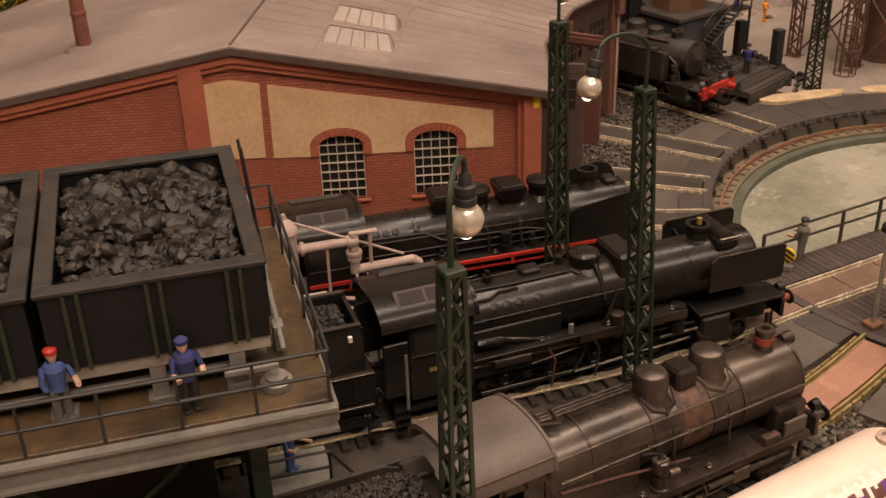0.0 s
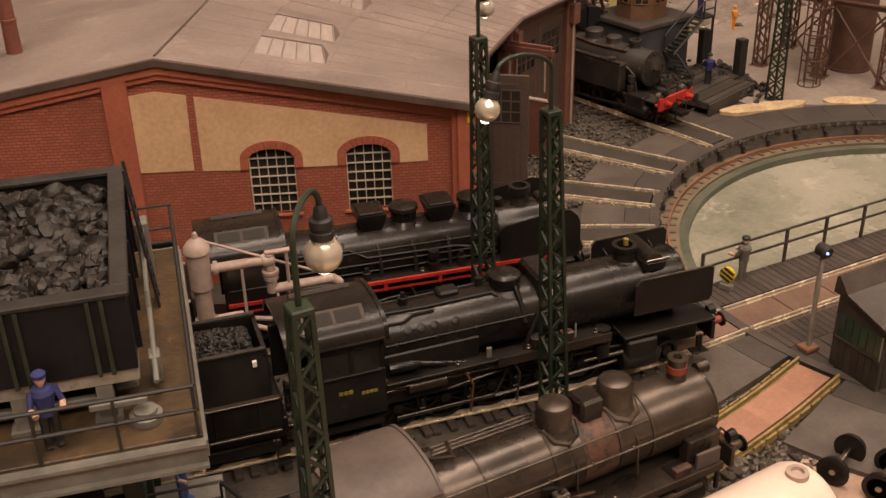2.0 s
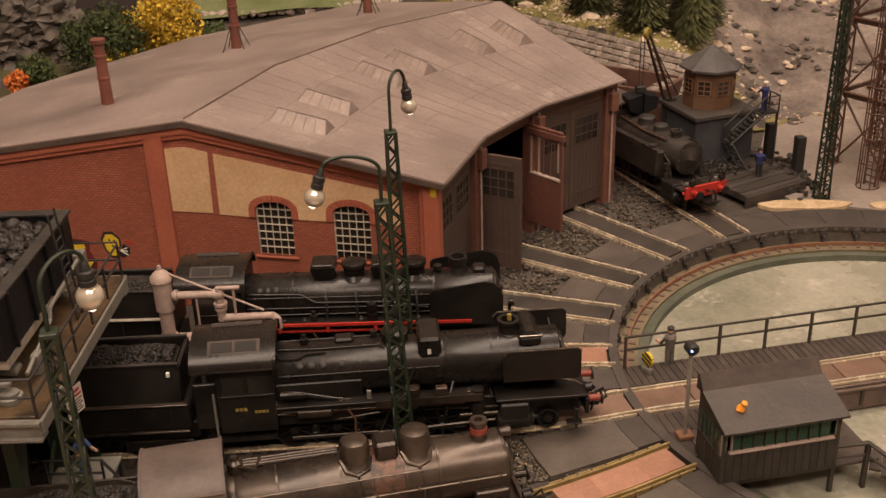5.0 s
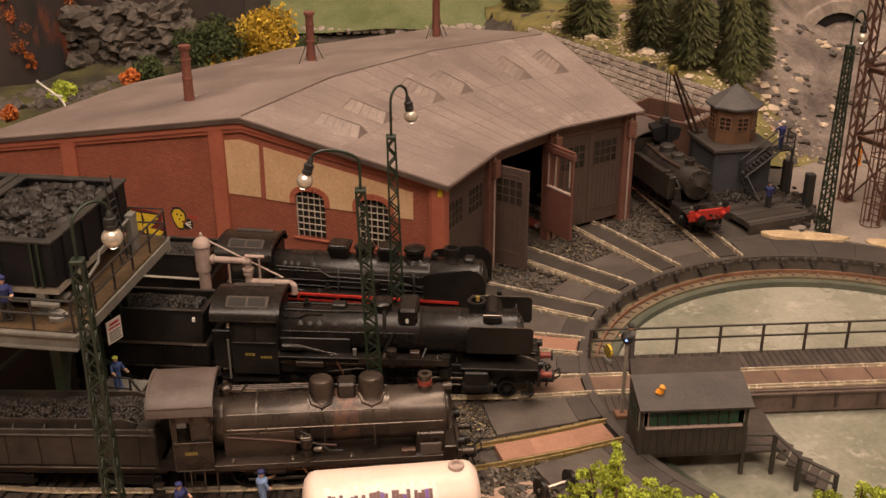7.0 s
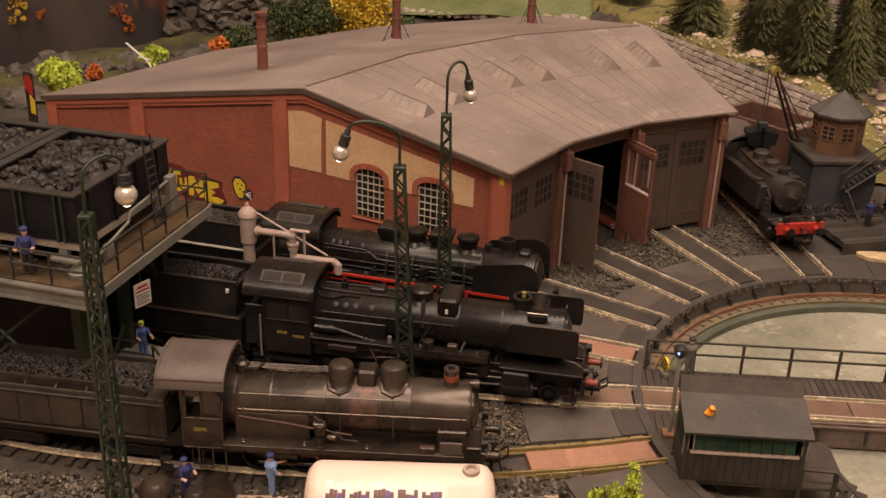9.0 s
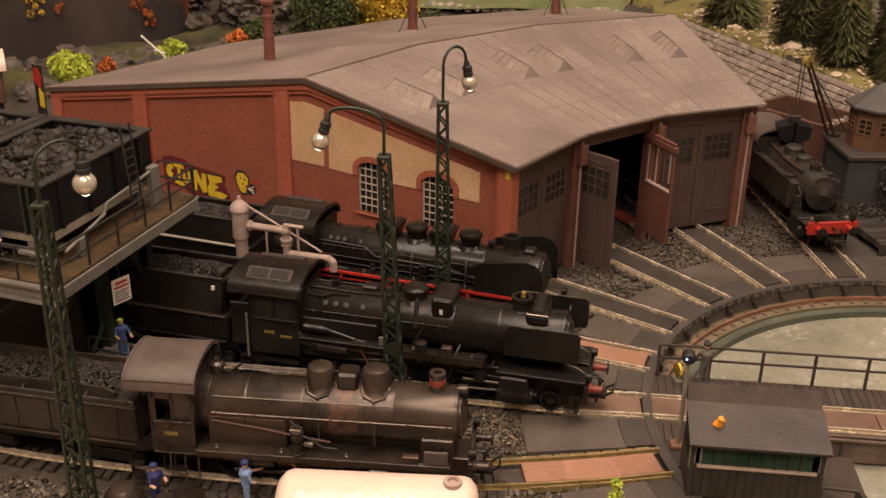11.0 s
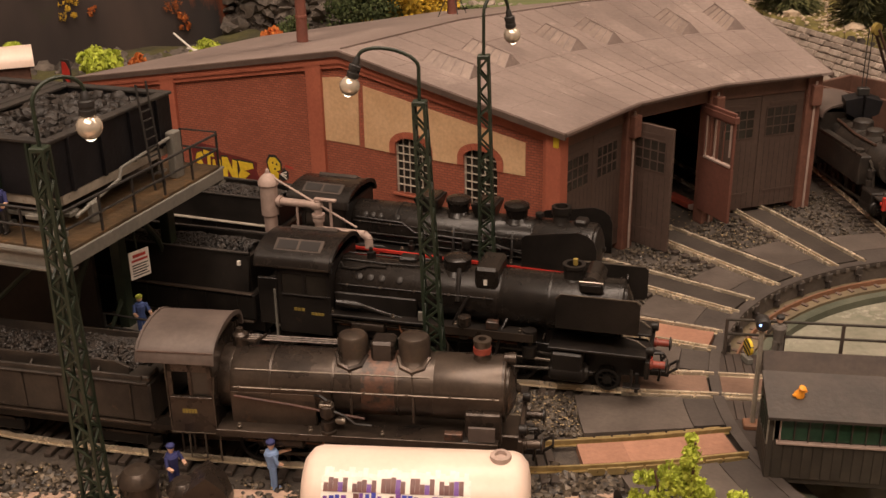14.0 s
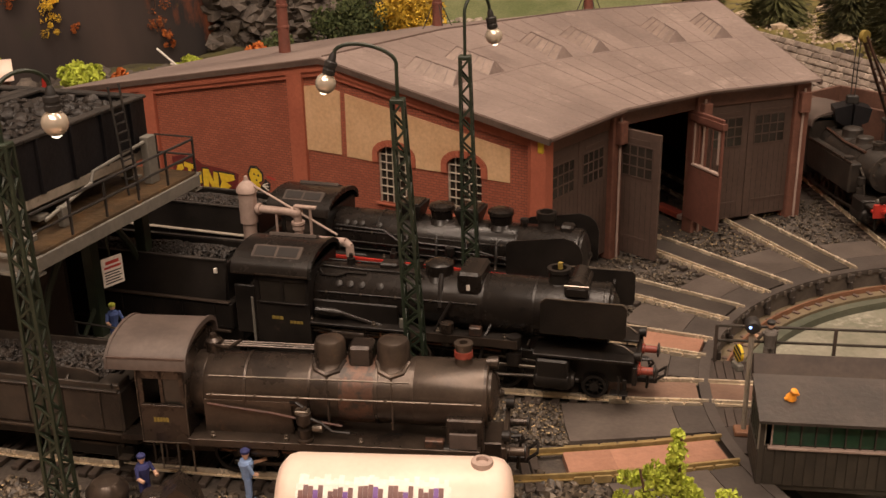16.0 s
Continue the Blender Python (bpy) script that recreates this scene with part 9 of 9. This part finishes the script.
def make_backdrop():
    m = bpy.data.materials.new("dark_autumn_backdrop")
    m.use_nodes = True
    n, l = m.node_tree.nodes, m.node_tree.links
    s = n["Principled BSDF"]
    tc = n.new("ShaderNodeTexCoord")
    mp = n.new("ShaderNodeMapping")
    mp.inputs["Scale"].default_value = (14, 14, 5)
    t = n.new("ShaderNodeTexNoise")
    t.inputs["Scale"].default_value, t.inputs["Detail"].default_value = 1.0, 6
    r = n.new("ShaderNodeValToRGB")
    e = r.color_ramp.elements
    e[0].position, e[0].color = 0.3, (0.012, 0.011, 0.012, 1)
    e[1].position, e[1].color = 0.7, (0.06, 0.042, 0.036, 1)
    l.new(tc.outputs["Object"], mp.inputs[0])
    l.new(mp.outputs[0], t.inputs["Vector"])
    l.new(t.outputs["Fac"], r.inputs["Fac"])
    last = r.outputs["Color"]
    for k, (scale, lo, col) in enumerate((((26, 26, 9), 0.62, (0.3, 0.075, 0.02)), ((34, 34, 14), 0.66, (0.28, 0.17, 0.02)), ((20, 20, 16), 0.6, (0.03, 0.035, 0.012)))):
        mq, nq, rq, xq = n.new("ShaderNodeMapping"), n.new("ShaderNodeTexNoise"), n.new("ShaderNodeMapRange"), n.new("ShaderNodeMix")
        mq.inputs["Scale"].default_value, mq.inputs["Location"].default_value = scale, (k * 3.7 + 1.3, 0, k * 1.9)
        nq.inputs["Scale"].default_value, nq.inputs["Detail"].default_value, nq.inputs["Roughness"].default_value = 1.0, 7, 0.6
        rq.inputs["From Min"].default_value, rq.inputs["From Max"].default_value = lo, lo + 0.16
        xq.data_type = "RGBA"
        xq.inputs[7].default_value = (*col, 1)
        l.new(tc.outputs["Object"], mq.inputs[0])
        l.new(mq.outputs[0], nq.inputs["Vector"])
        l.new(nq.outputs["Fac"], rq.inputs["Value"])
        l.new(rq.outputs["Result"], xq.inputs["Factor"])
        l.new(last, xq.inputs[6])
        last = xq.outputs[2]
    l.new(last, s.inputs["Base Color"])
    s.inputs["Roughness"].default_value = 0.8
    tagged(part("backdrop", Form().box(-158, -40, 64, 66, -0.3, 60), m), "dark forest backdrop board behind the layout", "backdrop", kind="structure")
    wing = tagged(part("backdrop", Form().box(0, 62, 0, 1.2, -0.3, 60), m), "dark forest backdrop board set at an angle", "backdrop", kind="structure")
    wing.matrix_basis = pose(-0.57, 0.612, 0, 0, 0, 180 + 50.7)
    rnd = random.Random(77)
    for k, (x, y, z, r, mt) in enumerate(BRANCHES):
        b = thing("autumn_branch", x, y, z, 0, "autumn leaf spray against the dark backdrop", "branch", "autumn leaves on the backdrop")
        cl = [(rnd.uniform(-0.5, 0.5) * r, rnd.uniform(-0.6, 0.6), rnd.uniform(-1, 1) * r, rnd.uniform(0.2, 0.4) * r) for _ in range(10)]
        part("leaves", leaf_cloud(rnd, cl, 70, 0.09), mt, b, sharp=10)
        part("twig", Form().tube((-0.5, 0.4, -r - 1), (0, 0, r), 0.08, 0.03, n=5), M_BROWNSTEEL, b)
    g = Form()
    for i in range(21):
        for j in range(7):
            x, y = -38 + i * 2.2, 67.5 + j * 4.7
            g.v.append((x, y, 4.0 + j * 1.7 + 0.5 * noise.noise((x * 0.1, y * 0.1, 9))))
    for i in range(20):
        for j in range(6):
            g.f.append((i * 7 + j, (i + 1) * 7 + j, (i + 1) * 7 + j + 1, i * 7 + j + 1))
    tagged(part("green_meadow", g, mat("green_meadow", (0.1, 0.125, 0.045), (0.16, 0.175, 0.08), 0.95, scale=30, bump=0.6, grit=0.2), sharp=80), "bright green meadow behind the shed", "meadow", kind="structure")
    w = thing("boundary_wall", -36, 68.2, 3.3, 0, "low rough pale stone wall at the meadow's edge", "wall", kind="structure")
    for i in range(46):
        ob = part("wall_stone", Form().blob(i * 0.95, rnd.uniform(-0.2, 0.2), rnd.uniform(0.5, 0.8), rnd.uniform(0.45, 0.65), rnd, 0.8, 0.3), M_STONE, w, sharp=15)
    # sandy ledge with a tunnel mouth high on the slope
    lg = thing("tunnel_portal", 22.5, 61, 3.4, 0, "stone tunnel mouth in the grey slope", "tunnel", kind="structure")
    f = Form()
    for k in range(12):
        a, b = math.pi * k / 12, math.pi * (k + 1) / 12
        f.prism([(-3.2 * math.cos(a), 0, 3.2 * math.sin(a)), (-3.2 * math.cos(b), 0, 3.2 * math.sin(b)), (-4.4 * math.cos(b), 0, 4.4 * math.sin(b)), (-4.4 * math.cos(a), 0, 4.4 * math.sin(a))], (0, 1.2, 0))
    part("arch_ring", f, M_STONE, lg)
    part("portal_wall", Form().box(-8, 9, 0.95, 1.8, -4, 5.4, 0.1), M_STONE, lg)
    for k in range(12):
        part("parapet_post", Form().box(-7.6 + k * 1.4, -7.2 + k * 1.4, 0.9, 1.3, 5.4, 6.3, 0.04), M_STONE, lg)
    part("parapet_rail", Form().box(-7.8, 8.4, 0.95, 1.25, 6.3, 6.6, 0.04), M_STONE, lg)
    part("tunnel_dark", Form().prism([(-3.2 * math.cos(math.pi * k / 14), 0.6, 3.2 * math.sin(math.pi * k / 14)) for k in range(15)], (0, 0.3, 0)), M_DARK, lg)
    tagged(part("sand_ledge", Form().prism([(-2, 70, 0), (50, 62, 0), (70, 60, 0), (70, 110, 0), (-5, 110, 0)], (0, 0, 9.2)), M_SAND), "ochre sand ledge at the top of the slope", "sand", kind="structure")


make_backdrop()


bs = thing("broken_stick", -53.5, 41.5, 3.6, 0, "thin pale broken stick among the rocks", "stick")
part("stick", Form().path([(-1.6, 0, 2.6), (0.2, 0, 1.0), (0.9, 0, -0.6)], 0.09, 6), M_SIGNWHITE, bs)
part("side_twig", Form().tube((-0.6, 0, 1.4), (0.4, 0, 1.2), 0.07, n=6), M_SIGNWHITE, bs)


# ---------------------------------------------------------------- loose things
def scatter_gravel():
    rnd = random.Random(5)
    areas = [(-24, -15.8, -4.4, -1.2, 1900, 0.06, 0.14), (-50, -29, -14, -8.9, 1900, 0.08, 0.2), (-34, -22, -5.6, -1.2, 900, 0.06, 0.13), (-24, -16, 5.6, 13, 1700, 0.05, 0.13), (-20, -10, 9, 24, 3000, 0.05, 0.13), (-12, -2, 16, 26, 2200, 0.05, 0.13), (-36, -22, 1.6, 7, 500, 0.06, 0.13), (-24, -12, -9.5, -6.6, 700, 0.1, 0.26)]
    f = Form()
    for x0, x1, y0, y1, n, r0, r1 in areas:
        for k in range(n):
            x, y = rnd.uniform(x0, x1), rnd.uniform(y0, y1)
            r = math.hypot(x, y)
            if r < 20.0 and not (y < 0 and r > 19.3) and r < 19.6:
                continue
            a = math.degrees(math.atan2(y, -x))
            skip = False
            for t in (30.3, 45.6, 61.6, 79.2):
                if y > 6 and abs(a - t) < math.degrees(1.2 / r):
                    skip = True
            if skip or (23.5 < a < 69.8 and r > 24.6):
                continue
            f.blob(x, y, rnd.uniform(-0.32, -0.16), rnd.uniform(r0, r1), rnd, 0.8, 0.35)
    g = Form()
    for k in range(1500):
        x, y = rnd.choice(((rnd.uniform(-50, -29), rnd.uniform(-13.5, -8.9)), (rnd.uniform(-24, -16), rnd.uniform(-4, -1.4)), (rnd.uniform(-20, -9), rnd.uniform(14, 24))))
        if math.hypot(x, y) < 20:
            continue
        g.blob(x, y, -0.16, rnd.uniform(0.02, 0.06), rnd, 0.6)
    tagged(part("pale_grit", g, mat("tan_leaf_specks", (0.16, 0.115, 0.06), (0.34, 0.26, 0.15), 0.9, scale=200, island=0.9), sharp=10), "pale grit and leaf specks on the ballast", "grit", kind="stuff")
    tagged(part("gravel", f, M_GRAVEL, sharp=10), "loose grey-brown gravel between the tracks", "gravel", kind="stuff")


scatter_gravel()


def figurine(x, y, z, turn, cloth, label, h=2.0, arms=(0.3, -0.2), cap=None, trousers=None):
    """A painted toy figure, one plain mesh."""
    f = Form()
    for s in (-1, 1):
        f.tube((s * 0.13 * h / 2, 0, 0), (s * 0.11 * h / 2, 0, h * 0.46), 0.09 * h / 2, 0.13 * h / 2, n=7)
        a = arms[0] if s > 0 else arms[1]
        f.path([(s * 0.27 * h / 2, 0, h * 0.78), (s * 0.36 * h / 2, -0.1 - a * 0.3, h * 0.6), (s * 0.3 * h / 2, -0.2 - a, h * 0.52 + a * 0.4)], 0.075 * h / 2, 6)
        f.box(s * 0.13 * h / 2 - 0.09, s * 0.13 * h / 2 + 0.09, -0.22, 0.1, 0, 0.08, 0.02)
    f.lathe((0, 0, h * 0.44), (0, 0, 1), [(0, 0.2 * h / 2), (h * 0.1, 0.2 * h / 2), (h * 0.3, 0.28 * h / 2), (h * 0.36, 0.22 * h / 2), (h * 0.38, 0.08)], 10)
    f.lathe((0, 0, h * 0.82), (0, 0, 1), [(0, 0.07), (h * 0.04, 0.1 * h / 2), (h * 0.09, 0.14 * h / 2), (h * 0.14, 0.12 * h / 2), (h * 0.17, 0.0)], 10)
    ob = part("figurine", f, cloth)
    top = Form().lathe((0, 0, h * 0.94), (0, 0, 1), [(0, 0.16 * h / 2), (h * 0.05, 0.17 * h / 2), (h * 0.08, 0.1 * h / 2), (h * 0.085, 0)], 10)
    k = len(ob.data.polygons)
    b = bmesh.new()
    b.from_mesh(ob.data)
    b.faces.ensure_lookup_table()
    extra = mesh_of("cap", top, cap or cloth)
    b.from_mesh(extra)
    b.faces.ensure_lookup_table()
    for q in b.faces[k:]:
        q.material_index = 1
    skin = M_SKIN
    for q in b.faces[:k]:
        c = q.calc_center_median() / CM
        if trousers and c.z < h * 0.45:
            q.material_index = 3
        elif h * 0.84 < c.z < h * 0.96 or (abs(c.x) > 0.2 * h / 2 and c.y < -0.2 and c.z > h * 0.45):
            q.material_index = 2
    b.to_mesh(ob.data)
    b.free()
    ob.data.materials.append(cap or cloth)
    ob.data.materials.append(skin)
    ob.data.materials.append(trousers or cloth)
    ob.matrix_basis = pose(x * CM, y * CM, z * CM, 0, 0, turn)
    return tagged(ob, label, "figurine", "painted toy figures")


M_SKIN = mat("painted_flesh_tone", (0.5, 0.3, 0.2), (0.58, 0.36, 0.25), 0.7, scale=200)
figurine(-45.9, -4.7, 8.05, 10, M_BLUE, "toy figure in blue overalls with a red cap", 2.1, (0.5, -0.1), M_RED, M_GREYCLOTH)
figurine(-43.0, -5.9, 8.05, 5, M_NAVY, "toy figure in navy uniform holding white papers on the coaling stage", 2.1, (0.2, 0.25), M_NAVY, M_PAINTBLACK)
figurine(-47.5, -2.6, 8.05, 0, M_PAINTBLACK, "small dark toy figure on the coaling stage", 2.2, (0.1, 0.1), M_RED)
figurine(-39.6, -2.5, 2.28, 40, M_BLUE, "toy figure in blue overalls and yellow helmet", 1.75, (0.5, 0.2), M_LEAFLIME)
figurine(-12.7, 2.55, -0.1, 200, M_GREYCLOTH, "toy figure in grey overalls leaning on the railing", 2.2, (0.4, 0.4), M_PAINTBLACK)
figurine(-32.05, -9.2, -0.25, 120, M_LIGHTBLUE, "toy figure in pale blue overalls beside the wagon", 2.0, (0.6, 0.1), M_NAVY)
figurine(-35.6, -9.8, -0.2, 60, M_NAVY, "toy figure in navy overalls bending over scrap", 1.9, (0.2, 0.2), M_NAVY)
figurine(2.1, 22.6, 0.62, 140, M_NAVY, "toy figure in navy uniform on the loading platform", 2.0, (0.6, 0.1), M_PAINTBLACK, M_PAINTBLACK)
figurine(3.85, 26.0, 4.1, 200, M_NAVY, "toy figure in navy uniform on the cabin stairs", 2.0, (0.8, 0.6), M_SIGNWHITE)
figurine(13.6, 33.2, -0.18, 30, M_ORANGE, "toy figure in an orange coat on the yard", 1.8, (0.2, 0.2), M_ORANGE)


def make_landing():
    ld = thing("steel_landing", -39.6, -2.6, -0.3, -12, "small dark steel landing with railings", "landing")
    part("plate", Form().box(-1.2, 1.2, -1.0, 1.0, 2.45, 2.58, 0.02), M_GREYSTEEL, ld)
    for x in (-1.1, 1.1):
        for y in (-0.9, 0.9):
            part("leg", Form().box(x - 0.07, x + 0.07, y - 0.07, y + 0.07, 0, 2.45), M_PAINTBLACK, ld)
    part("railing", Form().path([(-1.1, -0.9, 2.5), (-1.1, -0.9, 3.8), (1.1, -0.9, 3.8), (1.1, -0.9, 2.5)], 0.06, 6).tube((-1.1, -0.9, 3.2), (1.1, -0.9, 3.2), 0.05).path([(1.1, -0.9, 3.8), (1.9, -0.9, 2.6), (2.6, -0.9, 1.2)], 0.06, 6), M_PAINTBLACK, ld)
    sg = thing("notice_board", -39.5, -2.2, 4.75, 60, "white notice board with red and black text lines", "sign")
    sg.scale = (0.8, 0.8, 0.84)
    part("board", Form().box(-0.62, 0.62, -0.04, 0.04, 0.0, 1.45, 0.02), M_SIGNWHITE, sg)
    part("red_line", Form().box(-0.4, 0.4, -0.05, 0.05, 1.12, 1.28), M_RED, sg)
    part("red_line", Form().box(-0.5, 0.5, -0.05, 0.05, 0.9, 1.02), M_RED, sg)
    for k in range(5):
        part("text_line", Form().box(-0.5, 0.5 - 0.12 * (k % 2), -0.05, 0.05, 0.14 + k * 0.14, 0.2 + k * 0.14), M_PAINTBLACK, sg)
    part("hanger", Form().tube((0, 0.08, 1.3), (0, 0.3, 3.5), 0.05, n=6), M_MASTGREEN, sg)


make_landing()


def make_tank_wagon():
    tw = thing("tank_wagon", -26.7, -11.75, -0.3, 3.3, "cream tank wagon with a blue and umber emblem", "tank wagon")
    part("tank", Form().lathe((-3.35, 0, 2.05), (1, 0, 0), [(0, 0.0), (0.02, 0.7), (0.12, 1.15), (0.35, 1.42), (0.6, 1.5), (6.95, 1.5), (7.2, 1.42), (7.43, 1.15), (7.53, 0.7), (7.55, 0.0)], 36), M_TANK, tw, "cream painted tank barrel")
    part("filler_cap", Form().lathe((3.2, 0.0, 3.45), (0, 0, 1), [(0, 0.36), (0.22, 0.34), (0.24, 0.2), (0.12, 0.18), (0.12, 0)], 16), M_BEIGE, tw)
    part("underframe", Form().box(-3.6, 4.4, -0.9, 0.9, 0.55, 0.85, 0.03), M_PAINTBLACK, tw)
    for x in (-2.2, 3.0):
        part("saddle", Form().box(x - 0.25, x + 0.25, -1.0, 1.0, 0.8, 1.2, 0.03), M_PAINTBLACK, tw)
    wheels(tw, (-2.0, 2.8), WHEEL_SMALL, 0.4, 0.78)

    def decal(name, x0, x1, a0, a1, material, r=1.512, label=""):
        f = Form()
        n = 6
        vs, fs = [], []
        for i in range(n + 1):
            a = radians(a0 + (a1 - a0) * i / n)
            for x in (x0, x1):
                for q in (r, r - 0.03):
                    vs.append((x, -q * math.cos(a), 2.05 + q * math.sin(a)))
        for i in range(n):
            b = 4 * i
            fs += [(b, b + 2, b + 6, b + 4), (b + 1, b + 5, b + 7, b + 3), (b, b + 4, b + 5, b + 1), (b + 2, b + 3, b + 7, b + 6)]
        fs += [(0, 1, 3, 2), (4 * n, 4 * n + 2, 4 * n + 3, 4 * n + 1)]
        f.add(vs, fs)
        part(name, f, material, tw, label)

    white, blue = M_SIGNWHITE, mat("emblem_blue", (0.03, 0.04, 0.3), (0.05, 0.06, 0.4), 0.4, scale=200)
    decal("emblem_ground", -2.5, 2.3, -25, 53, white, 1.508, "white emblem ground")
    rnd = random.Random(2)
    purple = mat("emblem_purple", (0.12, 0.04, 0.25), (0.16, 0.06, 0.3), 0.4, scale=200)
    umber = mat("emblem_umber", (0.1, 0.04, 0.04), (0.16, 0.07, 0.06), 0.45, scale=200)
    for k in range(30):
        x = -2.42 + k * 0.155
        decal("emblem_edge", x, x + rnd.uniform(0.14, 0.2), 52, rnd.uniform(55, 66), white, 1.51)
        decal("emblem_shade", x, x + 0.15, 34, rnd.uniform(44, 54), (umber, umber, umber, purple, umber, white)[k % 6], 1.516)
    for k in range(24):
        x = -2.42 + k * 0.195
        decal("emblem_bar", x, x + rnd.uniform(0.12, 0.18), rnd.uniform(-5, 16), rnd.uniform(28, 34.5), (purple, blue, blue, purple, white, umber)[k % 6], 1.522)


make_tank_wagon()


def make_scrap():
    rnd = random.Random(9)
    for x, y, t in ((-18.75, -9.3, -67), (-18.1, -10.6, -62)):
        ws = thing("loose_wheelset", x, y, -0.2, t, "loose rusty wheelset lying beside the track", "wheelset", "loose wheelsets beside the track")
        for s in (-1, 1):
            put_wheel(ws, WHEEL_SMALL, Matrix.Translation((0, s * 0.78, 0.56)))
        part("axle", Form().tube((0, -0.95, 0.56), (0, 0.95, 0.56), 0.11, n=8), M_STEEL, ws)
    for x, y, s in ((-36.6, -10.6, 1.0), (-34.9, -10.7, 0.8)):
        ob = part("scrap_drum", Form().lathe((0, 0, 0), (0, 0, 1), [(0, 0.7 * s), (0.1, 0.74 * s), (0.14, 0.7 * s), (0.8 * s, 0.7 * s), (0.84 * s, 0.75 * s), (1.0 * s, 0.72 * s), (1.3 * s, 0.45 * s), (1.4 * s, 0.0)], 14), M_WEATHER)
        ob.matrix_basis = pose(x * CM, y * CM, -0.002, 0, 0, 20)
        tagged(ob, "dark ribbed scrap drum beside the track", "drum")
    ob = part("scrap_box", Form().prism([(-0.9, -0.6, 0), (0.9, -0.6, 0), (0.7, -0.6, 0.9), (0.1, -0.6, 1.5), (-0.7, -0.6, 0.9)], (0, 1.2, 0)), M_WEATHER)
    ob.matrix_basis = pose(-0.341, -0.106, -0.002, 0, 0, 15)
    tagged(ob, "angular dark scrap casting beside the track", "scrap")
    # wagon with a pale roof far behind
    wg = thing("passenger_wagon", -66, 28, 3.2, 30, "pale-roofed wagon on a distant siding", "wagon")
    part("body", Form().box(-5, 5, -1.4, 1.4, 0.5, 3.0, 0.1), M_BROWNSTEEL, wg)
    part("roof", cab_roof(-5.3, 5.3, 1.7, 3.0, 4.2), M_TANK, wg)
    part("chassis", Form().box(-4.8, 4.8, -1.0, 1.0, 0.0, 0.5), M_PAINTBLACK, wg)


make_scrap()
